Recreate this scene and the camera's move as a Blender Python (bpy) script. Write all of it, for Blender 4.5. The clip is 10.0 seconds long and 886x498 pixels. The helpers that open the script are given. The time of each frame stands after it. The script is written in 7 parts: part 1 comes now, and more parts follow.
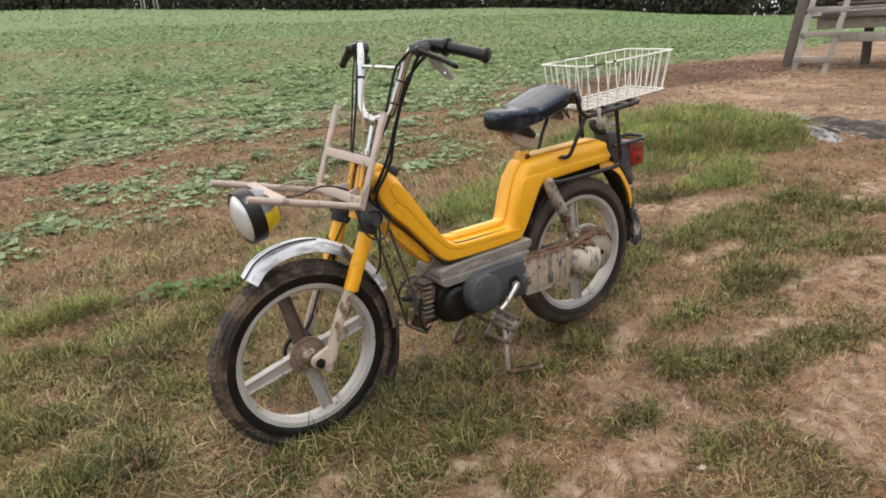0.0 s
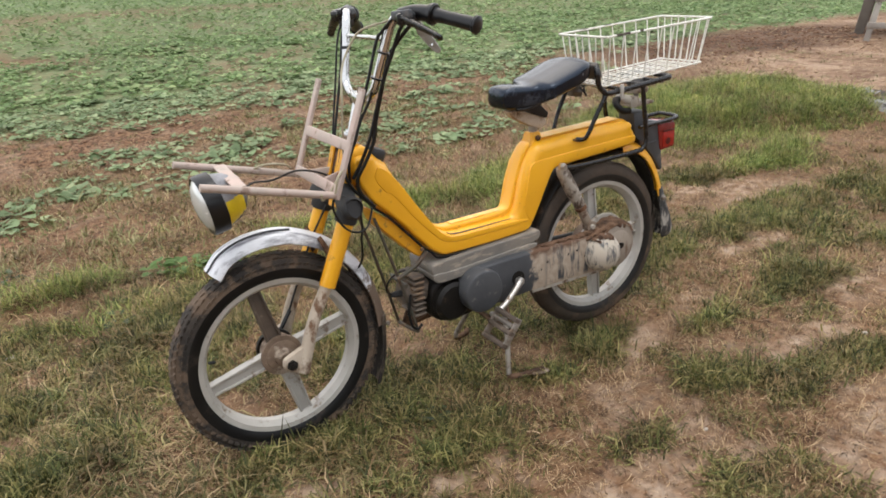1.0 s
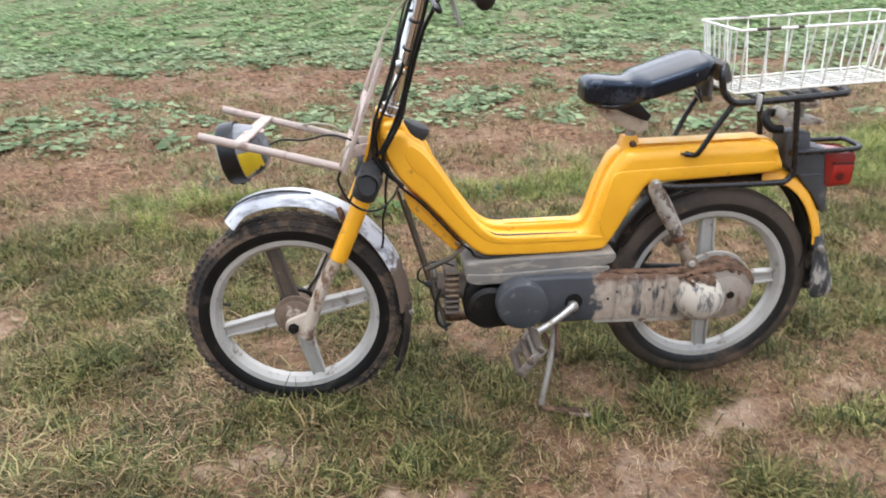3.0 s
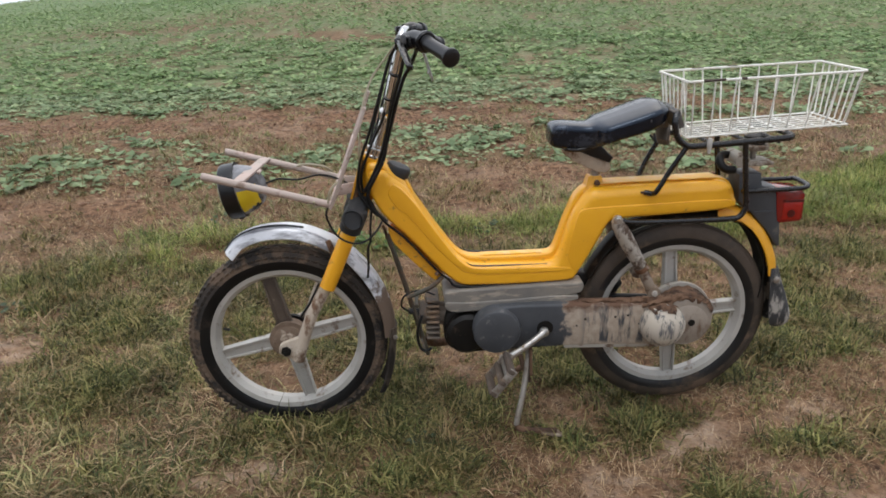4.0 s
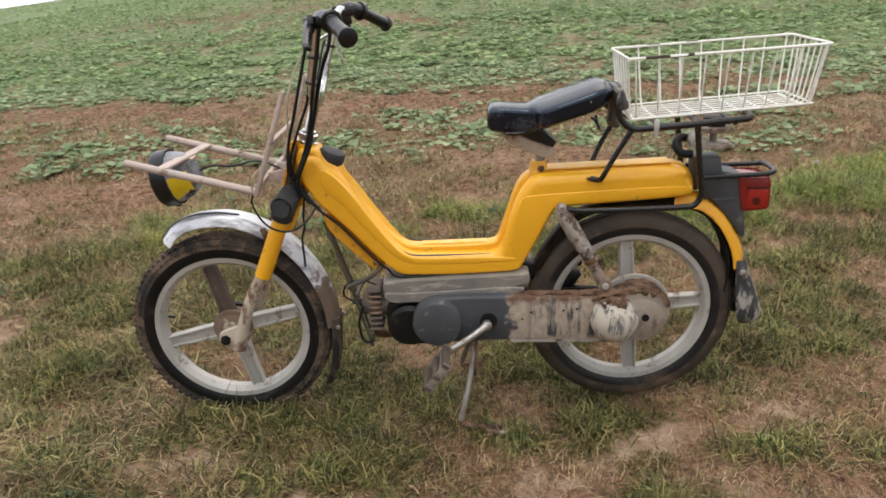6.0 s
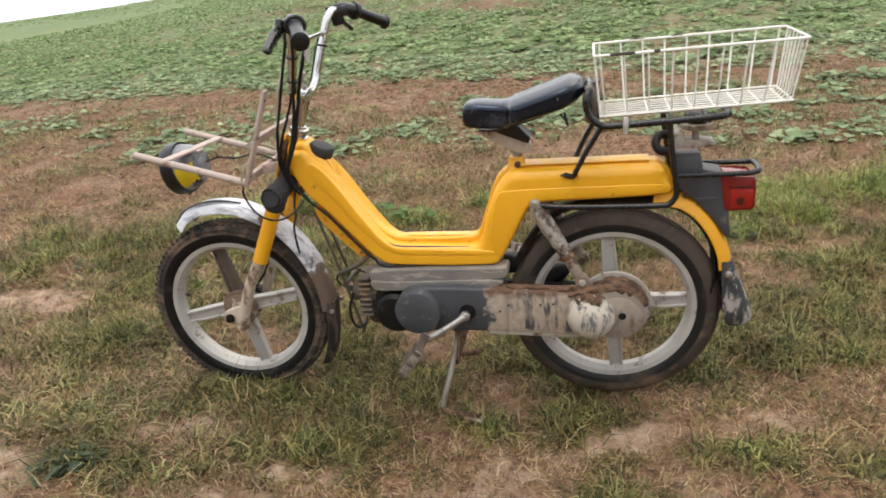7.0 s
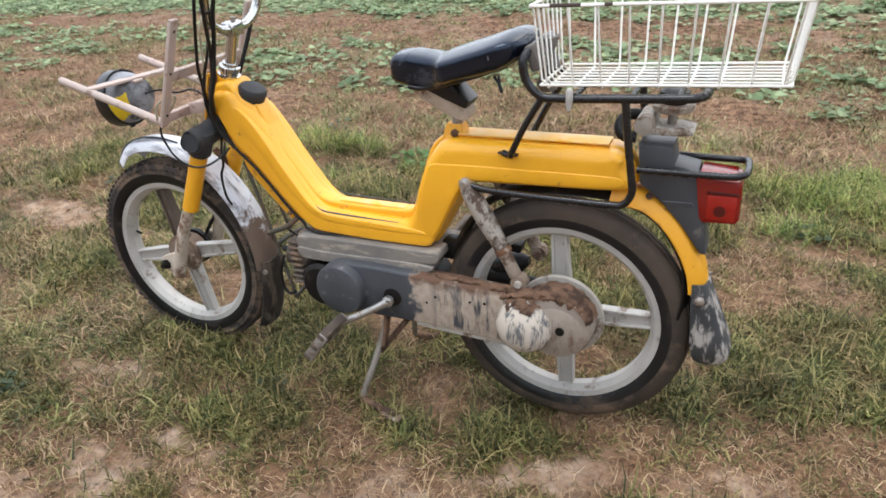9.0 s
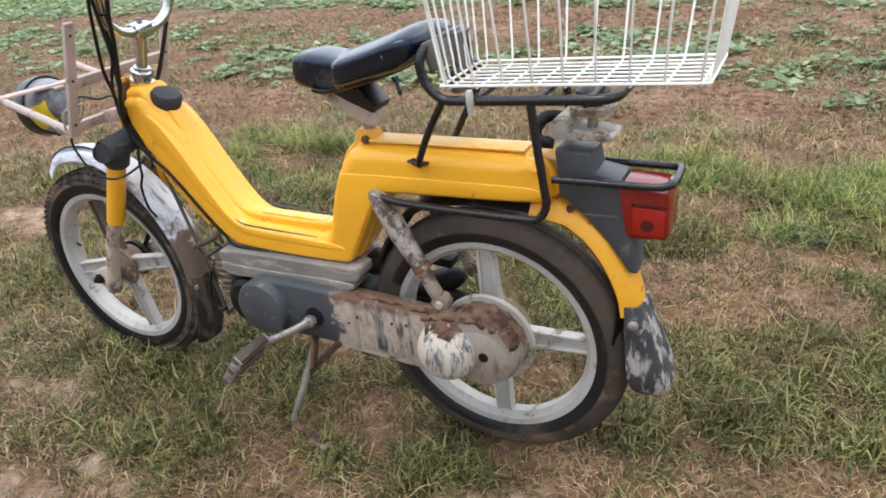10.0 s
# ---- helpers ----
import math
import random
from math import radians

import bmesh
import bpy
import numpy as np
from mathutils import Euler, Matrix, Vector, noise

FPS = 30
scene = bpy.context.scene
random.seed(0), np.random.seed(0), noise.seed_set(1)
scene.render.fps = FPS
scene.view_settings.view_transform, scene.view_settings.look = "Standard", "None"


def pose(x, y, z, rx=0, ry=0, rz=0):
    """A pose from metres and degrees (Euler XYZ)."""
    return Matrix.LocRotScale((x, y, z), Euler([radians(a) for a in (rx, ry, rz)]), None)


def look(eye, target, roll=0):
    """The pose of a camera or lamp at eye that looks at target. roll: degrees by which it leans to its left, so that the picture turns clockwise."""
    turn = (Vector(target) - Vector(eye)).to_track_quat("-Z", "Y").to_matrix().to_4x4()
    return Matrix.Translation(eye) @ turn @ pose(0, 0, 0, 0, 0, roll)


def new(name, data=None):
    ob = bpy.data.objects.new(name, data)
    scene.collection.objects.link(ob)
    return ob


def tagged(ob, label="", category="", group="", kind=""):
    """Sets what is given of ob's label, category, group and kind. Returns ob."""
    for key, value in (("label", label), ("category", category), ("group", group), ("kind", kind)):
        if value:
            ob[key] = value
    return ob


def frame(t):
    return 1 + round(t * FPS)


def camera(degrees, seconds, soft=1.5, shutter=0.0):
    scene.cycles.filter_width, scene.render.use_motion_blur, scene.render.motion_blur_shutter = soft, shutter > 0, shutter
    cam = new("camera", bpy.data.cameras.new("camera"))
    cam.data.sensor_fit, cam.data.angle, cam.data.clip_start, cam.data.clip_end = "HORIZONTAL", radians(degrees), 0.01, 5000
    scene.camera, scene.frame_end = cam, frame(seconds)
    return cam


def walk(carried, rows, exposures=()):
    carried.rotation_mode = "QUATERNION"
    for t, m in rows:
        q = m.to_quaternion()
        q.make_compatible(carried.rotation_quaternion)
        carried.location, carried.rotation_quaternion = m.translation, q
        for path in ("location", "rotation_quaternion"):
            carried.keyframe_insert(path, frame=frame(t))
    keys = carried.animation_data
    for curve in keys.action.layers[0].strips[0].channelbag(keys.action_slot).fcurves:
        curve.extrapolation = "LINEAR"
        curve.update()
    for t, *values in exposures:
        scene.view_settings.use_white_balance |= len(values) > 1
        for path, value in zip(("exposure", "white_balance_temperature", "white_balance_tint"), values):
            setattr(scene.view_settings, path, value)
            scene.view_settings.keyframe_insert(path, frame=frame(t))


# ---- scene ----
cam = camera(64.0, 10.0, soft=1.7, shutter=0.14)
PATH = [
    (0, (1.834, 1.768, 1.198), (0.752, 0.22, 0.541), -3.9),
    (0.5, (1.762, 1.748, 1.184), (0.756, 0.206, 0.404), -5.2),
    (1, (1.563, 1.67, 1.187), (0.624, 0.067, 0.447), -3.9),
    (1.5, (1.371, 1.667, 1.174), (0.531, -0.03, 0.532), -5.0),
    (2, (1.113, 1.753, 1.164), (0.588, 0.066, 0.227), -1.7),
    (2.5, (0.952, 1.699, 1.157), (0.55, 0.028, 0.134), 0.1),
    (3, (0.844, 1.685, 1.174), (0.706, -0.137, 0.36), -0.9),
    (3.2, (0.772, 1.73, 1.2), (0.781, -0.116, 0.431), -1.3),
    (4.3, (0.756, 1.861, 1.224), (0.611, 0.001, 0.504), -1.7),
    (4.5, (0.7, 1.877, 1.22), (0.547, 0.019, 0.496), -2.8),
    (5, (0.65, 1.918, 1.199), (0.401, 0.064, 0.491), -4.0),
    (5.5, (0.554, 1.836, 1.196), (0.404, -0.017, 0.457), -3.5),
    (5.7, (0.515, 1.785, 1.194), (0.434, -0.07, 0.452), -3.0),
    (6.8, (0.119, 1.776, 1.213), (0.559, -0.009, 0.424), -4.1),
    (7, (0.062, 1.79, 1.216), (0.466, -0.009, 0.441), -5.0),
    (7.5, (-0.066, 1.705, 1.193), (0.102, -0.111, 0.373), -5.4),
    (8, (-0.156, 1.578, 1.175), (-0.042, -0.238, 0.345), -3.4),
    (8.5, (-0.197, 1.502, 1.18), (0.31, -0.215, 0.288), -2.9),
    (9, (-0.342, 1.354, 1.165), (0.416, -0.255, 0.249), -3.2),
    (9.5, (-0.456, 1.245, 1.142), (0.419, -0.315, 0.247), -4.7),
    (10, (-0.51, 1.114, 1.13), (0.349, -0.435, 0.201), -5.5),
]
# seconds, stops, kelvin, tint: the clip's own metering drifts
EXPOSURES = [
    (0.0, 0.28, 6720, 10), (0.5, 0.36, 6640, 10), (1.0, 0.32, 6610, 10), (1.5, 0.05, 6500, 10), (2.0, 0.4, 6340, 10), (2.5, 0.8, 6170, 10), (3.0, 0.72, 6030, 10),
    (3.2, 0.62, 6060, 10), (4.3, -0.08, 6390, 10), (4.5, -0.08, 6470, 10), (5.0, 0.16, 6560, 10), (5.5, 0.12, 6580, 10), (5.7, 0.15, 6610, 10), (6.8, 0.42, 6720, 10),
    (7.0, 0.4, 6720, 10), (7.5, 0.06, 6610, 10), (8.0, 0.42, 6440, 10), (8.5, 0.62, 6250, 10), (9.0, 0.58, 6140, 10), (9.5, 0.6, 6090, 10), (10.0, 0.6, 6030, 10),
]
walk(cam, [(t, look(eye, target, roll)) for t, eye, target, roll in PATH], EXPOSURES)

# ---- exposure, sky and sun: a bright overcast day ----
world = bpy.data.worlds.new("overcast_sky")
scene.world = world
world.use_nodes = True
wn, wl = world.node_tree.nodes, world.node_tree.links
sky = wn.new("ShaderNodeTexSky")
sky.sky_type, sky.sun_disc = "NISHITA", False
sky.sun_elevation, sky.sun_rotation = radians(48), radians(200)
sky.dust_density, sky.air_density = 6.0, 1.5
veil = wn.new("ShaderNodeMix")
veil.data_type = "RGBA"
veil.inputs["Factor"].default_value = 0.8
veil.inputs["B"].default_value = (8.9, 9.2, 9.8, 1)
wl.new(sky.outputs["Color"], veil.inputs["A"])
wl.new(veil.outputs["Result"], wn["Background"].inputs["Color"])
wn["Background"].inputs["Strength"].default_value = 0.145
sun_data = bpy.data.lights.new("sun", "SUN")
sun_data.energy, sun_data.angle, sun_data.color = 1.1, radians(30), (1.0, 0.97, 0.93)
sun = new("sun", sun_data)
sun.matrix_world = look((0.8, 1.8, 8), (0, 0, 0))

# ---- small tools ----
rng = np.random.default_rng(7)


def smooth(a, b, v):
    t = np.clip((np.asarray(v, float) - a) / (b - a), 0, 1)
    return t * t * (3 - 2 * t)


def value_noise(x, y, size, seed):
    """Smooth noise from 0 to 1 on a grid of that size in metres."""
    u, v = np.asarray(x, float) / size, np.asarray(y, float) / size
    iu, iv = np.floor(u).astype(np.int64), np.floor(v).astype(np.int64)
    fu, fv = u - iu, v - iv
    fu, fv = fu * fu * (3 - 2 * fu), fv * fv * (3 - 2 * fv)

    def corner(a, b):
        h = (a * 374761393 + b * 668265263 + seed * 974634777) & 0xFFFFFFFF
        h = ((h ^ (h >> 13)) * 1274126177) & 0xFFFFFFFF
        return ((h ^ (h >> 16)) & 0xFFFF) / 65535.0

    low = corner(iu, iv) * (1 - fu) + corner(iu + 1, iv) * fu
    high = corner(iu, iv + 1) * (1 - fu) + corner(iu + 1, iv + 1) * fu
    return low * (1 - fv) + high * fv


def fbm(x, y, size, seed, octaves=3):
    total, weight, amount = 0.0, 0.0, 1.0
    for k in range(octaves):
        total = total + amount * value_noise(x, y, size / 2**k, seed + 17 * k)
        weight += amount
        amount *= 0.55
    return total / weight


def mat(name, base, second=None, size=8.0, rough=0.6, metal=0.0, bump=0.15, bump_size=60.0, dirt=None, dirt_amount=0.0,
        dirt_size=6.0, coat=0.0, island=0.0, rough_var=0.12, dirt_rough=0.9, streak=1.0, coat_rough=0.15, spec=0.5, drawn_scale=None, sheen=None):
    """A painted, metal, rubber or earthen surface: two tones, fine grain, and dirt or wear of its own shape over it."""
    m = bpy.data.materials.new(name)
    m.use_nodes = True
    n, l = m.node_tree.nodes, m.node_tree.links
    b = n["Principled BSDF"]
    place = n.new("ShaderNodeTexCoord").outputs["Object"]

    drawn = n.new("ShaderNodeMapping")
    drawn.inputs["Scale"].default_value = drawn_scale or (1, 1, 1 / streak)
    l.new(place, drawn.inputs["Vector"])

    def grain(scale, detail=5.0, roughness=0.6, source=None):
        t = n.new("ShaderNodeTexNoise")
        t.inputs["Scale"].default_value, t.inputs["Detail"].default_value, t.inputs["Roughness"].default_value = scale, detail, roughness
        l.new(source or place, t.inputs["Vector"])
        return t.outputs["Fac"]

    def ramp(source, lo, hi):
        r = n.new("ShaderNodeMapRange")
        r.inputs["From Min"].default_value, r.inputs["From Max"].default_value = lo, hi
        l.new(source, r.inputs["Value"])
        return r.outputs["Result"]

    def mix(fac, a, c):
        x = n.new("ShaderNodeMix")
        x.data_type = "RGBA"
        l.new(fac, x.inputs["Factor"])
        for key, val in (("A", a), ("B", c)):
            if isinstance(val, tuple):
                x.inputs[key].default_value = (*val, 1)
            else:
                l.new(val, x.inputs[key])
        return x.outputs["Result"]

    second = second or tuple(c * 0.8 for c in base)
    colour = mix(ramp(grain(size), 0.35, 0.65), base, second)
    rough_out = ramp(grain(size * 3), 0.0, 1.0)
    rr = n.new("ShaderNodeMapRange")
    rr.inputs["To Min"].default_value, rr.inputs["To Max"].default_value = max(rough - rough_var, 0.02), min(rough + rough_var, 1)
    l.new(rough_out, rr.inputs["Value"])
    rough_final = rr.outputs["Result"]
    if dirt:
        edge = 0.5 + (0.5 - dirt_amount) * 0.27
        mask = ramp(grain(dirt_size, 8.0, 0.68, drawn.outputs["Vector"]), edge - 0.03, edge + 0.06)
        colour = mix(mask, colour, dirt)
        rx = n.new("ShaderNodeMix")
        l.new(mask, rx.inputs["Factor"])
        l.new(rough_final, rx.inputs["A"])
        rx.inputs["B"].default_value = dirt_rough
        rough_final = rx.outputs["Result"]
        if metal:
            mx = n.new("ShaderNodeMix")
            l.new(mask, mx.inputs["Factor"])
            mx.inputs["A"].default_value, mx.inputs["B"].default_value = metal, 0.0
            l.new(mx.outputs["Result"], b.inputs["Metallic"])
    elif metal:
        b.inputs["Metallic"].default_value = metal
    if island:
        geo = n.new("ShaderNodeNewGeometry")
        hsv = n.new("ShaderNodeHueSaturation")
        l.new(colour, hsv.inputs["Color"])
        vr = n.new("ShaderNodeMapRange")
        vr.inputs["To Min"].default_value, vr.inputs["To Max"].default_value = 1 - island, 1 + island
        l.new(geo.outputs["Random Per Island"], vr.inputs["Value"])
        l.new(vr.outputs["Result"], hsv.inputs["Value"])
        colour = hsv.outputs["Color"]
    l.new(colour, b.inputs["Base Color"])
    l.new(rough_final, b.inputs["Roughness"])
    b.inputs["Specular IOR Level"].default_value = spec
    if sheen:
        b.inputs["Specular Tint"].default_value = (*sheen, 1)
    b.inputs["Coat Weight"].default_value = coat
    b.inputs["Coat Roughness"].default_value = coat_rough
    if bump:
        bp = n.new("ShaderNodeBump")
        bp.inputs["Strength"].default_value, bp.inputs["Distance"].default_value = bump, 0.004
        l.new(grain(bump_size), bp.inputs["Height"])
        l.new(bp.outputs["Normal"], b.inputs["Normal"])
    return m


yellow = mat("yellow_paint", (0.89, 0.44, 0.018), (0.84, 0.40, 0.016), 5, 0.34, bump=0.05, bump_size=40, dirt=(0.40, 0.19, 0.04), dirt_amount=-0.09, dirt_size=30, coat=0.15)
yellow_worn = mat("yellow_paint_worn", (0.80, 0.385, 0.018), (0.72, 0.33, 0.016), 8, 0.42, bump=0.1, dirt=(0.22, 0.12, 0.06), dirt_amount=0.16, dirt_size=24)
pale_worn = mat("pale_worn_primer", (0.80, 0.54, 0.24), (0.86, 0.47, 0.07), 16, 0.5, dirt=(0.86, 0.43, 0.03), dirt_amount=0.36, dirt_size=20, dirt_rough=0.4)
chrome = mat("chrome", (0.66, 0.66, 0.65), (0.58, 0.58, 0.57), 12, 0.16, 1.0, bump=0.02, dirt=(0.20, 0.13, 0.08), dirt_amount=-0.18, dirt_size=30, rough_var=0.06)
fender_metal = mat("scuffed_fender_metal", (0.78, 0.79, 0.82), (0.62, 0.63, 0.66), 10, 0.36, 0.10, bump=0.06, dirt=(0.22, 0.22, 0.24), dirt_amount=0.33, dirt_size=26, dirt_rough=0.5, drawn_scale=(0.14, 1.0, 0.30))
black_paint = mat("black_paint", (0.006, 0.006, 0.007), (0.012, 0.011, 0.011), 14, 0.26, bump=0.08, dirt=(0.07, 0.055, 0.045), dirt_amount=-0.1, dirt_size=30, spec=0.5)
rubber = mat("black_rubber", (0.004, 0.004, 0.005), (0.008, 0.008, 0.009), 18, 0.32, bump=0.05, dirt=(0.05, 0.045, 0.04), dirt_amount=-0.35, dirt_size=14, spec=0.45)
boot_rubber = mat("grey_black_rubber", (0.028, 0.029, 0.031), (0.042, 0.042, 0.043), 18, 0.6, dirt=(0.09, 0.075, 0.06), dirt_amount=0.05, dirt_size=14, spec=0.3)
tyre_side = mat("tyre_rubber", (0.005, 0.005, 0.006), (0.010, 0.0095, 0.0095), 7, 0.36, bump=0.08, dirt=(0.055, 0.042, 0.033), dirt_amount=0.0, dirt_size=9, spec=0.28)
tyre_tread = mat("muddy_tread", (0.048, 0.037, 0.029), (0.018, 0.016, 0.014), 10, 0.85, dirt=(0.125, 0.086, 0.058), dirt_amount=0.50, dirt_size=12, bump=0.5)
tyre_dusty = mat("dusty_tyre_rubber", (0.014, 0.013, 0.013), (0.008, 0.008, 0.008), 6, 0.45, dirt=(0.07, 0.05, 0.035), dirt_amount=0.15, dirt_size=8, bump=0.2, spec=0.4)
crown_dusty = mat("dust_brown_tread", (0.080, 0.058, 0.042), (0.036, 0.029, 0.023), 5, 0.70, dirt=(0.135, 0.092, 0.062), dirt_amount=0.34, dirt_size=6, bump=0.4, spec=0.35)
alloy = mat("grey_painted_alloy", (0.48, 0.455, 0.415), (0.39, 0.37, 0.335), 9, 0.5, 0.1, bump=0.08, dirt=(0.20, 0.15, 0.11), dirt_amount=0.12, dirt_size=20)
alloy_dusty = mat("dusty_alloy", (0.38, 0.335, 0.28), (0.44, 0.41, 0.36), 10, 0.7, 0.1, bump=0.2, dirt=(0.15, 0.10, 0.068), dirt_amount=0.3, dirt_size=22)
fork_metal = mat("dusty_fork_metal", (0.54, 0.46, 0.37), (0.42, 0.34, 0.26), 14, 0.68, 0.1, bump=0.3, dirt=(0.17, 0.095, 0.055), dirt_amount=0.26, dirt_size=26, streak=1.8)
rack_paint = mat("pink_beige_rack_paint", (0.50, 0.38, 0.33), (0.42, 0.36, 0.31), 9, 0.7, bump=0.2, dirt=(0.26, 0.19, 0.15), dirt_amount=0.16, dirt_size=22)
# blue specular tint and grey-blue dust patches both stand in for reflected sky
seat_vinyl = mat("black_vinyl", (0.0025, 0.0035, 0.007), (0.004, 0.0055, 0.011), 10, 0.18, bump=0.16, bump_size=14, rough_var=0.09, spec=0.6, sheen=(0.66, 0.80, 1.0), dirt=(0.030, 0.032, 0.040), dirt_amount=0.22, dirt_size=11, dirt_rough=0.36)
engine_grey = mat("grey_engine_plastic", (0.042, 0.045, 0.051), (0.068, 0.071, 0.077), 7, 0.5, bump=0.12, dirt=(0.17, 0.165, 0.155), dirt_amount=0.10, dirt_size=22, spec=0.4)
dome_mat = mat("pale_mud_dome", (0.10, 0.10, 0.105), (0.15, 0.145, 0.14), 8, 0.65, bump=0.25, dirt=(0.50, 0.44, 0.36), dirt_amount=0.72, dirt_size=95, streak=9.0)
drum_mat = mat("muddy_drum", (0.34, 0.29, 0.24), (0.26, 0.21, 0.165), 8, 0.85, bump=0.3, dirt=(0.16, 0.105, 0.07), dirt_amount=0.32, dirt_size=18, streak=2.0)
dust_cover = mat("dusty_grey_cover", (0.145, 0.137, 0.128), (0.24, 0.214, 0.18), 6, 0.66, bump=0.15, dirt=(0.36, 0.31, 0.25), dirt_amount=0.26, dirt_size=13, streak=0.25)
shock_muddy = mat("mud_splashed_cover", (0.42, 0.38, 0.33), (0.36, 0.32, 0.27), 12, 0.65, 0.1, bump=0.3, dirt=(0.085, 0.055, 0.038), dirt_amount=0.50, dirt_size=34, streak=1.6)
rusty_mud = mat("rusty_mud", (0.10, 0.052, 0.030), (0.20, 0.10, 0.055), 30, 0.9, bump=0.9, bump_size=80, dirt=(0.30, 0.24, 0.19), dirt_amount=0.2, dirt_size=40, spec=0.25)
mud_mat = mat("dried_mud", (0.110, 0.064, 0.041), (0.185, 0.110, 0.069), 26, 0.95, bump=1.0, bump_size=70, dirt=(0.055, 0.033, 0.023), dirt_amount=0.38, dirt_size=22, spec=0.2)
black_dark = mat("oily_black_metal", (0.006, 0.006, 0.006), (0.014, 0.012, 0.010), 12, 0.50, 0.1, bump=0.3, dirt=(0.07, 0.050, 0.036), dirt_amount=0.10, dirt_size=26, spec=0.25)
fins_metal = mat("dusty_cylinder_metal", (0.18, 0.145, 0.115), (0.11, 0.088, 0.07), 14, 0.75, 0.2, bump=0.2, dirt=(0.24, 0.16, 0.10), dirt_amount=0.3, dirt_size=16)
stand_steel = mat("scratched_stand_steel", (0.40, 0.37, 0.33), (0.26, 0.22, 0.18), 14, 0.42, 0.55, bump=0.15, dirt=(0.09, 0.06, 0.042), dirt_amount=0.36, dirt_size=26, streak=2.5)
steel = mat("worn_steel", (0.34, 0.32, 0.29), (0.24, 0.21, 0.18), 16, 0.46, 0.55, bump=0.15, dirt=(0.20, 0.145, 0.10), dirt_amount=0.30, dirt_size=24)
tail_grey = mat("grey_plastic", (0.048, 0.051, 0.057), (0.064, 0.067, 0.072), 8, 0.45, bump=0.05, dirt=(0.16, 0.145, 0.125), dirt_amount=0.0, dirt_size=16)
clear_plastic = mat("cloudy_clear_plastic", (0.42, 0.40, 0.36), (0.30, 0.28, 0.25), 14, 0.35, bump=0.05)
flap_mat = mat("grey_mudflap_rubber", (0.022, 0.022, 0.024), (0.05, 0.05, 0.05), 9, 0.7, bump=0.2, dirt=(0.36, 0.33, 0.29), dirt_amount=0.42, dirt_size=45, streak=3.0)
front_flap_mat = mat("muddy_flap", (0.022, 0.019, 0.017), (0.05, 0.04, 0.031), 9, 0.85, bump=0.2, dirt=(0.13, 0.10, 0.075), dirt_amount=0.24, dirt_size=14, streak=3.0, spec=0.25)
basket_white = mat("white_coated_wire", (0.84, 0.83, 0.77), (0.78, 0.75, 0.67), 14, 0.42, bump=0.05, dirt=(0.35, 0.24, 0.13), dirt_amount=-0.05, dirt_size=40)
wire_black = mat("bare_dark_wire", (0.04, 0.03, 0.025), (0.07, 0.045, 0.03), 30, 0.7)
cable_black = mat("black_cable", (0.007, 0.007, 0.007), (0.012, 0.012, 0.012), 20, 0.4, bump=0.0, spec=0.3)
cable_beige = mat("old_beige_cable", (0.38, 0.34, 0.24), (0.3, 0.26, 0.17), 20, 0.55, bump=0.0)
spoke_mud = mat("muddy_spoke", (0.06, 0.045, 0.035), (0.13, 0.095, 0.068), 9, 0.75, bump=0.3, dirt=(0.25, 0.20, 0.155), dirt_amount=0.02, dirt_size=18)
hub_mat = mat("grimy_hub", (0.235, 0.165, 0.115), (0.13, 0.088, 0.062), 16, 0.8, 0.1, bump=0.6, dirt=(0.38, 0.31, 0.24), dirt_amount=0.24, dirt_size=26)
rusty_tube = mat("rusty_dark_tube", (0.055, 0.055, 0.04), (0.09, 0.06, 0.04), 20, 0.6, dirt=(0.18, 0.11, 0.06), dirt_amount=0.2, dirt_size=20)
lamp_glass_yellow = mat("yellow_brush_paint", (0.70, 0.52, 0.01), (0.66, 0.46, 0.01), 12, 0.5, bump=0.2)
headlamp_grey = mat("scuffed_grey_shell", (0.30, 0.30, 0.32), (0.09, 0.09, 0.095), 12, 0.5, bump=0.15, dirt=(0.03, 0.03, 0.03), dirt_amount=0.25, dirt_size=10)
red_lens = mat("red_lens", (0.22, 0.007, 0.005), (0.17, 0.006, 0.004), 8, 0.2, bump=0.1, coat=0.4)
red_dark = mat("red_lens_inner", (0.085, 0.005, 0.004), (0.06, 0.004, 0.003), 8, 0.3)
red_bright = mat("bright_red_lens", (0.36, 0.016, 0.008), (0.28, 0.010, 0.006), 20, 0.2, bump=0.4, bump_size=120)
lens_glass = mat("headlamp_lens", (0.86, 0.86, 0.83), (0.72, 0.73, 0.71), 18, 0.16, 0.35, bump=0.2, bump_size=30, dirt=(0.40, 0.37, 0.32), dirt_amount=0.0, dirt_size=16)
pale_mark = mat("pale_print", (0.20, 0.20, 0.21), (0.06, 0.06, 0.06), 30, 0.6)
rag_mat = mat("grey_brown_rag", (0.16, 0.14, 0.12), (0.10, 0.085, 0.075), 14, 0.9, bump=0.5)
tarnished = mat("tarnished_chrome", (0.50, 0.48, 0.45), (0.40, 0.375, 0.34), 20, 0.34, 0.8, bump=0.06, dirt=(0.22, 0.16, 0.11), dirt_amount=0.12, dirt_size=26)
shock_low = mat("dried_mud_on_steel", (0.36, 0.31, 0.255), (0.24, 0.18, 0.13), 18, 0.8, 0.1, bump=0.5, dirt=(0.115, 0.066, 0.042), dirt_amount=0.42, dirt_size=32)
old_wood = mat("weathered_wood", (0.36, 0.33, 0.29), (0.25, 0.22, 0.19), 3, 0.85, bump=0.4, dirt=(0.14, 0.11, 0.09), dirt_amount=0.1, dirt_size=5)
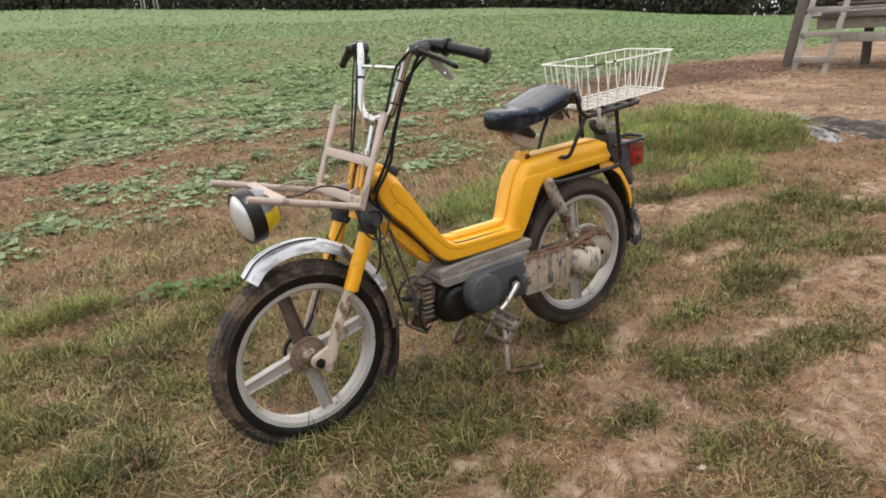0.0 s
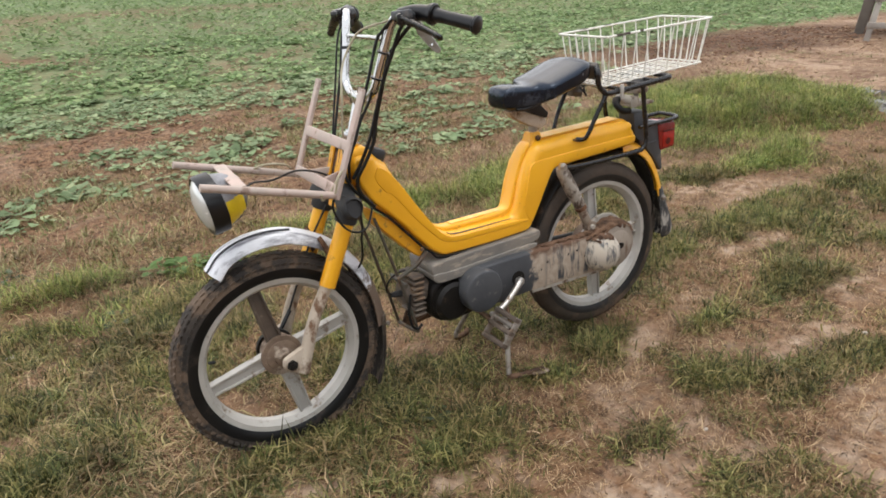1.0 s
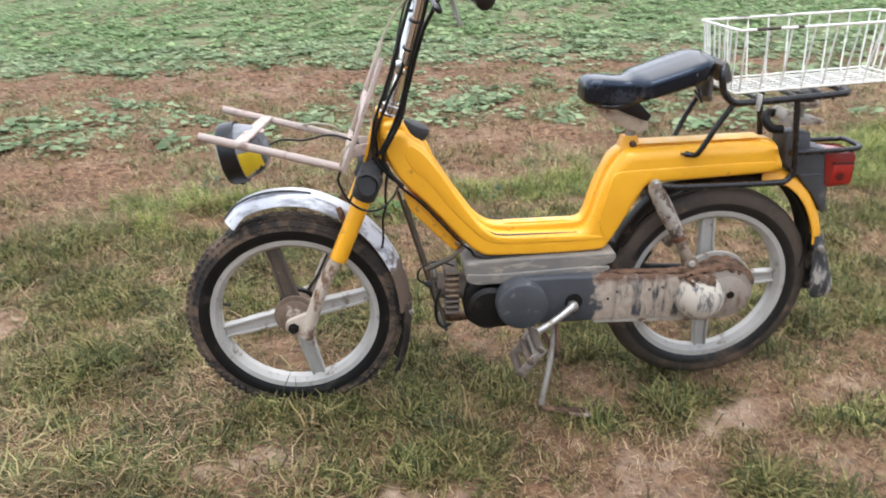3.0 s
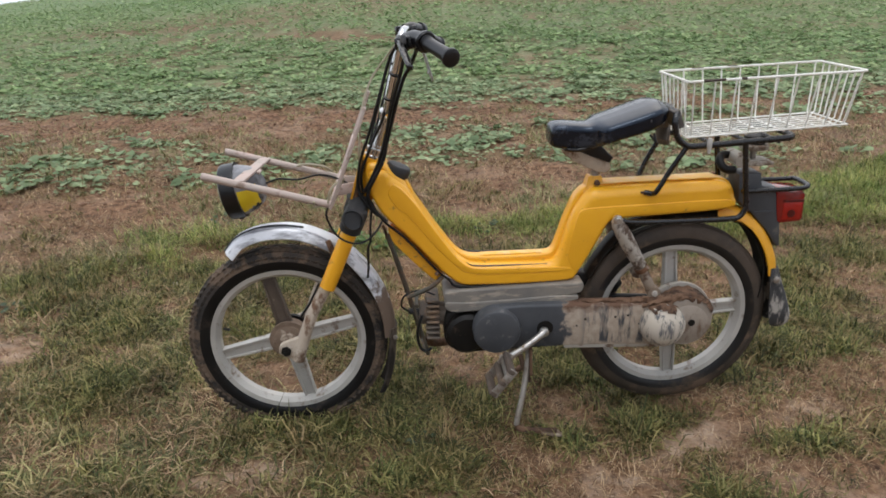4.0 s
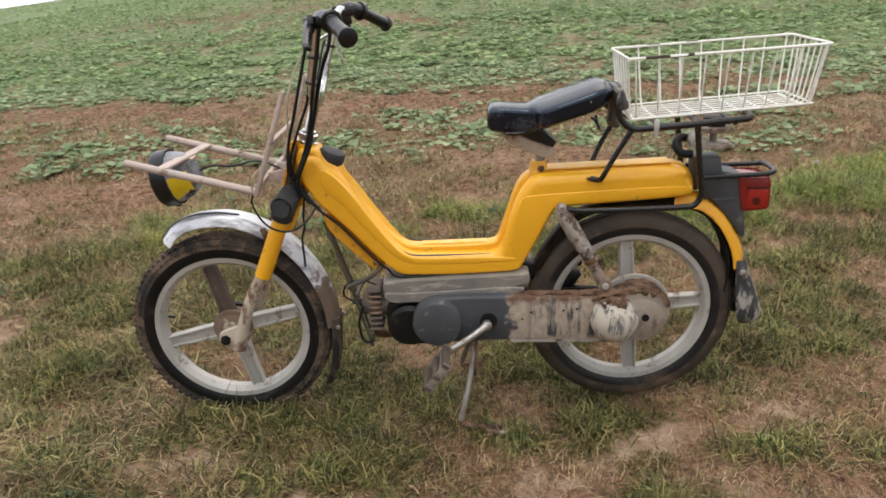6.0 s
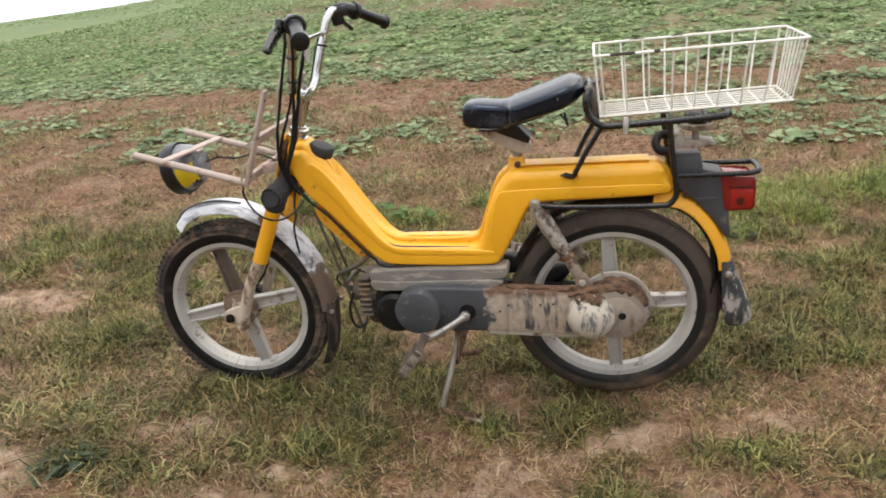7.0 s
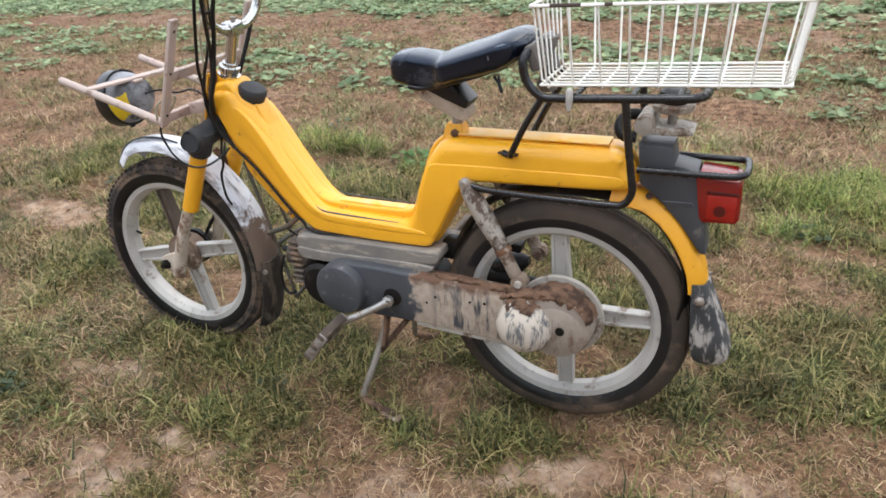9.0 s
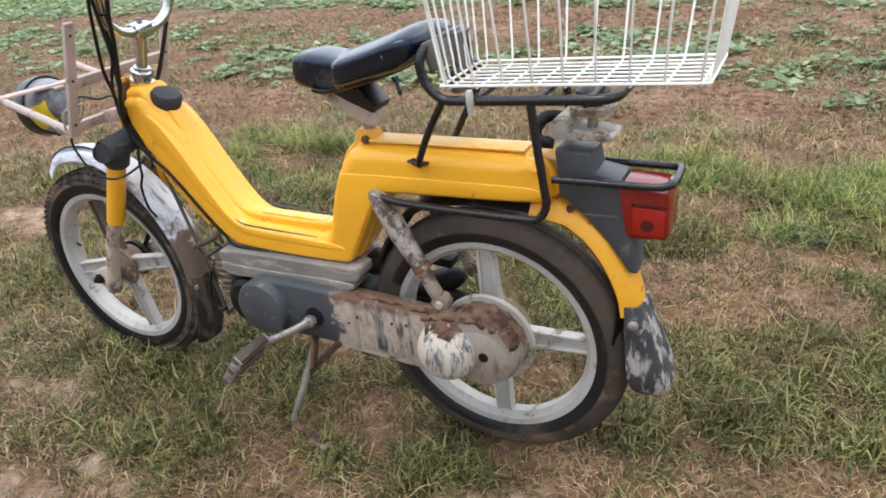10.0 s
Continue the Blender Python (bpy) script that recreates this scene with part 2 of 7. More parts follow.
dark_wood = mat("dark_weathered_wood", (0.12, 0.10, 0.085), (0.18, 0.155, 0.13), 3, 0.9, bump=0.4)


def part(name, bm, material, parent=None, label="", sharp=40.0):
    """Links a bmesh (or a ready mesh) as one object under a thing or a part."""
    if isinstance(bm, bpy.types.Mesh):
        me = bm
    else:
        bmesh.ops.recalc_face_normals(bm, faces=bm.faces)
        me = bpy.data.meshes.new(name)
        bm.to_mesh(me)
        bm.free()
        me.set_sharp_from_angle(angle=radians(sharp))
        for p in me.polygons:
            p.use_smooth = True
    if material and not me.materials:
        me.materials.append(material)
    ob = new(name, me)
    if parent:
        ob.parent = parent
    if label:
        ob["label"] = label
    return ob


def thing(name, label, category, at=(0, 0, 0), group=""):
    ob = new(name)
    ob.empty_display_size = 0.05
    ob.location = at
    return tagged(ob, label, category, group)


def curve_points(points, steps=6):
    """A smooth line through the given points (Catmull-Rom)."""
    p = [Vector(q) for q in points]
    p = [2 * p[0] - p[1]] + p + [2 * p[-1] - p[-2]]
    out = []
    for i in range(1, len(p) - 2):
        for k in range(steps):
            t = k / steps
            out.append(0.5 * (2 * p[i] + (p[i + 1] - p[i - 1]) * t + (2 * p[i - 1] - 5 * p[i] + 4 * p[i + 1] - p[i + 2]) * t**2
                              + (3 * p[i] - p[i - 1] - 3 * p[i + 1] + p[i + 2]) * t**3))
    return out + [p[-2]]


def tube(points, radius, sides=8, steps=6, bm=None, flat=1.0, closed=False):
    """A round rod along a line; radius: one number or one for each point. flat < 1 squashes it sideways."""
    bm = bm or bmesh.new()
    line = curve_points(points, steps) if steps else [Vector(q) for q in points]
    n = len(line)
    radii = [radius] * n if not hasattr(radius, "__len__") else list(np.interp(np.linspace(0, 1, n), np.linspace(0, 1, len(radius)), radius))
    ahead = (line[1] - line[0]).normalized()
    side = ahead.orthogonal().normalized()
    rings = []
    for i, q in enumerate(line):
        a = (line[min(i + 1, n - 1)] - line[max(i - 1, 0)]).normalized()
        side = (side - a * side.dot(a)).normalized()
        up = a.cross(side)
        turns = [2 * math.pi * k / sides for k in range(sides)]
        rings.append([bm.verts.new(q + float(radii[i]) * (math.cos(t) * side + flat * math.sin(t) * up)) for t in turns])
    for a, b in zip(rings, rings[1:]):
        for k in range(sides):
            bm.faces.new((a[k], a[(k + 1) % sides], b[(k + 1) % sides], b[k]))
    bm.faces.new(rings[0][::-1])
    bm.faces.new(rings[-1])
    return bm


def lathe(profile, centre, axis="y", sides=48, bm=None, closed=False):
    """Turns a profile of (distance along the axis, radius) round an axis through centre."""
    bm = bm or bmesh.new()
    c = Vector(centre)
    if isinstance(axis, str):
        a = Vector({"x": (1, 0, 0), "y": (0, 1, 0), "z": (0, 0, 1)}[axis])
    else:
        a = Vector(axis).normalized()
    u = a.orthogonal().normalized()
    v = a.cross(u)
    rings = []
    for d, r in profile:
        if r < 1e-6:
            rings.append([bm.verts.new(c + a * d)])
        else:
            rings.append([bm.verts.new(c + a * d + float(r) * (math.cos(2 * math.pi * t / sides) * u + math.sin(2 * math.pi * t / sides) * v)) for t in range(sides)])
    pairs = list(zip(rings, rings[1:])) + ([(rings[-1], rings[0])] if closed else [])
    for p, q in pairs:
        for k in range(sides):
            j = (k + 1) % sides
            f = [p[k % len(p)], p[j % len(p)], q[j % len(q)], q[k % len(q)]]
            f = list(dict.fromkeys(f))
            if len(f) > 2:
                bm.faces.new(f)
    return bm


def rbox(size, m, bevel=0.003, segments=2, bm=None):
    """A box with rounded edges at the pose m."""
    b = bmesh.new()
    bmesh.ops.create_cube(b, size=1)
    for v in b.verts:
        v.co = Vector([v.co[i] * size[i] for i in range(3)])
    if bevel:
        bmesh.ops.bevel(b, geom=b.edges[:], offset=bevel, segments=segments, profile=0.5, affect="EDGES")
    bmesh.ops.transform(b, matrix=m, verts=b.verts)
    if bm is None:
        return b
    me = bpy.data.meshes.new("joined")
    b.to_mesh(me)
    b.free()
    bm.from_mesh(me)
    bpy.data.meshes.remove(me)
    return bm


def bar(a, b, width, thick, bevel=0.002, up=(0, 0, 1)):
    """A flat bar from a to b; width across, thick along up."""
    a, b = Vector(a), Vector(b)
    x = (b - a).normalized()
    z = Vector(up)
    z = (z - x * z.dot(x)).normalized()
    y = z.cross(x)
    m = Matrix((x, y, z)).transposed().to_4x4()
    m.translation = (a + b) / 2
    return rbox(((b - a).length, width, thick), m, bevel)


def plate(outline, y0, y1, bevel=0.006, segments=3, swell=None):
    """An outline in (x, z) given thickness from y0 to y1, with its rims rounded."""
    bm = bmesh.new()
    near = [bm.verts.new((x, y1, z)) for x, z in outline]
    far = [bm.verts.new((x, y0, z)) for x, z in outline]
    bm.faces.new(near)
    bm.faces.new(far[::-1])
    n = len(outline)
    for i in range(n):
        j = (i + 1) % n
        bm.faces.new((near[j], near[i], far[i], far[j]))
    bmesh.ops.recalc_face_normals(bm, faces=bm.faces)
    if bevel:
        rims = [e for e in bm.edges if abs(e.verts[0].co.y - e.verts[1].co.y) < 1e-6]
        bmesh.ops.bevel(bm, geom=rims, offset=bevel, segments=segments, profile=0.5, affect="EDGES", clamp_overlap=True)
    return bm


def soft_outline(points, steps=4, keep=()):
    """Rounds an outline a little by cutting its corners."""
    p = [Vector((x, z)) for x, z in points]
    for _ in range(2):
        q = []
        for i in range(len(p)):
            a, b = p[i], p[(i + 1) % len(p)]
            q += [a * 0.8 + b * 0.2, a * 0.2 + b * 0.8]
        p = q
    return [(v.x, v.y) for v in p]


def inset(outline, amount):
    """Moves an outline's points inwards, each by its own amount."""
    p = np.array(outline, float)
    ahead = np.roll(p, -1, 0) - np.roll(p, 1, 0)
    ahead /= np.linalg.norm(ahead, axis=1)[:, None] + 1e-9
    area = 0.5 * np.sum(p[:, 0] * np.roll(p[:, 1], -1) - np.roll(p[:, 0], -1) * p[:, 1])
    inward = np.stack([-ahead[:, 1], ahead[:, 0]], -1) * (1 if area > 0 else -1)
    return p + inward * np.reshape(amount, (-1, 1) if np.ndim(amount) else ())


def pillow(outline, half, top_radius, rim_radius, steps=7):
    """An outline in (x, z) with both faces at y = half and -half; its upper rims rounded wide, the others less."""
    p = np.array(outline, float)
    ahead = np.roll(p, -1, 0) - np.roll(p, 1, 0)
    area = 0.5 * np.sum(p[:, 0] * np.roll(p[:, 1], -1) - np.roll(p[:, 0], -1) * p[:, 1])
    out_z = -ahead[:, 0] / (np.linalg.norm(ahead, axis=1) + 1e-9) * (1 if area > 0 else -1)
    r = rim_radius + (top_radius - rim_radius) * smooth(0.0, 0.6, out_z)
    for _ in range(8):
        r = (np.roll(r, 1) + r + np.roll(r, -1)) / 3
    step = np.roll(p, -1, 0) - p
    for _ in range(200):
        q = inset(p, r)
        tight = np.sum((np.roll(q, -1, 0) - q) * step, 1) < 0.15 * np.sum(step * step, 1)
        if not tight.any():
            break
        tight = tight | np.roll(tight, 1) | np.roll(tight, -1) | np.roll(tight, 2)
        r = np.where(tight, r * 0.9, r)
    rings = []
    for a in np.linspace(0, math.pi / 2, steps):
        q = inset(p, r * (1 - math.cos(a)))
        rings.append([(x, half - k + k * math.sin(a), z) for (x, z), k in zip(q, r)])
    both = [[(x, -y, z) for x, y, z in ring] for ring in rings[::-1]] + rings
    return loft(both)


def strip_over(points, half, rise, thick=0.004, steps=5, n=8, halves=None, centre_y=0.0):
    """A curved trough (fender, flap): a line in (x, z), its half width across y, arched by rise away from the line's left side."""
    line = curve_points([(x, 0, z) for x, z in points], steps)
    bm = bmesh.new()
    rows_out, rows_in = [], []
    m = len(line)
    for i, q in enumerate(line):
        a = (line[min(i + 1, m - 1)] - line[max(i - 1, 0)]).normalized()
        normal = Vector((-a.z, 0, a.x))
        h = half if halves is None else float(np.interp(i / (m - 1), np.linspace(0, 1, len(halves)), halves))
        ro, ri = [], []
        for k in range(n + 1):
            s = -1 + 2 * k / n
            drop = rise * (1 - math.sqrt(max(0.0, 1 - abs(s) ** 2.4)))
            ro.append(bm.verts.new(q - normal * drop + Vector((0, centre_y + s * h, 0))))
            ri.append(bm.verts.new(q - normal * (drop + thick) + Vector((0, centre_y + s * (h - thick * 0.6), 0))))
        rows_out.append(ro)
        rows_in.append(ri)
    for i in range(m - 1):
        for k in range(n):
            bm.faces.new((rows_out[i][k], rows_out[i][k + 1], rows_out[i + 1][k + 1], rows_out[i + 1][k]))
            bm.faces.new((rows_in[i][k + 1], rows_in[i][k], rows_in[i + 1][k], rows_in[i + 1][k + 1]))
        for k in (0, n):
            bm.faces.new((rows_out[i][k], rows_out[i + 1][k], rows_in[i + 1][k], rows_in[i][k]))
    for i in (0, m - 1):
        for k in range(n):
            bm.faces.new((rows_out[i][k], rows_out[i][k + 1], rows_in[i][k + 1], rows_in[i][k]))
    return bm


def loft(sections, cap=True):
    """Joins rings of equal count."""
    bm = bmesh.new()
    rings = [[bm.verts.new(p) for p in s] for s in sections]
    n = len(rings[0])
    for a, b in zip(rings, rings[1:]):
        for k in range(n):
            bm.faces.new((a[k], a[(k + 1) % n], b[(k + 1) % n], b[k]))
    if cap:
        bm.faces.new(rings[0][::-1])
        bm.faces.new(rings[-1])
    return bm


def splashed_material(name, splash_x, mud_z):
    """Grey plastic; pale dried splashes behind splash_x, brown mud above mud_z."""
    m = mat(name, (0.042, 0.045, 0.051), (0.068, 0.071, 0.077), 7, 0.55, bump=0.25, bump_size=40, dirt=(0.15, 0.145, 0.135), dirt_amount=0.06, dirt_size=22, spec=0.35)
    n, l = m.node_tree.nodes, m.node_tree.links
    b = n["Principled BSDF"]
    place = n.new("ShaderNodeTexCoord").outputs["Object"]
    axes = n.new("ShaderNodeSeparateXYZ")
    l.new(place, axes.inputs[0])

    def tex(scale, stretch=(1, 1, 1), detail=6.0):
        mp, t = n.new("ShaderNodeMapping"), n.new("ShaderNodeTexNoise")
        mp.inputs["Scale"].default_value = stretch
        l.new(place, mp.inputs["Vector"])
        t.inputs["Scale"].default_value, t.inputs["Detail"].default_value, t.inputs["Roughness"].default_value = scale, detail, 0.65
        l.new(mp.outputs["Vector"], t.inputs["Vector"])
        return t.outputs["Fac"]

    def calc(op, p, q, r=None):
        x = n.new("ShaderNodeMath")
        x.operation = op
        for i, v in enumerate((p, q, r)):
            if isinstance(v, (int, float)):
                x.inputs[i].default_value = v
            elif v is not None:
                l.new(v, x.inputs[i])
        return x.outputs[0]

    def ramp(v, lo, hi):
        r = n.new("ShaderNodeMapRange")
        r.inputs["From Min"].default_value, r.inputs["From Max"].default_value = lo, hi
        l.new(v, r.inputs["Value"])
        return r.outputs["Result"]

    def over(fac, under, tone):
        x = n.new("ShaderNodeMix")
        x.data_type = "RGBA"
        l.new(fac, x.inputs["Factor"])
        l.new(under, x.inputs["A"])
        if isinstance(tone, tuple):
            x.inputs["B"].default_value = (*tone, 1)
        else:
            l.new(tone, x.inputs["B"])
        return x.outputs["Result"]

    behind = ramp(calc("MULTIPLY_ADD", tex(16), 0.17, axes.outputs["X"]), splash_x + 0.092, splash_x + 0.078)
    runs = ramp(tex(48, (1, 1, 0.16)), 0.40, 0.52)
    solid = ramp(calc("MULTIPLY_ADD", tex(30), 0.05, axes.outputs["X"]), splash_x - 0.05, splash_x - 0.015)
    low = ramp(calc("MULTIPLY_ADD", tex(36), 0.03, axes.outputs["Z"]), 0.268, 0.256)
    pale = calc("MULTIPLY", behind, calc("MAXIMUM", calc("MAXIMUM", runs, solid), low))
    brown = calc("MULTIPLY", behind, ramp(calc("MULTIPLY_ADD", tex(24), 0.07, axes.outputs["Z"]), mud_z + 0.028, mud_z + 0.044))
    under = b.inputs["Base Color"].links[0].from_socket
    tone = over(ramp(tex(60), 0.35, 0.65), n.new("ShaderNodeRGB").outputs[0], (0.33, 0.26, 0.20))
    tone.node.inputs["A"].links[0].from_node.outputs[0].default_value = (0.44, 0.365, 0.285, 1)
    colour = over(pale, under, tone)
    colour = over(brown, colour, (0.125, 0.070, 0.044))
    l.new(colour, b.inputs["Base Color"])
    gloss = n.new("ShaderNodeMix")
    l.new(calc("MAXIMUM", pale, brown), gloss.inputs["Factor"])
    l.new(b.inputs["Roughness"].links[0].from_socket, gloss.inputs["A"])
    gloss.inputs["B"].default_value = 0.92
    l.new(gloss.outputs["Result"], b.inputs["Roughness"])
    return m


def muddied(m, clean_z, colour, size=26.0, depth=0.10):
    """Adds dried mud to a material, its ragged rim about the height clean_z."""
    n, l = m.node_tree.nodes, m.node_tree.links
    b = n["Principled BSDF"]
    place = n.new("ShaderNodeTexCoord").outputs["Object"]
    axes, t = n.new("ShaderNodeSeparateXYZ"), n.new("ShaderNodeTexNoise")
    l.new(place, axes.inputs[0])
    l.new(place, t.inputs["Vector"])
    t.inputs["Scale"].default_value, t.inputs["Detail"].default_value, t.inputs["Roughness"].default_value = size, 7, 0.7
    level = n.new("ShaderNodeMath")
    level.operation = "MULTIPLY_ADD"
    l.new(t.outputs["Fac"], level.inputs[0])
    level.inputs[1].default_value = depth * 4
    l.new(axes.outputs["Z"], level.inputs[2])
    r = n.new("ShaderNodeMapRange")
    r.inputs["From Min"].default_value, r.inputs["From Max"].default_value = clean_z + depth * 2 + 0.02, clean_z + depth * 2 - 0.02
    l.new(level.outputs[0], r.inputs["Value"])
    for key, val in (("Base Color", (*colour, 1)), ("Roughness", 0.92)):
        x = n.new("ShaderNodeMix")
        x.data_type = "RGBA" if key == "Base Color" else "FLOAT"
        l.new(r.outputs["Result"], x.inputs["Factor"])
        l.new(b.inputs[key].links[0].from_socket, x.inputs["A"])
        x.inputs["B"].default_value = val
        l.new(x.outputs["Result"], b.inputs[key])
    return m


muddied(fender_metal, 0.40, (0.15, 0.105, 0.075))
muddied(fork_metal, 0.245, (0.16, 0.100, 0.064), 40.0, 0.05)
splashed_case = splashed_material("splashed_grey_case", 0.33, 0.353)

# ================= the moped: rear wheel's foot at the origin, nose towards +x, its left side towards +y =================
moped = thing("moped", "yellow step-through moped with grey cast wheels, dusty, on its stand", "moped")


def assembly(name, at=(0, 0, 0)):
    """A group of pieces that is itself a part of the moped."""
    ob = new(name)
    ob.empty_display_size = 0.03
    ob.location, ob.parent = at, moped
    return ob


RAX, FAX = Vector((0.0, 0.0, 0.285)), Vector((1.110, 0.0, 0.257))

# ---- body shell ----
SHELL = [(0.868, 0.735), (0.860, 0.772), (0.815, 0.776), (0.800, 0.748), (0.760, 0.724), (0.746, 0.695), (0.733, 0.660), (0.703, 0.612), (0.646, 0.533), (0.615, 0.503),
         (0.585, 0.490), (0.45, 0.490), (0.372, 0.493), (0.355, 0.502), (0.333, 0.57), (0.312, 0.632), (0.300, 0.658), (0.282, 0.678), (0.255, 0.688), (0.1, 0.690), (-0.10, 0.695),
         (-0.125, 0.685), (-0.145, 0.65), (-0.147, 0.618), (-0.114, 0.607), (0.175, 0.594), (0.207, 0.592), (0.228, 0.552), (0.294, 0.428), (0.31, 0.417), (0.45, 0.413),
         (0.60, 0.415), (0.625, 0.420), (0.655, 0.442), (0.684, 0.473), (0.769, 0.571), (0.825, 0.624), (0.858, 0.685)]
spine = part("body_spine", pillow(soft_outline(SHELL), 0.021, 0.008, 0.006, 5), yellow, moped, "glossy yellow painted steel spine")
FLANK = [(0.862, 0.728), (0.852, 0.752), (0.815, 0.755), (0.792, 0.735), (0.760, 0.708), (0.738, 0.672), (0.712, 0.626), (0.690, 0.590), (0.633, 0.512), (0.606, 0.488), (0.578, 0.476), (0.40, 0.474),
         (0.362, 0.476), (0.345, 0.50), (0.325, 0.575), (0.306, 0.625), (0.290, 0.652), (0.272, 0.674), (0.245, 0.685), (-0.095, 0.6915), (-0.118, 0.682), (-0.135, 0.645), (-0.137, 0.622), (-0.112, 0.611),
         (0.175, 0.598), (0.209, 0.594), (0.231, 0.552), (0.297, 0.430), (0.315, 0.4205), (0.45, 0.4165), (0.60, 0.4185), (0.622, 0.424), (0.650, 0.444), (0.680, 0.476), (0.765, 0.575), (0.821, 0.628), (0.853, 0.688)]
part("side_shell", pillow(soft_outline(FLANK), 0.0555, 0.029, 0.010, 9), yellow, moped)
CAP_HOUSING = [(0.868, 0.732), (0.861, 0.770), (0.815, 0.774), (0.797, 0.748), (0.766, 0.722), (0.750, 0.691), (0.738, 0.660), (0.724, 0.620), (0.738, 0.612), (0.80, 0.655), (0.850, 0.680)]
part("cap_housing", pillow(soft_outline(CAP_HOUSING), 0.041, 0.018, 0.012, 7), yellow, moped)
PANEL = [(0.812, 0.690), (0.779, 0.640), (0.765, 0.640), (0.695, 0.545), (0.622, 0.466), (0.575, 0.449), (0.305, 0.450), (0.318, 0.466), (0.40, 0.467), (0.575, 0.469), (0.602, 0.480), (0.628, 0.503),
         (0.684, 0.582), (0.730, 0.655), (0.765, 0.700), (0.795, 0.722)]
part("side_panel", pillow(inset(soft_outline(PANEL), 0.001), 0.0572, 0.003, 0.003, 4), yellow, moped, "", 30)
REARPANEL = [(0.327, 0.490), (0.318, 0.55), (0.299, 0.622), (0.284, 0.634), (0.20, 0.638), (-0.10, 0.646), (-0.122, 0.642), (-0.127, 0.628), (-0.108, 0.6145), (0.172, 0.602), (0.205, 0.598), (0.222, 0.578), (0.288, 0.450), (0.305, 0.448)]
part("rear_panel", pillow(inset(soft_outline(REARPANEL), 0.002), 0.0572, 0.003, 0.003, 4), yellow, moped, "", 30)
part("floor_seam", tube([(0.604, 0.0545, 0.4895), (0.578, 0.0555, 0.4785), (0.50, 0.056, 0.4765), (0.378, 0.056, 0.4765)], [0.0006, 0.0022, 0.0022, 0.0008], 6, 5), engine_grey, moped, "dark worn seam along the step")
part("floor_seam", tube([(0.604, -0.0545, 0.4895), (0.578, -0.0555, 0.4785), (0.50, -0.056, 0.4765), (0.378, -0.056, 0.4765)], [0.0006, 0.0022, 0.0022, 0.0008], 6, 5), engine_grey, moped, "dark worn seam along the step")
part("top_trim", bar((0.235, 0, 0.6905), (-0.085, 0, 0.6965), 0.050, 0.0036, 0.0012), pale_worn, moped, "paint worn pale along the top edge")
# paler than the shell: wear, plus the sky's sheen painted into the strip
part("step_trim", bar((0.560, 0, 0.4908), (0.385, 0, 0.4922), 0.026, 0.005, 0.002), pale_worn, moped, "pale worn strip along the step, sky sheen put into its colour")
LOWER = [(0.815, 0.600), (0.806, 0.553), (0.745, 0.487), (0.690, 0.430), (0.662, 0.430), (0.672, 0.455), (0.76, 0.555)]
part("lower_shell", plate(soft_outline(LOWER), -0.040, 0.040, 0.008, 3), yellow_worn, moped)
part("lower_seam", tube([(0.858, 0.047, 0.679), (0.824, 0.050, 0.618), (0.768, 0.050, 0.566), (0.684, 0.050, 0.468), (0.650, 0.050, 0.437), (0.618, 0.052, 0.415), (0.45, 0.052, 0.4105), (0.31, 0.052, 0.4145)], 0.0035, 6, 4), black_dark, moped, "dark rubber seam under the shell")
for x, z in ((0.684, 0.458),):
    part("bolt", lathe([(0.0, 0.0), (0.0, 0.006), (0.004, 0.0055), (0.006, 0.0)], (x, 0.052, z), "y", 10), mud_mat, moped, "rusty bolt")
part("fuel_cap", lathe([(-0.012, 0.0), (-0.012, 0.032), (0.002, 0.034), (0.014, 0.034), (0.02, 0.030), (0.022, 0.022), (0.021, 0.0)], (0.782, 0.0, 0.736), (-0.42, 0.0, 1.0), 28), boot_rubber, moped, "round dark rubber fuel cap")
# head tube, headset and stem along the steering axis
STEER = Vector((0.804 - 0.880, 0, 0.889 - 0.66)).normalized()
HEAD = Vector((0.843, 0, 0.772))
part("head_tube", tube([HEAD - STEER * 0.16, HEAD + STEER * 0.006], 0.027, 20, 0), yellow, moped)
part("headset_nut", lathe([(0.0, 0.0), (0.0, 0.026), (0.006, 0.027), (0.008, 0.022), (0.014, 0.022), (0.016, 0.025), (0.026, 0.025), (0.028, 0.018), (0.034, 0.018), (0.036, 0.0)], HEAD + STEER * 0.006, STEER, 24), chrome, moped, "chrome headset nuts")
part("stem", tube([HEAD + STEER * 0.03, HEAD + STEER * 0.125], 0.0125, 16, 0), chrome, moped, "chrome handlebar stem")

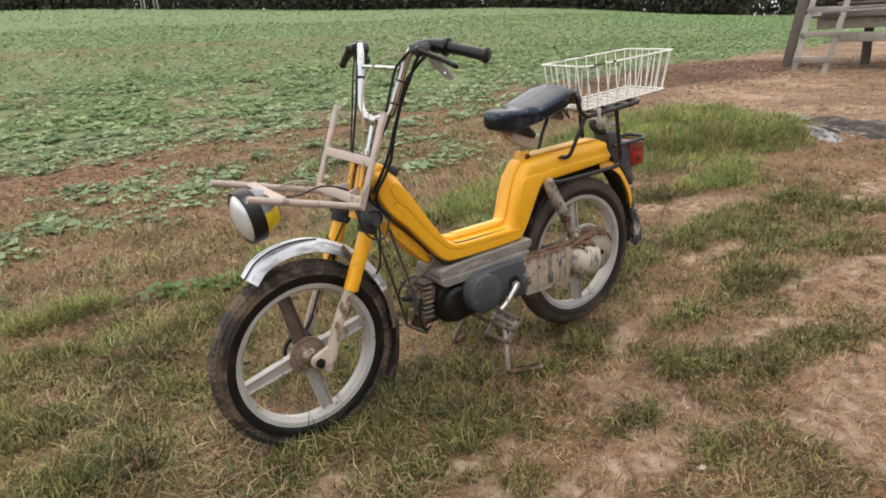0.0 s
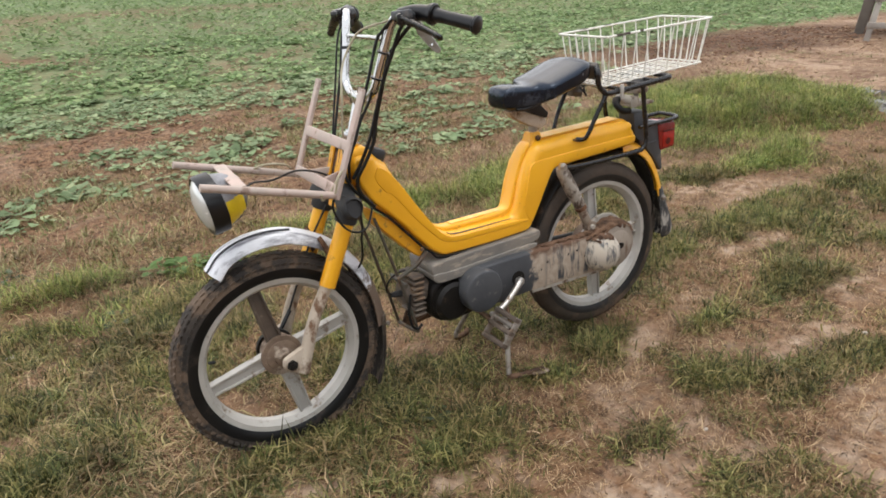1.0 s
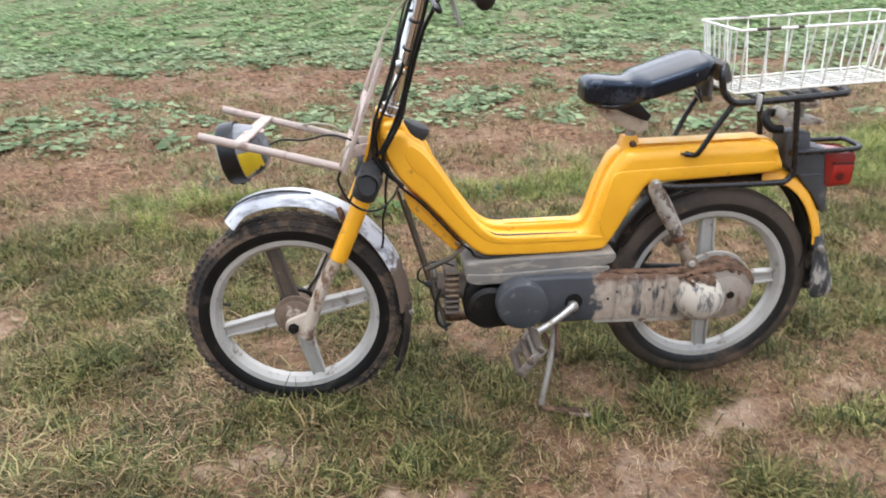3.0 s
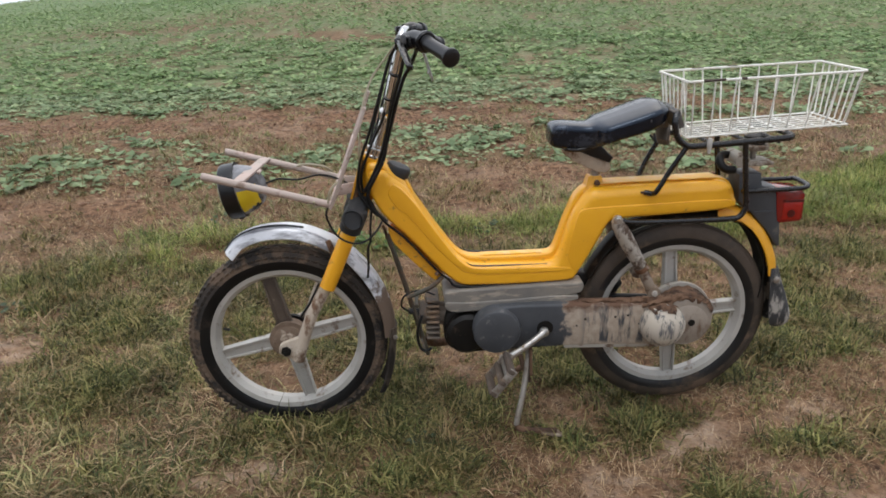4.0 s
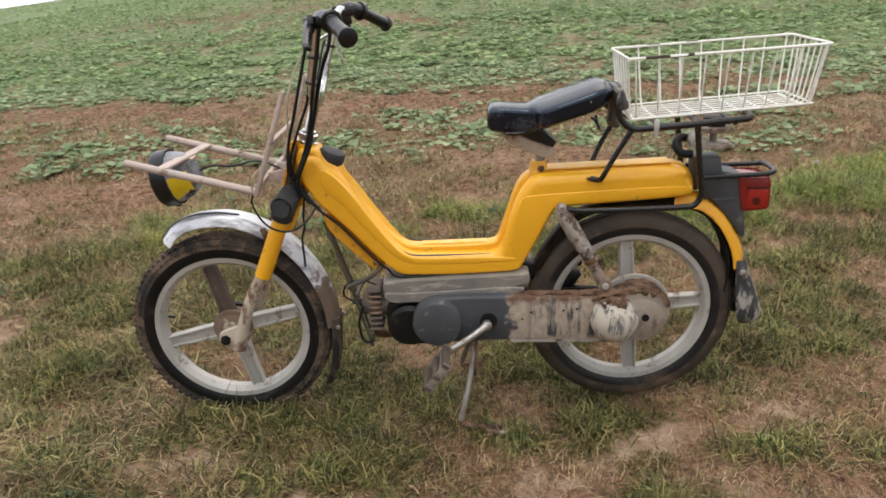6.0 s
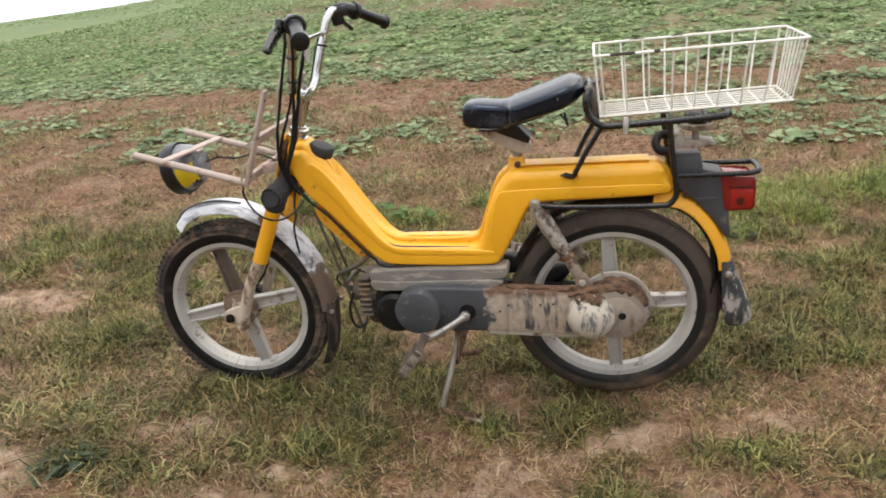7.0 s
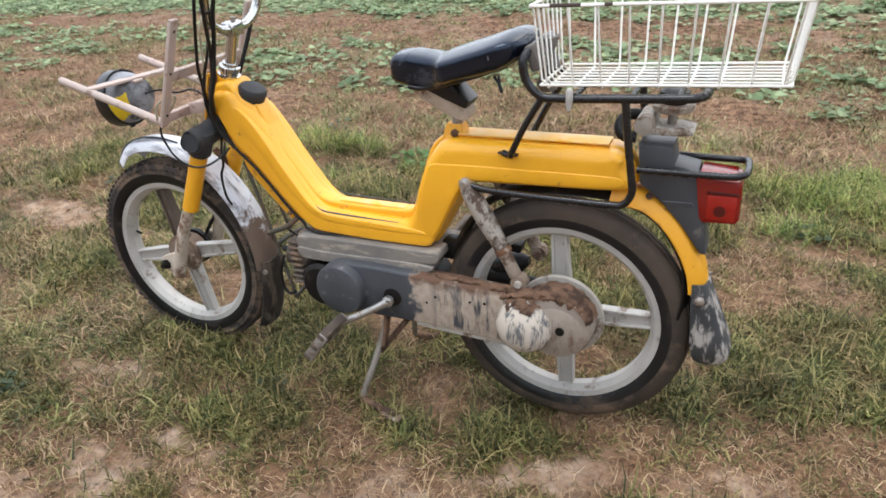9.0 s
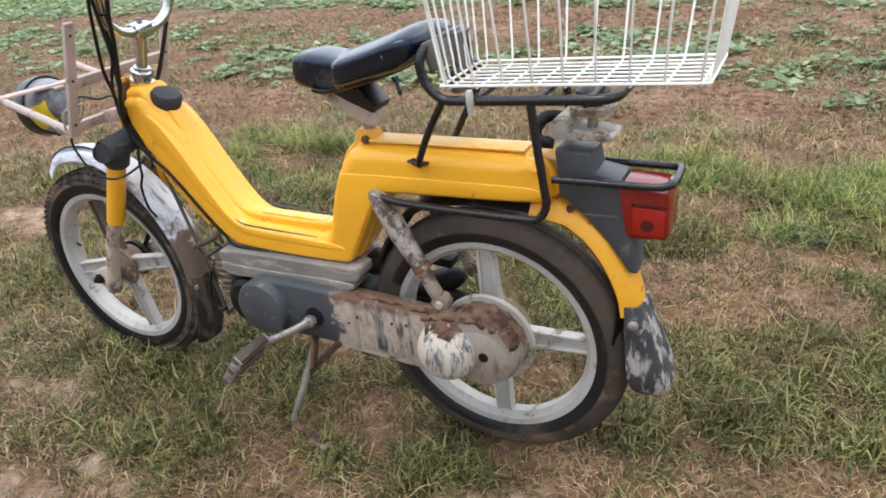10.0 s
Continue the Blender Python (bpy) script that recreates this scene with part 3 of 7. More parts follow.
# ---- fork ----
fork = assembly("front_fork")
for s in (1, -1):
    y = 0.078 * s
    part("fork_tube", tube([(0.890, y, 0.648), (0.982, y, 0.442)], 0.0215, 20, 0), yellow, fork)
    part("fork_slider", tube([(0.972, y, 0.465), (1.025, y, 0.372), (1.058, y, 0.290), (1.080, y, 0.226)], [0.0155, 0.0160, 0.0172, 0.0190], 16, 3), fork_metal, fork, "dusty grey lower fork leg")
    lug = plate(soft_outline([(1.066, 0.300), (1.094, 0.290), (1.126, 0.277), (1.131, 0.252), (1.112, 0.238), (1.076, 0.222), (1.066, 0.232)]), 0, 0.018, 0.004, 2)
    bmesh.ops.translate(lug, verts=lug.verts, vec=(0, 0.070 if s > 0 else -0.088, 0))
    part("axle_lug", lug, fork_metal, fork)
    part("axle_nut", lathe([(0, 0), (0, 0.0145), (0.006, 0.0145), (0.006, 0.010), (0.013, 0.010), (0.013, 0.006), (0.019, 0.006), (0.019, 0)], (FAX.x - 0.002, 0.088 * s, FAX.z + 0.002), (0, s, 0), 6), black_dark, fork, "dark axle nut")
    part("fork_boot", lathe([(-0.046, 0.0), (-0.046, 0.024), (-0.040, 0.029), (0.012, 0.030), (0.022, 0.026), (0.025, 0.0)], (0.895, y, 0.640), Vector((-0.40, 0, 0.92)), 22), boot_rubber, fork, "black rubber fork boot")
part("fork_yoke", tube([(0.900, -0.112, 0.640), (0.900, -0.106, 0.640), (0.894, -0.06, 0.645), (0.882, 0, 0.662), (0.894, 0.06, 0.645), (0.900, 0.106, 0.640), (0.900, 0.112, 0.640)], [0.022, 0.029, 0.029, 0.027, 0.029, 0.029, 0.022], 18, 4), boot_rubber, fork, "black rubber covered fork yoke")
part("steering_column", tube([HEAD - STEER * 0.05, (0.886, 0, 0.645)], 0.017, 14, 0), black_dark, fork)
# brown plate that draws the recess between the two yellow strips
part("fork_cover", plate([(0.902, 0.672), (0.868, 0.782), (0.860, 0.778), (0.892, 0.668)], -0.040, 0.040, 0.002, 1), mud_mat, fork, "brown back of the slot in the fork's front")
for s in (1, -1):
    part("cover_strip", bar((0.905, 0.031 * s, 0.676), (0.871, 0.031 * s, 0.784), 0.022, 0.006, 0.002, (1, 0, 0.3)), yellow_worn, fork, "worn yellow front plate")
part("cover_top", bar((0.868, -0.040, 0.786), (0.868, 0.040, 0.786), 0.012, 0.010, 0.002), yellow_worn, fork)


def wheel(name, centre, rear):
    """Cast wheel with four flat spokes."""
    w = assembly(name, centre)
    # tyre: sidewalls and crown
    side = [(-0.019, 0.204), (-0.027, 0.214), (-0.0305, 0.227), (-0.0305, 0.241), (-0.0275, 0.252)]
    crown = [(-0.0275, 0.252), (-0.0235, 0.2615), (-0.015, 0.268), (0.0, 0.2705), (0.015, 0.268), (0.0235, 0.2615), (0.0275, 0.252)]
    if rear:
        side = side[:4]
        crown = [(-0.0305, 0.241)] + crown + [(0.0305, 0.241)]
        crown = [(-0.0308, 0.233)] + crown + [(0.0308, 0.233)]
        side = side[:3] + [(-0.0308, 0.233)]
    else:
        side = side[:3] + [(-0.0310, 0.237)]
        crown = [(-0.0310, 0.237), (-0.0300, 0.246)] + crown + [(0.0300, 0.246), (0.0310, 0.237)]
    k = ((0.2798 if rear else 0.2818) - 0.2125) / 0.0665
    side, crown = ([(a * 1.08, 0.2125 + (b - 0.204) * k) for a, b in row] for row in (side, crown))
    tyre = part("tyre", lathe(side, (0, 0, 0), "y", 96, bm=lathe([(-a, b) for a, b in side], (0, 0, 0), "y", 96)), tyre_dusty if rear else tyre_side, w, "dusty black rubber tyre")
    part("tyre_crown", lathe(crown, (0, 0, 0), "y", 96), tyre_tread if not rear else crown_dusty, w, "brown mud on the tread")
    # tread blocks, too many and small to lift singly
    b = bmesh.new()
    count = 84
    for k in range(count if not rear else 0):
        a = 2 * math.pi * k / count
        for off, lean, tilt in ((-0.0318, 0.2, 1.0), (0.0318, -0.2, -1.0), (-0.0232, 0.3, 0.6), (-0.0080, 0.15, 0.0), (0.0080, -0.15, 0.0), (0.0232, -0.3, -0.6)):
            aa = a + (math.pi / count if abs(off) < 0.01 else 0)
            rr = 0.2802 if abs(off) < 0.01 else 0.2740 if abs(off) < 0.03 else 0.2580
            m = Matrix.Rotation(aa, 4, "Y") @ Matrix.Translation((rr, off, 0)) @ Matrix.Rotation(tilt * 1.3, 4, "Z") @ Matrix.Rotation(lean, 4, "X")
            rbox((0.0042 if abs(off) < 0.03 else 0.0030, 0.0105, 0.0135), m, 0, bm=b)
    if rear:
        for yy in (-0.016, -0.006, 0.006, 0.016):
            rr = 0.2758 if abs(yy) > 0.01 else 0.2788
            lathe([(yy - 0.0035, rr), (yy - 0.003, rr + 0.0022), (yy + 0.003, rr + 0.0022), (yy + 0.0035, rr)], (0, 0, 0), "y", 96, bm=b)
    tread = part("tread", b, tyre_tread if not rear else crown_dusty, w, "muddy knobbly tread" if not rear else "worn brown ribs of the tread")
    tread["kind"] = "stuff"
    rim = [(-0.018, 0.201), (-0.0245, 0.206), (-0.0265, 0.222), (-0.0245, 0.2245), (-0.0215, 0.222), (-0.020, 0.215), (0.020, 0.215), (0.0215, 0.222), (0.0245, 0.2245), (0.0265, 0.222), (0.0245, 0.206), (0.018, 0.201), (0.010, 0.195), (-0.010, 0.195)]
    rim_ob = part("rim", lathe(rim, (0, 0, 0), "y", 96, closed=True), alloy, w, "grey painted cast rim", 30)
    hub_r = 0.046 if not rear else 0.070
    hub = [(-0.034, 0.0), (-0.034, hub_r * 0.9), (-0.030, hub_r), (0.016, hub_r), (0.022, hub_r * 0.92), (0.026, hub_r * 0.55), (0.034, hub_r * 0.5), (0.036, hub_r * 0.34), (0.045, hub_r * 0.30), (0.046, 0.0)]
    hub_ob = part("hub", lathe(hub, (0, 0, 0), "y", 40), hub_mat, w, "grimy brake hub")
    part("hub_flange", lathe([(0.010, hub_r), (0.010, hub_r + 0.010), (0.018, hub_r + 0.010), (0.020, hub_r), (0.018, hub_r - 0.006), (0.010, hub_r - 0.006)], (0, 0, 0), "y", 40, closed=True), hub_mat if not rear else alloy, w)
    base = 13.0 if not rear else 4.0
    for k in range(4):
        a = radians(base + 90 * k)
        s = bmesh.new()
        # a channel section: web, and a lip at either rim
        for z0, wide, deep in ((0.0, 0.030, 0.010), (0.0145, 0.007, 0.024), (-0.0145, 0.007, 0.024)):
            b0 = bmesh.new()
            bmesh.ops.create_cube(b0, size=1)
            for v in b0.verts:
                t = v.co.x + 0.5
                flare = 1.25 - 0.5 * min(t * 1.3, 1) + 0.55 * max(0, t - 0.8) * 2
                v.co = Vector((hub_r * 0.8 + t * (0.202 - hub_r * 0.8), v.co.y * deep, (z0 + v.co.z * (wide if z0 == 0 else 0.006)) * flare))
            me = bpy.data.meshes.new("spoke")
            b0.to_mesh(me)
            b0.free()
            s.from_mesh(me)
            bpy.data.meshes.remove(me)
        bmesh.ops.bevel(s, geom=s.edges[:], offset=0.0016, segments=1, affect="EDGES")
        bmesh.ops.transform(s, matrix=Matrix.Rotation(a, 4, "Y"), verts=s.verts)
        part("spoke", s, alloy if k != 3 or rear else spoke_mud, w)
    part("axle", tube([(0, -0.10, 0), (0, 0.095 if not rear else 0.06, 0)], 0.007, 10, 0), black_dark, w)
    part("valve", tube([(0.186, 0, 0.035), (0.168, 0.004, 0.033)], 0.004, 8, 0), rubber, w)
    return w


front = wheel("front_wheel", FAX, False)
back = wheel("rear_wheel", RAX, True)

part("brake_plate", lathe([(-0.052, 0.0), (-0.052, 0.046), (-0.046, 0.052), (-0.034, 0.052), (-0.034, 0.0)], (0, 0, 0), "y", 36), black_dark, front, "dark brake plate")
part("brake_arm", bar((-0.010, -0.056, 0.012), (-0.062, -0.058, 0.085), 0.006, 0.018, 0.003, (0, 1, 0)), black_dark, front)
part("brake_cable", tube([(FAX.x - 0.060, -0.058, FAX.z + 0.084), (1.02, -0.062, 0.40), (0.965, -0.055, 0.52), (0.915, -0.03, 0.62)], 0.0028, 6, 5), cable_black, moped)

# ---- front fender ----
FENDER = [(1.258, 0.536), (1.222, 0.574), (1.165, 0.597), (1.10, 0.603), (1.04, 0.595), (0.984, 0.572), (0.935, 0.542), (0.890, 0.500), (0.850, 0.442), (0.822, 0.380), (0.808, 0.320), (0.803, 0.262)]
fender = part("front_fender", strip_over(FENDER[::-1], 0.042, 0.030, 0.0025, 6, 12), fender_metal, moped, "scuffed silver metal front fender")
part("fender_crease", tube([(x, 0.018, z + 0.0012) for x, z in FENDER[:5]], 0.0025, 6, 4), engine_grey, fender, "dark scraped line along the fender")
for s in (1, -1):
    part("fender_stay", tube([(0.975, 0.045 * s, 0.565), (0.955, 0.060 * s, 0.51), (0.965, 0.072 * s, 0.47)], [0.008, 0.012, 0.010], 10, 3, flat=0.6), mud_mat, fender, "rusty fender stay")
    part("fender_bolt", lathe([(0, 0), (0, 0.007), (0.006, 0.006), (0.007, 0)], (0.806, 0.040 * s, 0.262), (0, s, 0), 8), steel, fender)
part("front_mudflap", strip_over([(0.840, 0.075), (0.822, 0.12), (0.808, 0.185), (0.800, 0.285)], 0.05, 0.018, 0.004, 4, 8, halves=[0.046, 0.046, 0.044, 0.042]), front_flap_mat, fender, "mud-caked black rubber flap")

# ---- headlamp ----
lamp = assembly("headlamp")
LC, LA = Vector((1.214, 0.0, 0.699)), Vector((0.985, 0.02, -0.17)).normalized()
part("shell", lathe([(-0.085, 0.0), (-0.083, 0.020), (-0.072, 0.042), (-0.05, 0.058), (-0.02, 0.067), (0.008, 0.070), (0.012, 0.069)], LC, LA, 36), headlamp_grey, lamp, "scuffed grey lamp shell")
part("bezel", lathe([(-0.018, 0.0695), (-0.018, 0.0735), (0.016, 0.0745), (0.022, 0.071), (0.020, 0.064), (0.004, 0.066)], LC, LA, 36, closed=True), rubber, lamp, "black lamp bezel")
part("lens", lathe([(0.010, 0.068), (0.020, 0.064), (0.030, 0.048), (0.036, 0.026), (0.038, 0.0)], LC, LA, 36), lens_glass, lamp, "dusty fluted glass lens")
ts = np.linspace(-0.068, -0.020, 9)
patch = lathe([(float(t), float(np.interp(t, [-0.072, -0.05, -0.02], [0.0432, 0.0592, 0.0682]))) for t in ts], LC, LA, 110)
cut = []
for f in patch.faces:
    c = f.calc_center_median()
    rag = 0.010 * noise.noise(c * 70)
    along = (c - LC).dot(LA)
    if not (c.y > 0.02 and -0.046 + rag - 0.5 * (along + 0.02) < c.z - LC.z < 0.012 - 0.35 * (along + 0.02) + rag * 0.4):
        cut.append(f)
bmesh.ops.delete(patch, geom=cut, context="FACES")
part("paint_patch", patch, lamp_glass_yellow, lamp, "brushed bright yellow paint patch")
part("lamp_stay", bar((1.19, 0.0, 0.758), (1.14, 0.0, 0.748), 0.03, 0.008), rack_paint, lamp)
part("lamp_screw", tube([LC + Vector((-0.01, 0, -0.078)), LC + Vector((-0.01, 0, -0.066))], 0.007, 8, 0), rubber, lamp)

# ---- front rack ----
rack = assembly("front_rack")
HW = 0.132
for s in (1, -1):
    y = HW * s
    part("upright", bar((0.950, y, 0.682), (0.851, y, 0.932), 0.024, 0.010, 0.003, (1, 0, 0.4)), rack_paint, rack)
    part("rail", tube([(0.945, y, 0.690), (1.06, y, 0.722), (1.17, y, 0.752), (1.258, y, 0.776)], 0.0095, 10, 3), rack_paint, rack)
    for u in (0.12, 0.52, 0.9):
        p = Vector((0.950, y, 0.682)).lerp(Vector((0.851, y, 0.932)), u)
        # no opening is cut: a black disc paints the hole's dark
        part("hole", lathe([(0, 0), (0, 0.0035), (0.0012, 0.003), (0.0012, 0)], p + Vector((-0.0052, 0, -0.002)), (-1, 0, -0.4), 8), black_dark, rack)
part("crossbar", bar((0.944, -HW, 0.702), (0.944, HW, 0.702), 0.026, 0.011, 0.003, (1, 0, 0.4)), rack_paint, rack)
part("crossbar", bar((0.902, -HW, 0.803), (0.902, HW, 0.803), 0.026, 0.011, 0.003, (1, 0, 0.4)), rack_paint, rack)
part("front_strap", bar((1.150, -HW, 0.752), (1.172, HW, 0.758), 0.030, 0.007, 0.002), rack_paint, rack)
for s in (1, -1):
    part("rack_bracket", bar((0.940, 0.05 * s, 0.704), (0.872, 0.018 * s, 0.708), 0.006, 0.028, 0.002), rack_paint, rack)
part("tie_wire", tube([(0.955, HW + 0.012, 0.70), (0.945, HW + 0.014, 0.735), (0.925, HW + 0.004, 0.752), (0.915, HW - 0.02, 0.75), (0.95, HW - 0.015, 0.705), (0.985, HW + 0.004, 0.688), (0.99, HW + 0.012, 0.705)], 0.003, 6, 5), cable_beige, rack, "twisted old wire tie")
part("tie_wire", tube([(0.965, -HW + 0.01, 0.712), (0.99, -HW + 0.02, 0.73), (1.04, -HW + 0.012, 0.735), (1.08, -HW, 0.722)], 0.003, 6, 5), cable_beige, rack, "twisted old wire tie")
part("lamp_cable", tube([(1.135, 0.0, 0.715), (1.10, -0.02, 0.722), (1.05, -0.03, 0.716), (0.99, -0.02, 0.73), (0.94, -0.01, 0.72), (0.90, 0.0, 0.70)], 0.0026, 6, 6), cable_black, rack, "black lamp cable")

# ---- handlebar ----
bars = assembly("handlebar")
HALF = [(0.801, 0.0, 0.892), (0.801, 0.045, 0.893), (0.797, 0.082, 0.918), (0.786, 0.097, 0.965), (0.771, 0.112, 1.02), (0.757, 0.128, 1.070), (0.742, 0.155, 1.092), (0.712, 0.215, 1.091), (0.660, 0.326, 1.066)]


def side(x, y, z, s):
    """A place on one half of the bars; the right half is bent in and down a little."""
    over = max(0.0, y - 0.155)
    return Vector((x, y, z)) if s > 0 else Vector((x, -(y - 0.25 * over), z - 0.11 * over))


part("bar", tube([side(x, y, z, -1) for x, y, z in HALF[:0:-1]] + HALF, 0.0108, 14, 5), chrome, bars, "chrome high-rise handlebar")
part("clamp", rbox((0.034, 0.05, 0.034), Matrix.Translation((0.804, 0, 0.890)), 0.008), chrome, bars)
part("clamp_bolt", tube([(0.80, 0, 0.905), (0.798, 0, 0.916)], 0.006, 6, 0), steel, bars)
part("crossbar", tube([(0.767, -0.116, 1.035), (0.767, 0.116, 1.035)], 0.006, 10, 0), chrome, bars)
for s in (1, -1):
    a, b = side(0.706, 0.228, 1.0885, s), side(0.657, 0.333, 1.0635, s)
    d = (b - a).normalized()
    grip = part("grip", lathe([(0, 0), (0, 0.0155), (0.012, 0.0175), (0.014, 0.0155), (0.045, 0.0145), (0.10, 0.0158), (0.112, 0.0165), (0.116, 0.0205), (0.122, 0.0205), (0.125, 0.016), (0.125, 0)], a, d, 20), rubber, bars, "black rubber handgrip")
    part("collar", lathe([(-0.004, 0.012), (-0.004, 0.023), (0.006, 0.025), (0.010, 0.022), (0.010, 0.012)], a, d, 20, closed=True), rubber, bars)
    part("lever_mount", tube([side(0.748, 0.150, 1.091, s), side(0.728, 0.185, 1.093, s), side(0.708, 0.225, 1.089, s)], [0.012, 0.0175, 0.019], 14, 4), rubber, bars, "black plastic lever mount")
    part("mount_block", rbox((0.05, 0.055, 0.03), pose(0.742, 0.175 * s, 1.083, 0, 8, 24 * -s), 0.008), black_paint, bars)
    lever = [(0.752, 0.158, 1.086), (0.757, 0.185, 1.082), (0.754, 0.240, 1.069), (0.746, 0.295, 1.053), (0.743, 0.314, 1.046), (0.741, 0.321, 1.043)]
    part("brake_lever", tube([side(*w, s) for w in lever], [0.012, 0.0145, 0.0125, 0.0105, 0.0115, 0.007], 12, 5, flat=0.6), black_paint, bars, "black brake lever")
    part("lever_clip", bar(side(0.764, 0.150, 1.088, s), side(0.752, 0.215, 1.093, s), 0.012, 0.020, 0.003), tail_grey if s > 0 else black_paint, bars, "scuffed grey lever bracket" if s > 0 else "")
part("switch_box", rbox((0.036, 0.03, 0.05), pose(0.742, -0.165, 1.072, 0, 10, 20), 0.008), rubber, bars)
part("decomp_lever", loft([[(x, y - w, z - w * 0.5), (x, y + w, z + w * 0.5), (x - 0.003, y + w, z + w * 0.5), (x - 0.003, y - w, z - w * 0.5)] for x, y, z, w in ((0.712, 0.162, 1.070, 0.012), (0.706, 0.176, 1.050, 0.017), (0.698, 0.205, 1.022, 0.014), (0.693, 0.222, 1.007, 0.010), (0.692, 0.226, 1.003, 0.004))]), clear_plastic, bars, "cloudy grey plastic lever blade")
part("blade_pin", lathe([(0, 0), (0, 0.004), (0.002, 0.003), (0.002, 0)], (0.700, 0.213, 1.020), (1, 0.2, 0.4), 8), chrome, bars)

# ---- cables ----
CABLES = [
    ([(0.742, 0.168, 1.078), (0.752, 0.150, 1.050), (0.762, 0.134, 1.010), (0.776, 0.118, 0.965), (0.790, 0.104, 0.915), (0.803, 0.090, 0.860), (0.820, 0.080, 0.800), (0.846, 0.068, 0.740), (0.868, 0.058, 0.700)], 0.0046, cable_black, "hose"),
    ([(0.722, 0.168, 1.070), (0.727, 0.140, 1.052), (0.741, 0.108, 1.019), (0.756, 0.095, 0.990), (0.774, 0.092, 0.937), (0.790, 0.086, 0.880), (0.802, 0.084, 0.838), (0.814, 0.084, 0.790), (0.838, 0.078, 0.742), (0.858, 0.064, 0.700), (0.852, 0.058, 0.660), (0.815, 0.056, 0.615)], 0.0050, cable_black, "hose"),
    ([(0.760, 0.150, 1.086), (0.780, 0.122, 1.055), (0.791, 0.106, 1.030), (0.817, 0.099, 0.948), (0.846, 0.086, 0.860), (0.864, 0.074, 0.812), (0.878, 0.056, 0.765), (0.884, 0.050, 0.710), (0.866, 0.054, 0.668), (0.836, 0.056, 0.632)], 0.0040, cable_black, "cable"),
    ([(0.752, 0.148, 1.082), (0.770, 0.112, 1.050), (0.782, 0.100, 1.000), (0.795, 0.092, 0.945), (0.812, 0.078, 0.890), (0.834, 0.066, 0.845), (0.856, 0.066, 0.795), (0.874, 0.058, 0.745), (0.872, 0.045, 0.690)], 0.0038, cable_black, "cable"),
    ([(0.748, -0.150, 1.085), (0.778, -0.120, 1.03), (0.800, -0.102, 0.95), (0.828, -0.085, 0.86), (0.862, -0.060, 0.76), (0.880, -0.03, 0.70)], 0.0034, cable_black, "cable"),
    ([(0.752, -0.160, 1.08), (0.79, -0.125, 1.02), (0.815, -0.105, 0.93), (0.845, -0.08, 0.83), (0.872, -0.05, 0.74), (0.885, -0.02, 0.69)], 0.0027, cable_black, "cable"),
    ([(0.756, 0.150, 1.082), (0.770, 0.105, 1.072), (0.776, 0.05, 1.063), (0.785, 0.0, 1.048), (0.808, -0.006, 1.020), (0.833, 0.002, 0.987), (0.850, 0.015, 0.953), (0.861, 0.032, 0.918), (0.869, 0.042, 0.880), (0.876, 0.040, 0.800), (0.882, 0.036, 0.72)], 0.0028, cable_beige, "beige_cable"),
    ([(0.955, 0.135, 0.690), (0.962, 0.135, 0.660), (0.940, 0.132, 0.610), (0.905, 0.124, 0.584), (0.870, 0.110, 0.582), (0.842, 0.082, 0.598), (0.826, 0.062, 0.618)], 0.0028, cable_black, "speedometer_cable"),
    ([(0.850, 0.050, 0.660), (0.858, 0.058, 0.605), (0.859, 0.061, 0.569), (0.867, 0.066, 0.540), (0.869, 0.062, 0.487), (0.874, 0.043, 0.452)], 0.0032, cable_black, "cable"),
]
for pts, r, m, nm in CABLES:
    part(nm, tube(pts, r, 7, 7), m, moped)
for x, y, z in ((0.775, 0.108, 1.005), (0.7907, 0.0906, 0.945)):
    part("cable_tie", lathe([(-0.002, 0.0115), (-0.002, 0.0155), (0.002, 0.0155), (0.002, 0.0115)], (x, y, z), (-0.25, 0.28, 1), 14, closed=True), rubber, moped)
part("cable_tie", lathe([(-0.003, 0.0115), (-0.003, 0.015), (0.003, 0.015), (0.003, 0.0115)], (0.776, -0.108, 1.003), (-0.2, -0.2, 1), 14, closed=True), rubber, moped)

# ---- saddle ----
saddle = assembly("saddle")
SECT = [(0.377, 0.838, 0.808, 0.030), (0.374, 0.850, 0.800, 0.041), (0.365, 0.857, 0.794, 0.046), (0.335, 0.859, 0.789, 0.048), (0.30, 0.856, 0.788, 0.049), (0.278, 0.855, 0.789, 0.051),
        (0.266, 0.858, 0.790, 0.056), (0.259, 0.860, 0.796, 0.066), (0.253, 0.863, 0.802, 0.084), (0.246, 0.866, 0.806, 0.093), (0.236, 0.869, 0.808, 0.096), (0.20, 0.881, 0.818, 0.097), (0.16, 0.894, 0.829, 0.099), (0.128, 0.905, 0.839, 0.098), (0.108, 0.910, 0.847, 0.093),
        (0.09, 0.909, 0.858, 0.080), (0.077, 0.903, 0.870, 0.058), (0.070, 0.893, 0.880, 0.032)]
rings = []
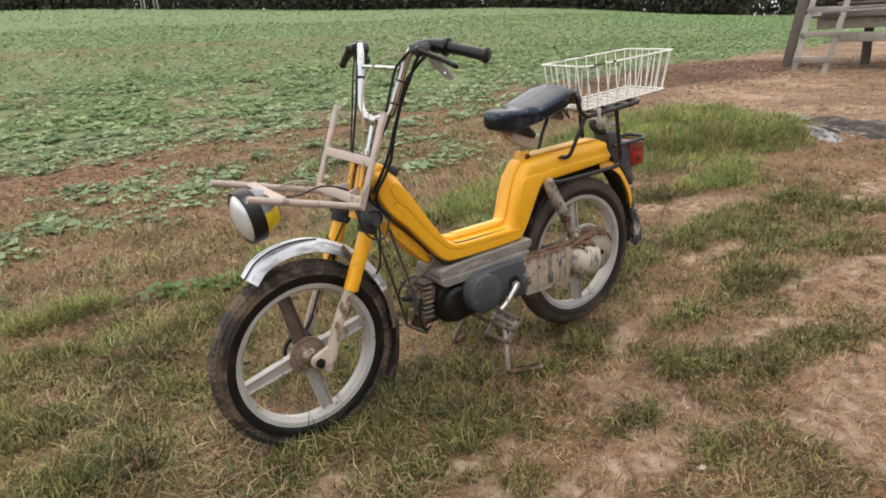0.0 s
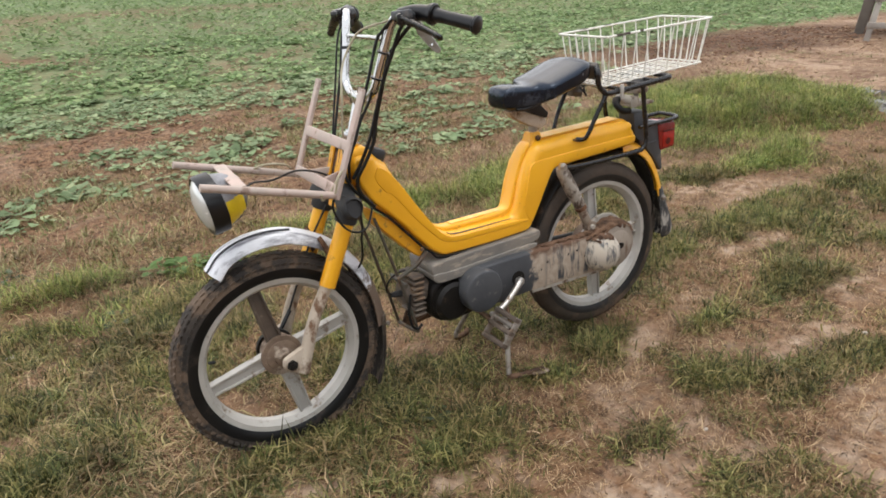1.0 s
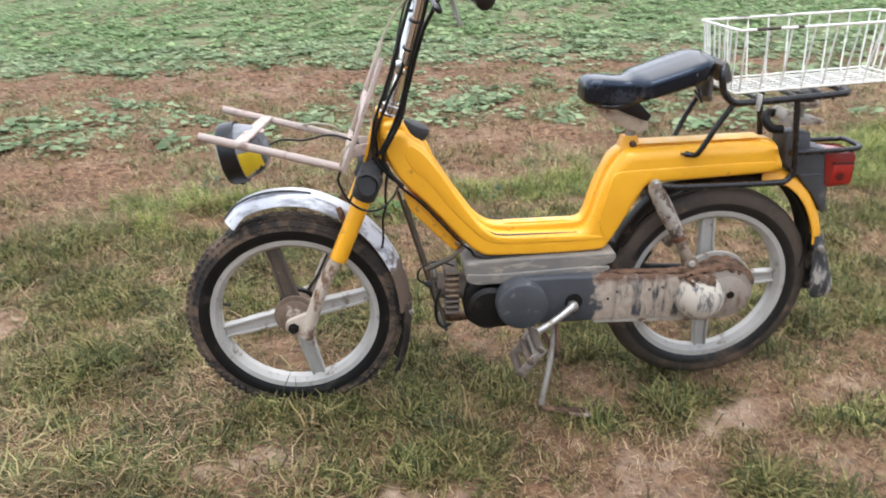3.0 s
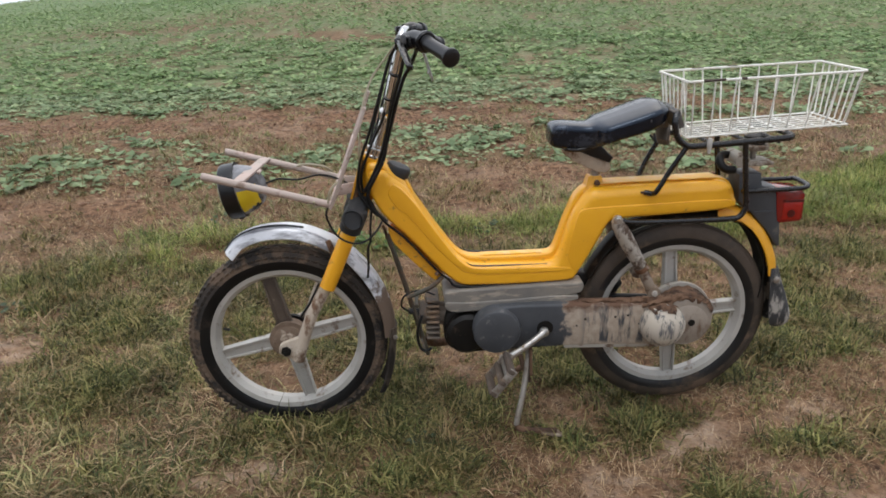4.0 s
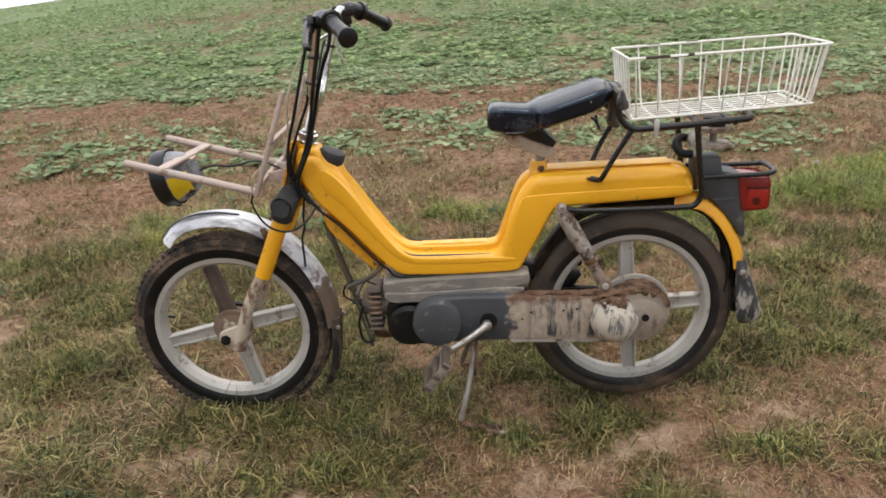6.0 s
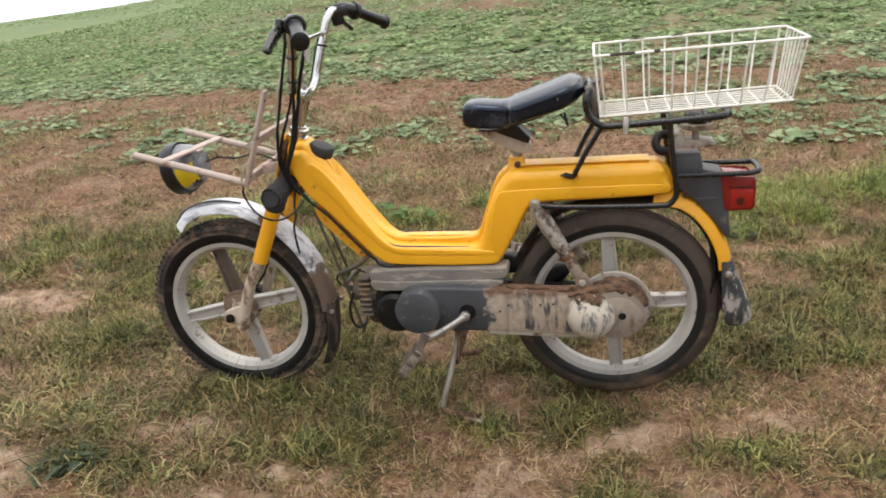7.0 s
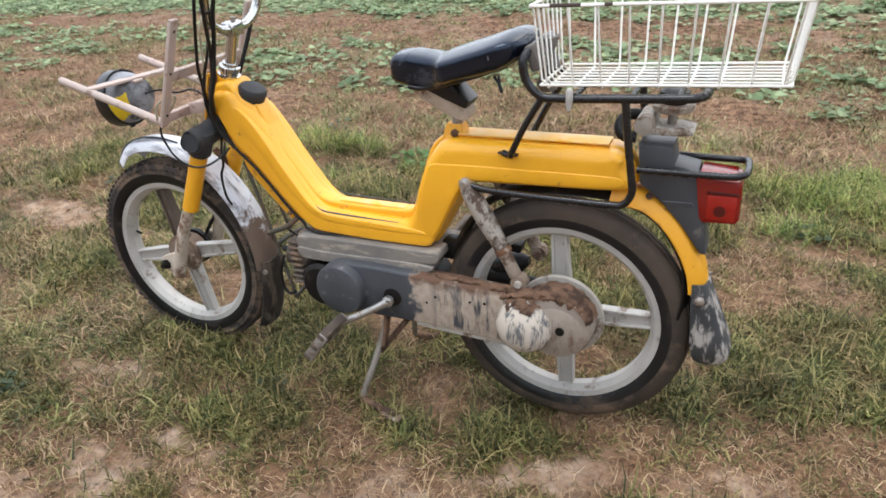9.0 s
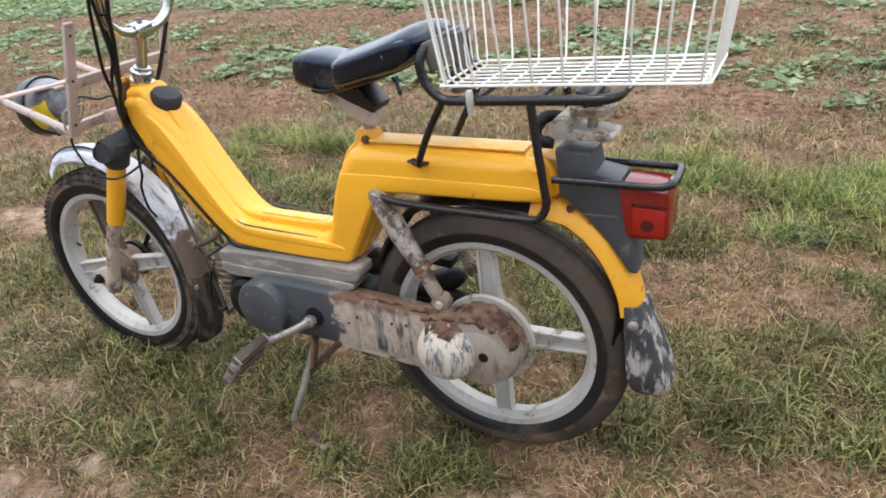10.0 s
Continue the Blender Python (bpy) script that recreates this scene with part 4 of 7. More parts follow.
for x, upper, lower, w in SECT:
    ring = []
    zc, h = (upper + lower) / 2, (upper - lower) / 2
    crisp = float(np.interp(x, [0.10, 0.14, 0.24, 0.30], [0.26, 0.17, 0.20, 0.34]))
    sag = float(np.interp(x, [0.10, 0.13, 0.20, 0.25, 0.28, 0.31], [0.012, 0.014, 0.014, 0.012, 0.006, 0.003]))
    dense = []
    for t in np.linspace(0, 2 * math.pi, 480, endpoint=False):
        c, s = math.cos(t), math.sin(t)
        y = w * math.copysign(abs(c) ** (crisp if s > 0 else 0.42), c)
        z = zc + h * math.copysign(abs(s) ** (crisp if s > 0 else 0.40), s)
        if s > 0:
            z -= sag * (y / w) ** 2 * min(1.0, (z - zc) / h)
        dense.append((x, y, z))
    dense = np.array(dense + dense[:1])
    way = np.concatenate([[0], np.cumsum(np.linalg.norm(np.diff(dense, axis=0), axis=1))])
    ring = [tuple(float(np.interp(u, way, dense[:, k])) for k in range(3)) for u in np.linspace(0, way[-1], 72, endpoint=False)]
    rings.append(ring)
part("cushion", loft(rings), seat_vinyl, saddle, "black vinyl cushion, glossy and creased", 50)
part("under_bracket", plate([(0.312, 0.788), (0.250, 0.806), (0.206, 0.762), (0.214, 0.748), (0.262, 0.766)], -0.030, 0.030, 0.003, 2), rubber, saddle, "black bracket under the saddle")
part("base_plate", plate(soft_outline([(0.335, 0.796), (0.30, 0.792), (0.20, 0.822), (0.11, 0.852), (0.11, 0.842), (0.20, 0.810), (0.30, 0.783), (0.335, 0.787)]), -0.048, 0.048, 0.002, 1), rubber, saddle)
part("clamp_arm", plate(soft_outline([(0.345, 0.787), (0.325, 0.762), (0.262, 0.728), (0.222, 0.716), (0.205, 0.728), (0.212, 0.752), (0.250, 0.766), (0.290, 0.784)]), -0.019, 0.019, 0.006, 2), fork_metal, saddle, "grey cast saddle clamp")
part("seat_post", tube([(0.243, 0, 0.735), (0.246, 0, 0.680)], 0.0125, 16, 0), steel, saddle, "worn steel seat post")
part("post_socket", loft([[(0.247 + a * k, b * k, z) for a, b in ((0.034, 0.026), (-0.032, 0.026), (-0.032, -0.026), (0.034, -0.026))] for z, k in ((0.668, 0.95), (0.684, 0.70), (0.706, 0.56), (0.709, 0.48))]), yellow_worn, saddle, "worn yellow post socket with a bolt")
part("post_bolt", lathe([(0, 0), (0, 0.009), (0.007, 0.008), (0.008, 0)], (0.243, 0.020, 0.692), "y", 6), mud_mat, saddle)
part("strap", tube([(0.12, 0.082, 0.836), (0.115, 0.088, 0.812), (0.112, 0.087, 0.806), (0.118, 0.084, 0.818), (0.13, 0.08, 0.832)], 0.003, 6, 4), rubber, saddle)
for i, (w0, h0) in enumerate(((0.006, 0.010), (0.003, 0.010), (0.006, 0.010), (0.006, 0.010), (0.006, 0.010), (0.003, 0.010), (0.006, 0.010))):
    x0 = 0.158 - i * 0.0085
    part("printed_mark", rbox((w0, 0.0012, h0), pose(x0, float(np.interp(x0, [0.09, 0.11, 0.13, 0.155], [0.0785, 0.0922, 0.0984, 0.0984])) - 0.001, 0.858 + (0.160 - x0) * 0.42, 0, 22, -float(np.interp(x0, [0.09, 0.11, 0.13, 0.15], [-36, -24, -8, 0]))), 0), pale_mark, saddle, "faded pale print")

# ---- rear carrier ----
carrier = assembly("rear_carrier")
CY = 0.088
top = [(0.062, CY - 0.014, 0.884), (0.070, CY, 0.864), (0.062, CY, 0.828), (0.036, CY, 0.803), (0.0, CY, 0.800), (-0.12, CY, 0.807), (-0.225, CY, 0.814), (-0.248, CY - 0.012, 0.815), (-0.256, CY - 0.04, 0.815)]
part("top_frame", tube(top + [(x, -y, z) for x, y, z in top[::-1]], 0.0085, 12, 5), black_paint, carrier, "black tubular carrier frame")
part("front_hoop", tube([(0.062, CY - 0.014, 0.884), (0.060, 0.0, 0.888), (0.062, -CY + 0.014, 0.884)], 0.008, 10, 3), black_paint, carrier)
for x in (-0.03, -0.13, -0.21):
    part("slat", tube([(x, -CY, 0.806), (x, CY, 0.806)], 0.006, 8, 0), black_paint, carrier)
for s in (1, -1):
    y = CY * s
    part("front_leg", tube([(0.032, y, 0.800), (0.070, y * 0.96, 0.735), (0.096, y * 0.88, 0.682), (0.103, y * 0.74, 0.670), (0.122, y * 0.62, 0.671)], 0.0068, 10, 5), black_paint, carrier)
    part("rear_leg", tube([(-0.122, y, 0.803), (-0.130, y, 0.74), (-0.142, y, 0.66), (-0.145, y, 0.628), (-0.132, y, 0.604), (-0.10, y, 0.598), (0.05, y * 0.98, 0.596), (0.145, y * 0.93, 0.596), (0.178, y * 0.90, 0.599), (0.198, y * 0.88, 0.604)], 0.0075, 10, 5), black_paint, carrier)
    part("leg_bolt", lathe([(0, 0), (0, 0.0135), (0.010, 0.0135), (0.012, 0.008), (0.018, 0.008), (0.019, 0)], (0.198, 0.076 * s, 0.604), (0, s, 0), 12), tarnished, carrier, "steel bolt with washer")
    part("foot_plate", bar((0.132, 0.054 * s, 0.671), (0.09, 0.058 * s, 0.670), 0.014, 0.004, 0.001), mud_mat, carrier)
part("rag", loft([[(0.050 + 0.016 * math.cos(t) + dx * 0.6, -0.03 + 0.03 * math.sin(t) + dy, z) for t in np.linspace(0, 2 * math.pi, 12, endpoint=False)] for z, dx, dy in ((0.89, 0, 0), (0.862, 0.012, 0.01), (0.83, 0.0, -0.012), (0.80, 0.014, 0.008), (0.785, 0.004, 0.0))]), rag_mat, carrier, "grey rag tucked behind the saddle")
part("front_pad", rbox((0.02, 0.07, 0.05), pose(0.056, 0.045, 0.868, 0, 20, 0), 0.006), rag_mat, carrier)
# clamp and springs under the carrier
part("clamp_disc", lathe([(0, 0), (0, 0.036), (0.004, 0.039), (0.012, 0.039), (0.015, 0.035), (0.015, 0)], (-0.195, -0.01, 0.765), "z", 24), alloy_dusty, carrier, "grey round clamp plate")
part("clamp_pad", lathe([(0, 0), (0, 0.026), (0.008, 0.030), (0.022, 0.028), (0.028, 0.018), (0.028, 0)], (-0.195, -0.01, 0.779), "z", 20), rubber, carrier)
part("clamp_plate", plate(soft_outline([(-0.14, 0.738), (-0.235, 0.738), (-0.24, 0.731), (-0.23, 0.726), (-0.14, 0.724), (-0.130, 0.731)]), -0.042, 0.03, 0.004, 2), alloy_dusty, carrier, "grey clamp plate")
part("clamp_post", tube([(-0.195, -0.01, 0.728), (-0.195, -0.01, 0.770)], 0.009, 12, 0), steel, carrier)
part("clamp_knuckle", lathe([(-0.045, 0), (-0.045, 0.019), (0.03, 0.019), (0.032, 0.008), (0.034, 0.0)], (-0.150, 0.0, 0.742), "y", 18), alloy_dusty, carrier)
part("clamp_jaw", tube([(-0.150, -0.03, 0.742), (-0.115, -0.02, 0.748), (-0.10, 0.0, 0.735), (-0.108, 0.02, 0.718), (-0.135, 0.02, 0.715)], 0.011, 10, 4), black_dark, carrier)

# ---- tail ----
tail = assembly("tail_unit")
TAIL = [(-0.142, 0.706), (-0.205, 0.706), (-0.212, 0.672), (-0.255, 0.664), (-0.262, 0.640), (-0.278, 0.560), (-0.288, 0.492), (-0.276, 0.492), (-0.235, 0.548), (-0.196, 0.590), (-0.150, 0.628)]
part("tail_box", plate(TAIL, -0.036, 0.036, 0.006, 2), tail_grey, tail, "grey plastic tail box")
part("tail_lip", plate([(-0.195, 0.598), (-0.250, 0.60), (-0.256, 0.594), (-0.20, 0.591)], -0.0385, 0.0385, 0.001, 1), tail_grey, tail)
loop = [(-0.146, 0.058, 0.664), (-0.20, 0.052, 0.663), (-0.30, 0.049, 0.664), (-0.330, 0.044, 0.666), (-0.340, 0.030, 0.669)]
part("tail_loop", tube(loop + [(x, -y, z) for x, y, z in loop[::-1]], 0.0067, 10, 4), black_paint, tail, "black tubular loop over the tail lamp")
lampbox = plate([(-0.252, 0.655), (-0.330, 0.652), (-0.336, 0.640), (-0.338, 0.575), (-0.332, 0.566), (-0.274, 0.562), (-0.266, 0.570)], -0.039, 0.039, 0.004, 2)
part("tail_lamp", lampbox, red_lens, tail, "red plastic tail lamp lens")
part("lamp_top", rbox((0.066, 0.06, 0.005), pose(-0.292, 0, 0.6575, 0, -3, 0), 0.002), red_lens, tail, "dusty red lamp top")
for s in (1, -1):
    part("side_reflector", rbox((0.052, 0.003, 0.050), pose(-0.304, 0.0392 * s, 0.597, 0, 0, 0), 0.001), red_bright, tail, "clearer red side reflector")
    part("reflector_frame", rbox((0.058, 0.003, 0.007), pose(-0.304, 0.0394 * s, 0.6255, 0, 0, 0), 0.001), red_dark, tail)
    part("bulb_shadow", lathe([(0, 0), (0, 0.011), (0.002, 0.0105), (0.0025, 0)], (-0.302, 0.0402 * s, 0.590), (0, s, 0), 18), red_dark, tail, "dark red bulb showing through the lens")
    part("fender_bolt", lathe([(0, 0), (0, 0.0075), (0.004, 0.0065), (0.005, 0)], (-0.172, 0.040 * s, 0.606), (0, s, 0), 10), mud_mat, tail, "rusty bolt")

# ---- rear fender and flap ----
RF = [(-0.300, 0.408), (-0.292, 0.450), (-0.272, 0.500), (-0.242, 0.548), (-0.205, 0.585), (-0.165, 0.607), (-0.10, 0.618)]
rf = part("rear_fender", strip_over(RF, 0.043, 0.033, 0.003, 5, 10), yellow_worn, moped, "yellow rear fender with chipped edges")
part("inner_fender", strip_over([(-0.262, 0.330), (-0.268, 0.40), (-0.258, 0.462), (-0.222, 0.528), (-0.17, 0.575), (-0.08, 0.598), (0.06, 0.594), (0.16, 0.560), (0.222, 0.49), (0.262, 0.42)], 0.034, 0.012, 0.003, 4, 6), black_dark, rf, "black inner mudguard")


def u_loft(rows, thick=0.004, n=16):
    """A deep U-shaped trough: rows of (z, front x, back x, half width), open to the front."""
    bm = bmesh.new()
    sheets = []
    for off in (0.0, thick):
        grid = []
        for z, xf, xb, w in rows:
            row = []
            for k in range(n + 1):
                a = math.pi * (k / n - 0.5)
                s = math.copysign(abs(math.sin(a)) ** 0.55, math.sin(a))
                row.append(bm.verts.new((xf + (xb + off - xf) * math.cos(a) ** 0.55, (w - off) * s, z)))
            grid.append(row)
        sheets.append(grid)
    m = len(rows)
    for grid in sheets:
        for i in range(m - 1):
            for k in range(n):
                bm.faces.new((grid[i][k], grid[i][k + 1], grid[i + 1][k + 1], grid[i + 1][k]))
    for i in range(m - 1):
        for k in (0, n):
            bm.faces.new((sheets[0][i][k], sheets[0][i + 1][k], sheets[1][i + 1][k], sheets[1][i][k]))
    for i in (0, m - 1):
        for k in range(n):
            bm.faces.new((sheets[0][i][k], sheets[0][i][k + 1], sheets[1][i][k + 1], sheets[1][i][k]))
    return bm


flap = part("rear_mudflap", u_loft([(0.425, -0.270, -0.301, 0.0415), (0.39, -0.272, -0.313, 0.043), (0.35, -0.275, -0.331, 0.0465), (0.30, -0.279, -0.351, 0.050), (0.27, -0.284, -0.360, 0.049), (0.25, -0.290, -0.358, 0.045), (0.239, -0.301, -0.349, 0.038), (0.234, -0.315, -0.337, 0.030)]), flap_mat, moped, "dirty grey rubber mudflap with deep sides")
for y in (0.032, -0.032):
    part("flap_bolt", lathe([(0, 0), (0, 0.010), (0.004, 0.010), (0.008, 0.006), (0.009, 0)], (-0.288, y * 1.375, 0.392), (-0.25, 0.9 if y > 0 else -0.9, 0.1), 12), steel, flap)

# ---- shock absorbers ----
for s in (1, -1):
    sh = assembly("shock_absorber")
    y = 0.074 * s
    part("upper_tube", tube([(0.201, y, 0.603), (0.190, y, 0.585), (0.160, y, 0.530), (0.122, y, 0.466)], [0.013, 0.020, 0.0215, 0.0175], 18, 4), shock_muddy, sh, "grey shock cover, splashed with mud")
    part("rod", tube([(0.126, y, 0.472), (0.090, y, 0.400)], 0.0145, 12, 0), shock_low, sh, "mud-caked lower shock tube")
    part("collar", lathe([(-0.006, 0.012), (-0.006, 0.019), (0.006, 0.019), (0.006, 0.012)], (0.118, y, 0.457), (-0.5, 0, -0.85), 16, closed=True), rusty_mud, sh)
    part("lower_eye", lathe([(-0.013, 0), (-0.013, 0.018), (0.013, 0.018), (0.013, 0)], (0.080, y, 0.386), "y", 18), shock_low, sh)
    part("lower_bolt", lathe([(0, 0), (0, 0.009), (0.007, 0.008), (0.008, 0)], (0.080, y + 0.012 * s, 0.386), (0, s, 0), 8), alloy_dusty, sh)

# ---- engine and drive ----
engine = assembly("engine")
part("top_cover", plate(soft_outline([(0.662, 0.408), (0.60, 0.412), (0.30, 0.419), (0.277, 0.420), (0.274, 0.402), (0.290, 0.384), (0.62, 0.366), (0.662, 0.372), (0.668, 0.392)]), -0.062, 0.070, 0.004, 2), dust_cover, engine, "dusty grey engine top cover", 20)
part("cover_lip", plate(soft_outline([(0.664, 0.380), (0.60, 0.374), (0.29, 0.388), (0.292, 0.365), (0.62, 0.346), (0.652, 0.350), (0.664, 0.362)]), -0.064, 0.074, 0.003, 2), dust_cover, engine, "", 20)
BELT = [(0.585, 0.300), (0.572, 0.345), (0.535, 0.368), (0.44, 0.372), (0.29, 0.368), (0.10, 0.361), (0.02, 0.357), (-0.045, 0.345), (-0.075, 0.31), (-0.072, 0.265), (-0.035, 0.232), (0.05, 0.230), (0.20, 0.236), (0.33, 0.240), (0.46, 0.238), (0.535, 0.236), (0.572, 0.256)]
part("belt_case", plate(soft_outline(BELT), 0.050, 0.0995, 0.008, 3), splashed_case, engine, "grey belt case, its rear half streaked with dried mud", 50)
part("case_flange", bar((0.04, 0.094, 0.2335), (0.33, 0.094, 0.2430), 0.022, 0.006, 0.002, (0, 1, 0)), alloy_dusty, engine, "pale dusty lower flange of the case")
part("clutch_disc", lathe([(-0.02, 0.0), (-0.02, 0.066), (0.018, 0.066), (0.026, 0.062), (0.029, 0.056), (0.029, 0.0)], (0.524, 0.095, 0.303), "y", 44), engine_grey, engine, "round grey clutch cover", 30)
part("drive_drum", lathe([(-0.05, 0.0), (-0.05, 0.080), (0.010, 0.080), (0.022, 0.074), (0.026, 0.0)], (-0.008, 0.088, 0.308), "y", 40), drum_mat, engine, "mud-covered drive drum", 30)
part("drum_face", lathe([(0, 0.0), (0, 0.062), (0.012, 0.060), (0.016, 0.054), (0.017, 0.0)], (-0.012, 0.098, 0.298), "y", 36), drum_mat, engine, "flat end cover, pale with dried mud")
part("drum_flange", lathe([(0.040, 0.070), (0.040, 0.097), (0.046, 0.099), (0.052, 0.097), (0.052, 0.070)], (-0.004, 0, 0.302), "y", 48, closed=True), alloy_dusty, engine, "pale dusty flange")
# black disc painted in place of the dark inside the drum's hole
part("drum_hole", lathe([(0, 0), (0, 0.010), (0.0025, 0.010), (0.003, 0)], (-0.022, 0.1150, 0.304), "y", 14), black_dark, engine)
dome = part("pulley_dome", lathe([(-0.02, 0.0), (-0.02, 0.063), (0.010, 0.063), (0.024, 0.0605), (0.037, 0.054), (0.048, 0.044), (0.056, 0.031), (0.060, 0.016), (0.061, 0.0)], (0.058, 0.100, 0.300), "y", 44), dome_mat, engine, "smooth dome cover, pale with streaks of dried mud")

def crust(points, radius, seed, squash=0.55):
    """A lumpy line of dried mud."""
    bm = tube(points, radius, 14, 8)
    for v in bm.verts:
        v.co += Vector((1, 1, 1)) * 0.0075 * noise.noise(v.co * 42 + Vector((seed, 0, 0))) + Vector((0.4, 1, -0.6)) * 0.005 * noise.noise(v.co * 110 + Vector((0, seed, 0)))
    return bm


part("mud_crust", crust([(0.115, 0.098, 0.352), (0.07, 0.104, 0.372), (0.02, 0.102, 0.378), (-0.035, 0.100, 0.368), (-0.068, 0.098, 0.340), (-0.080, 0.096, 0.305), (-0.076, 0.094, 0.270)], [0.004, 0.007, 0.010, 0.010, 0.008, 0.006, 0.003], 2.0), mud_mat, engine, "thick crumbly brown mud")
for cx, cy, cz, low, seed in ((0.058, 0.100, 0.300, 0.050, 1.0), (-0.008, 0.0875, 0.308, 0.022, 4.0)):
    prof = [(-0.005, 0.0635), (0.010, 0.0635), (0.024, 0.061), (0.037, 0.0545), (0.048, 0.0445), (0.056, 0.0315)] if cx > 0 else [(-0.03, 0.0815), (0.010, 0.0815), (0.020, 0.078), (0.0245, 0.070)]
    cap = lathe(prof, (cx, cy, cz), "y", 120)
    bmesh.ops.subdivide_edges(cap, edges=cap.edges[:], cuts=1, use_grid_fill=True)
    gone = [f for f in cap.faces if f.calc_center_median().z - cz < low + 0.014 * noise.noise(f.calc_center_median() * 60 + Vector((seed, 0, 0)))]
    bmesh.ops.delete(cap, geom=gone, context="FACES")
    for v in cap.verts:
        v.co += (v.co - Vector((cx, cy - 0.04, cz))).normalized() * (0.0025 + 0.006 * noise.noise(v.co * 75 + Vector((0, seed, 0))))
    part("mud_cap", cap, mud_mat, engine, "brown mud dried on the cover")
part("mud_crust", crust([(0.302, 0.078, 0.366), (0.25, 0.082, 0.368), (0.20, 0.080, 0.367), (0.15, 0.084, 0.366), (0.10, 0.084, 0.366), (0.05, 0.084, 0.366)], [0.003, 0.007, 0.006, 0.009, 0.010, 0.010], 9.0), mud_mat, engine, "brown mud along the top of the case")
# the opening behind the crank is only a black disc for its dark
part("axle_hole", lathe([(0, 0), (0, 0.023), (0.003, 0.023), (0.0035, 0)], (0.388, 0.0985, 0.300), "y", 20), black_dark, engine)
# small black dots paint the dark of holes in the case
for x, z in ((0.298, 0.303), (0.275, 0.322), (0.19, 0.325), (0.155, 0.328), (0.12, 0.30)):
    part("case_hole_dot", lathe([(0, 0), (0, 0.0036), (0.003, 0.0032), (0.003, 0)], (x, 0.0975, z), "y", 10), black_dark, engine)
# block, cylinder and fins
part("block", plate(soft_outline([(0.665, 0.350), (0.50, 0.352), (0.30, 0.360), (0.28, 0.25), (0.40, 0.225), (0.56, 0.205), (0.63, 0.210), (0.668, 0.240)]), -0.055, 0.055, 0.012, 3), black_dark, engine, "oily black engine block")
part("fan_housing", lathe([(-0.02, 0), (-0.02, 0.062), (0.010, 0.060), (0.02, 0.05), (0.022, 0)], (0.602, 0.062, 0.278), "y", 32), black_dark, engine)
part("cylinder", tube([(0.655, 0, 0.312), (0.735, 0, 0.318)], 0.034, 18, 0), fins_metal, engine)
for k in range(8):
    z = 0.254 + 0.0165 * k
    part("fin", rbox((0.038, 0.092, 0.0075), Matrix.Translation((0.697, 0.0, z)), 0.003, 1), fins_metal, engine)
part("spark_plug", tube([(0.72, 0, 0.315), (0.765, 0, 0.322)], [0.012, 0.008], 10, 2), boot_rubber, engine)
part("spark_lead", tube([(0.765, 0, 0.322), (0.785, 0.01, 0.345), (0.775, 0.02, 0.38), (0.735, 0.02, 0.395), (0.69, 0.03, 0.385)], 0.0026, 8, 5), cable_black, engine)
part("exhaust_pipe", tube([(0.70, -0.02, 0.245), (0.705, -0.04, 0.20), (0.66, -0.07, 0.18), (0.50, -0.09, 0.185), (0.33, -0.10, 0.21)], 0.013, 12, 5), mud_mat, engine)
part("silencer", tube([(0.33, -0.10, 0.21), (0.26, -0.102, 0.25), (0.19, -0.104, 0.305), (0.14, -0.106, 0.332), (0.115, -0.106, 0.340)], [0.014, 0.026, 0.032, 0.026, 0.010], 18, 4), black_dark, engine, "black exhaust silencer")
for s, dx in ((1, 0.0), (-1, 0.016)):
    part("frame_tube", tube([(0.812 + dx, 0.036 * s, 0.575), (0.768 + dx, 0.040 * s, 0.42), (0.722 + dx, 0.045 * s, 0.245), (0.714 + dx, 0.045 * s, 0.205)], 0.0044, 10, 3), rusty_tube, engine, "thin dark guard tube")
part("frame_tube", tube([(0.668, 0.045, 0.445), (0.70, 0.05, 0.418), (0.745, 0.052, 0.398), (0.765, 0.05, 0.388)], 0.0065, 10, 4), rusty_tube, engine)
part("frame_tube", tube([(0.735, -0.05, 0.36), (0.742, 0.0, 0.362), (0.742, 0.05, 0.36)], 0.006, 10, 2), rusty_tube, engine)
part("frame_tube", tube([(0.714, 0.047, 0.207), (0.722, 0.0, 0.204), (0.730, -0.047, 0.207)], 0.0056, 10, 2), rusty_tube, engine)
part("drain_hose", tube([(0.728, 0.048, 0.330), (0.742, 0.054, 0.285), (0.738, 0.058, 0.240), (0.722, 0.058, 0.222), (0.704, 0.056, 0.230)], 0.0042, 8, 5), cable_black, engine, "black rubber hose hanging in a hook")
part("carburettor", rbox((0.07, 0.05, 0.05), Matrix.Translation((0.26, -0.01, 0.40)), 0.01), black_dark, engine)
part("swing_arm", tube([(0.30, -0.075, 0.30), (0.15, -0.082, 0.295), (0.0, -0.082, 0.288)], [0.02, 0.017, 0.014], 12, 3), black_dark, engine)
part("link_plate", bar((0.17, -0.07, 0.40), (0.12, -0.07, 0.395), 0.04, 0.02), black_dark, engine)

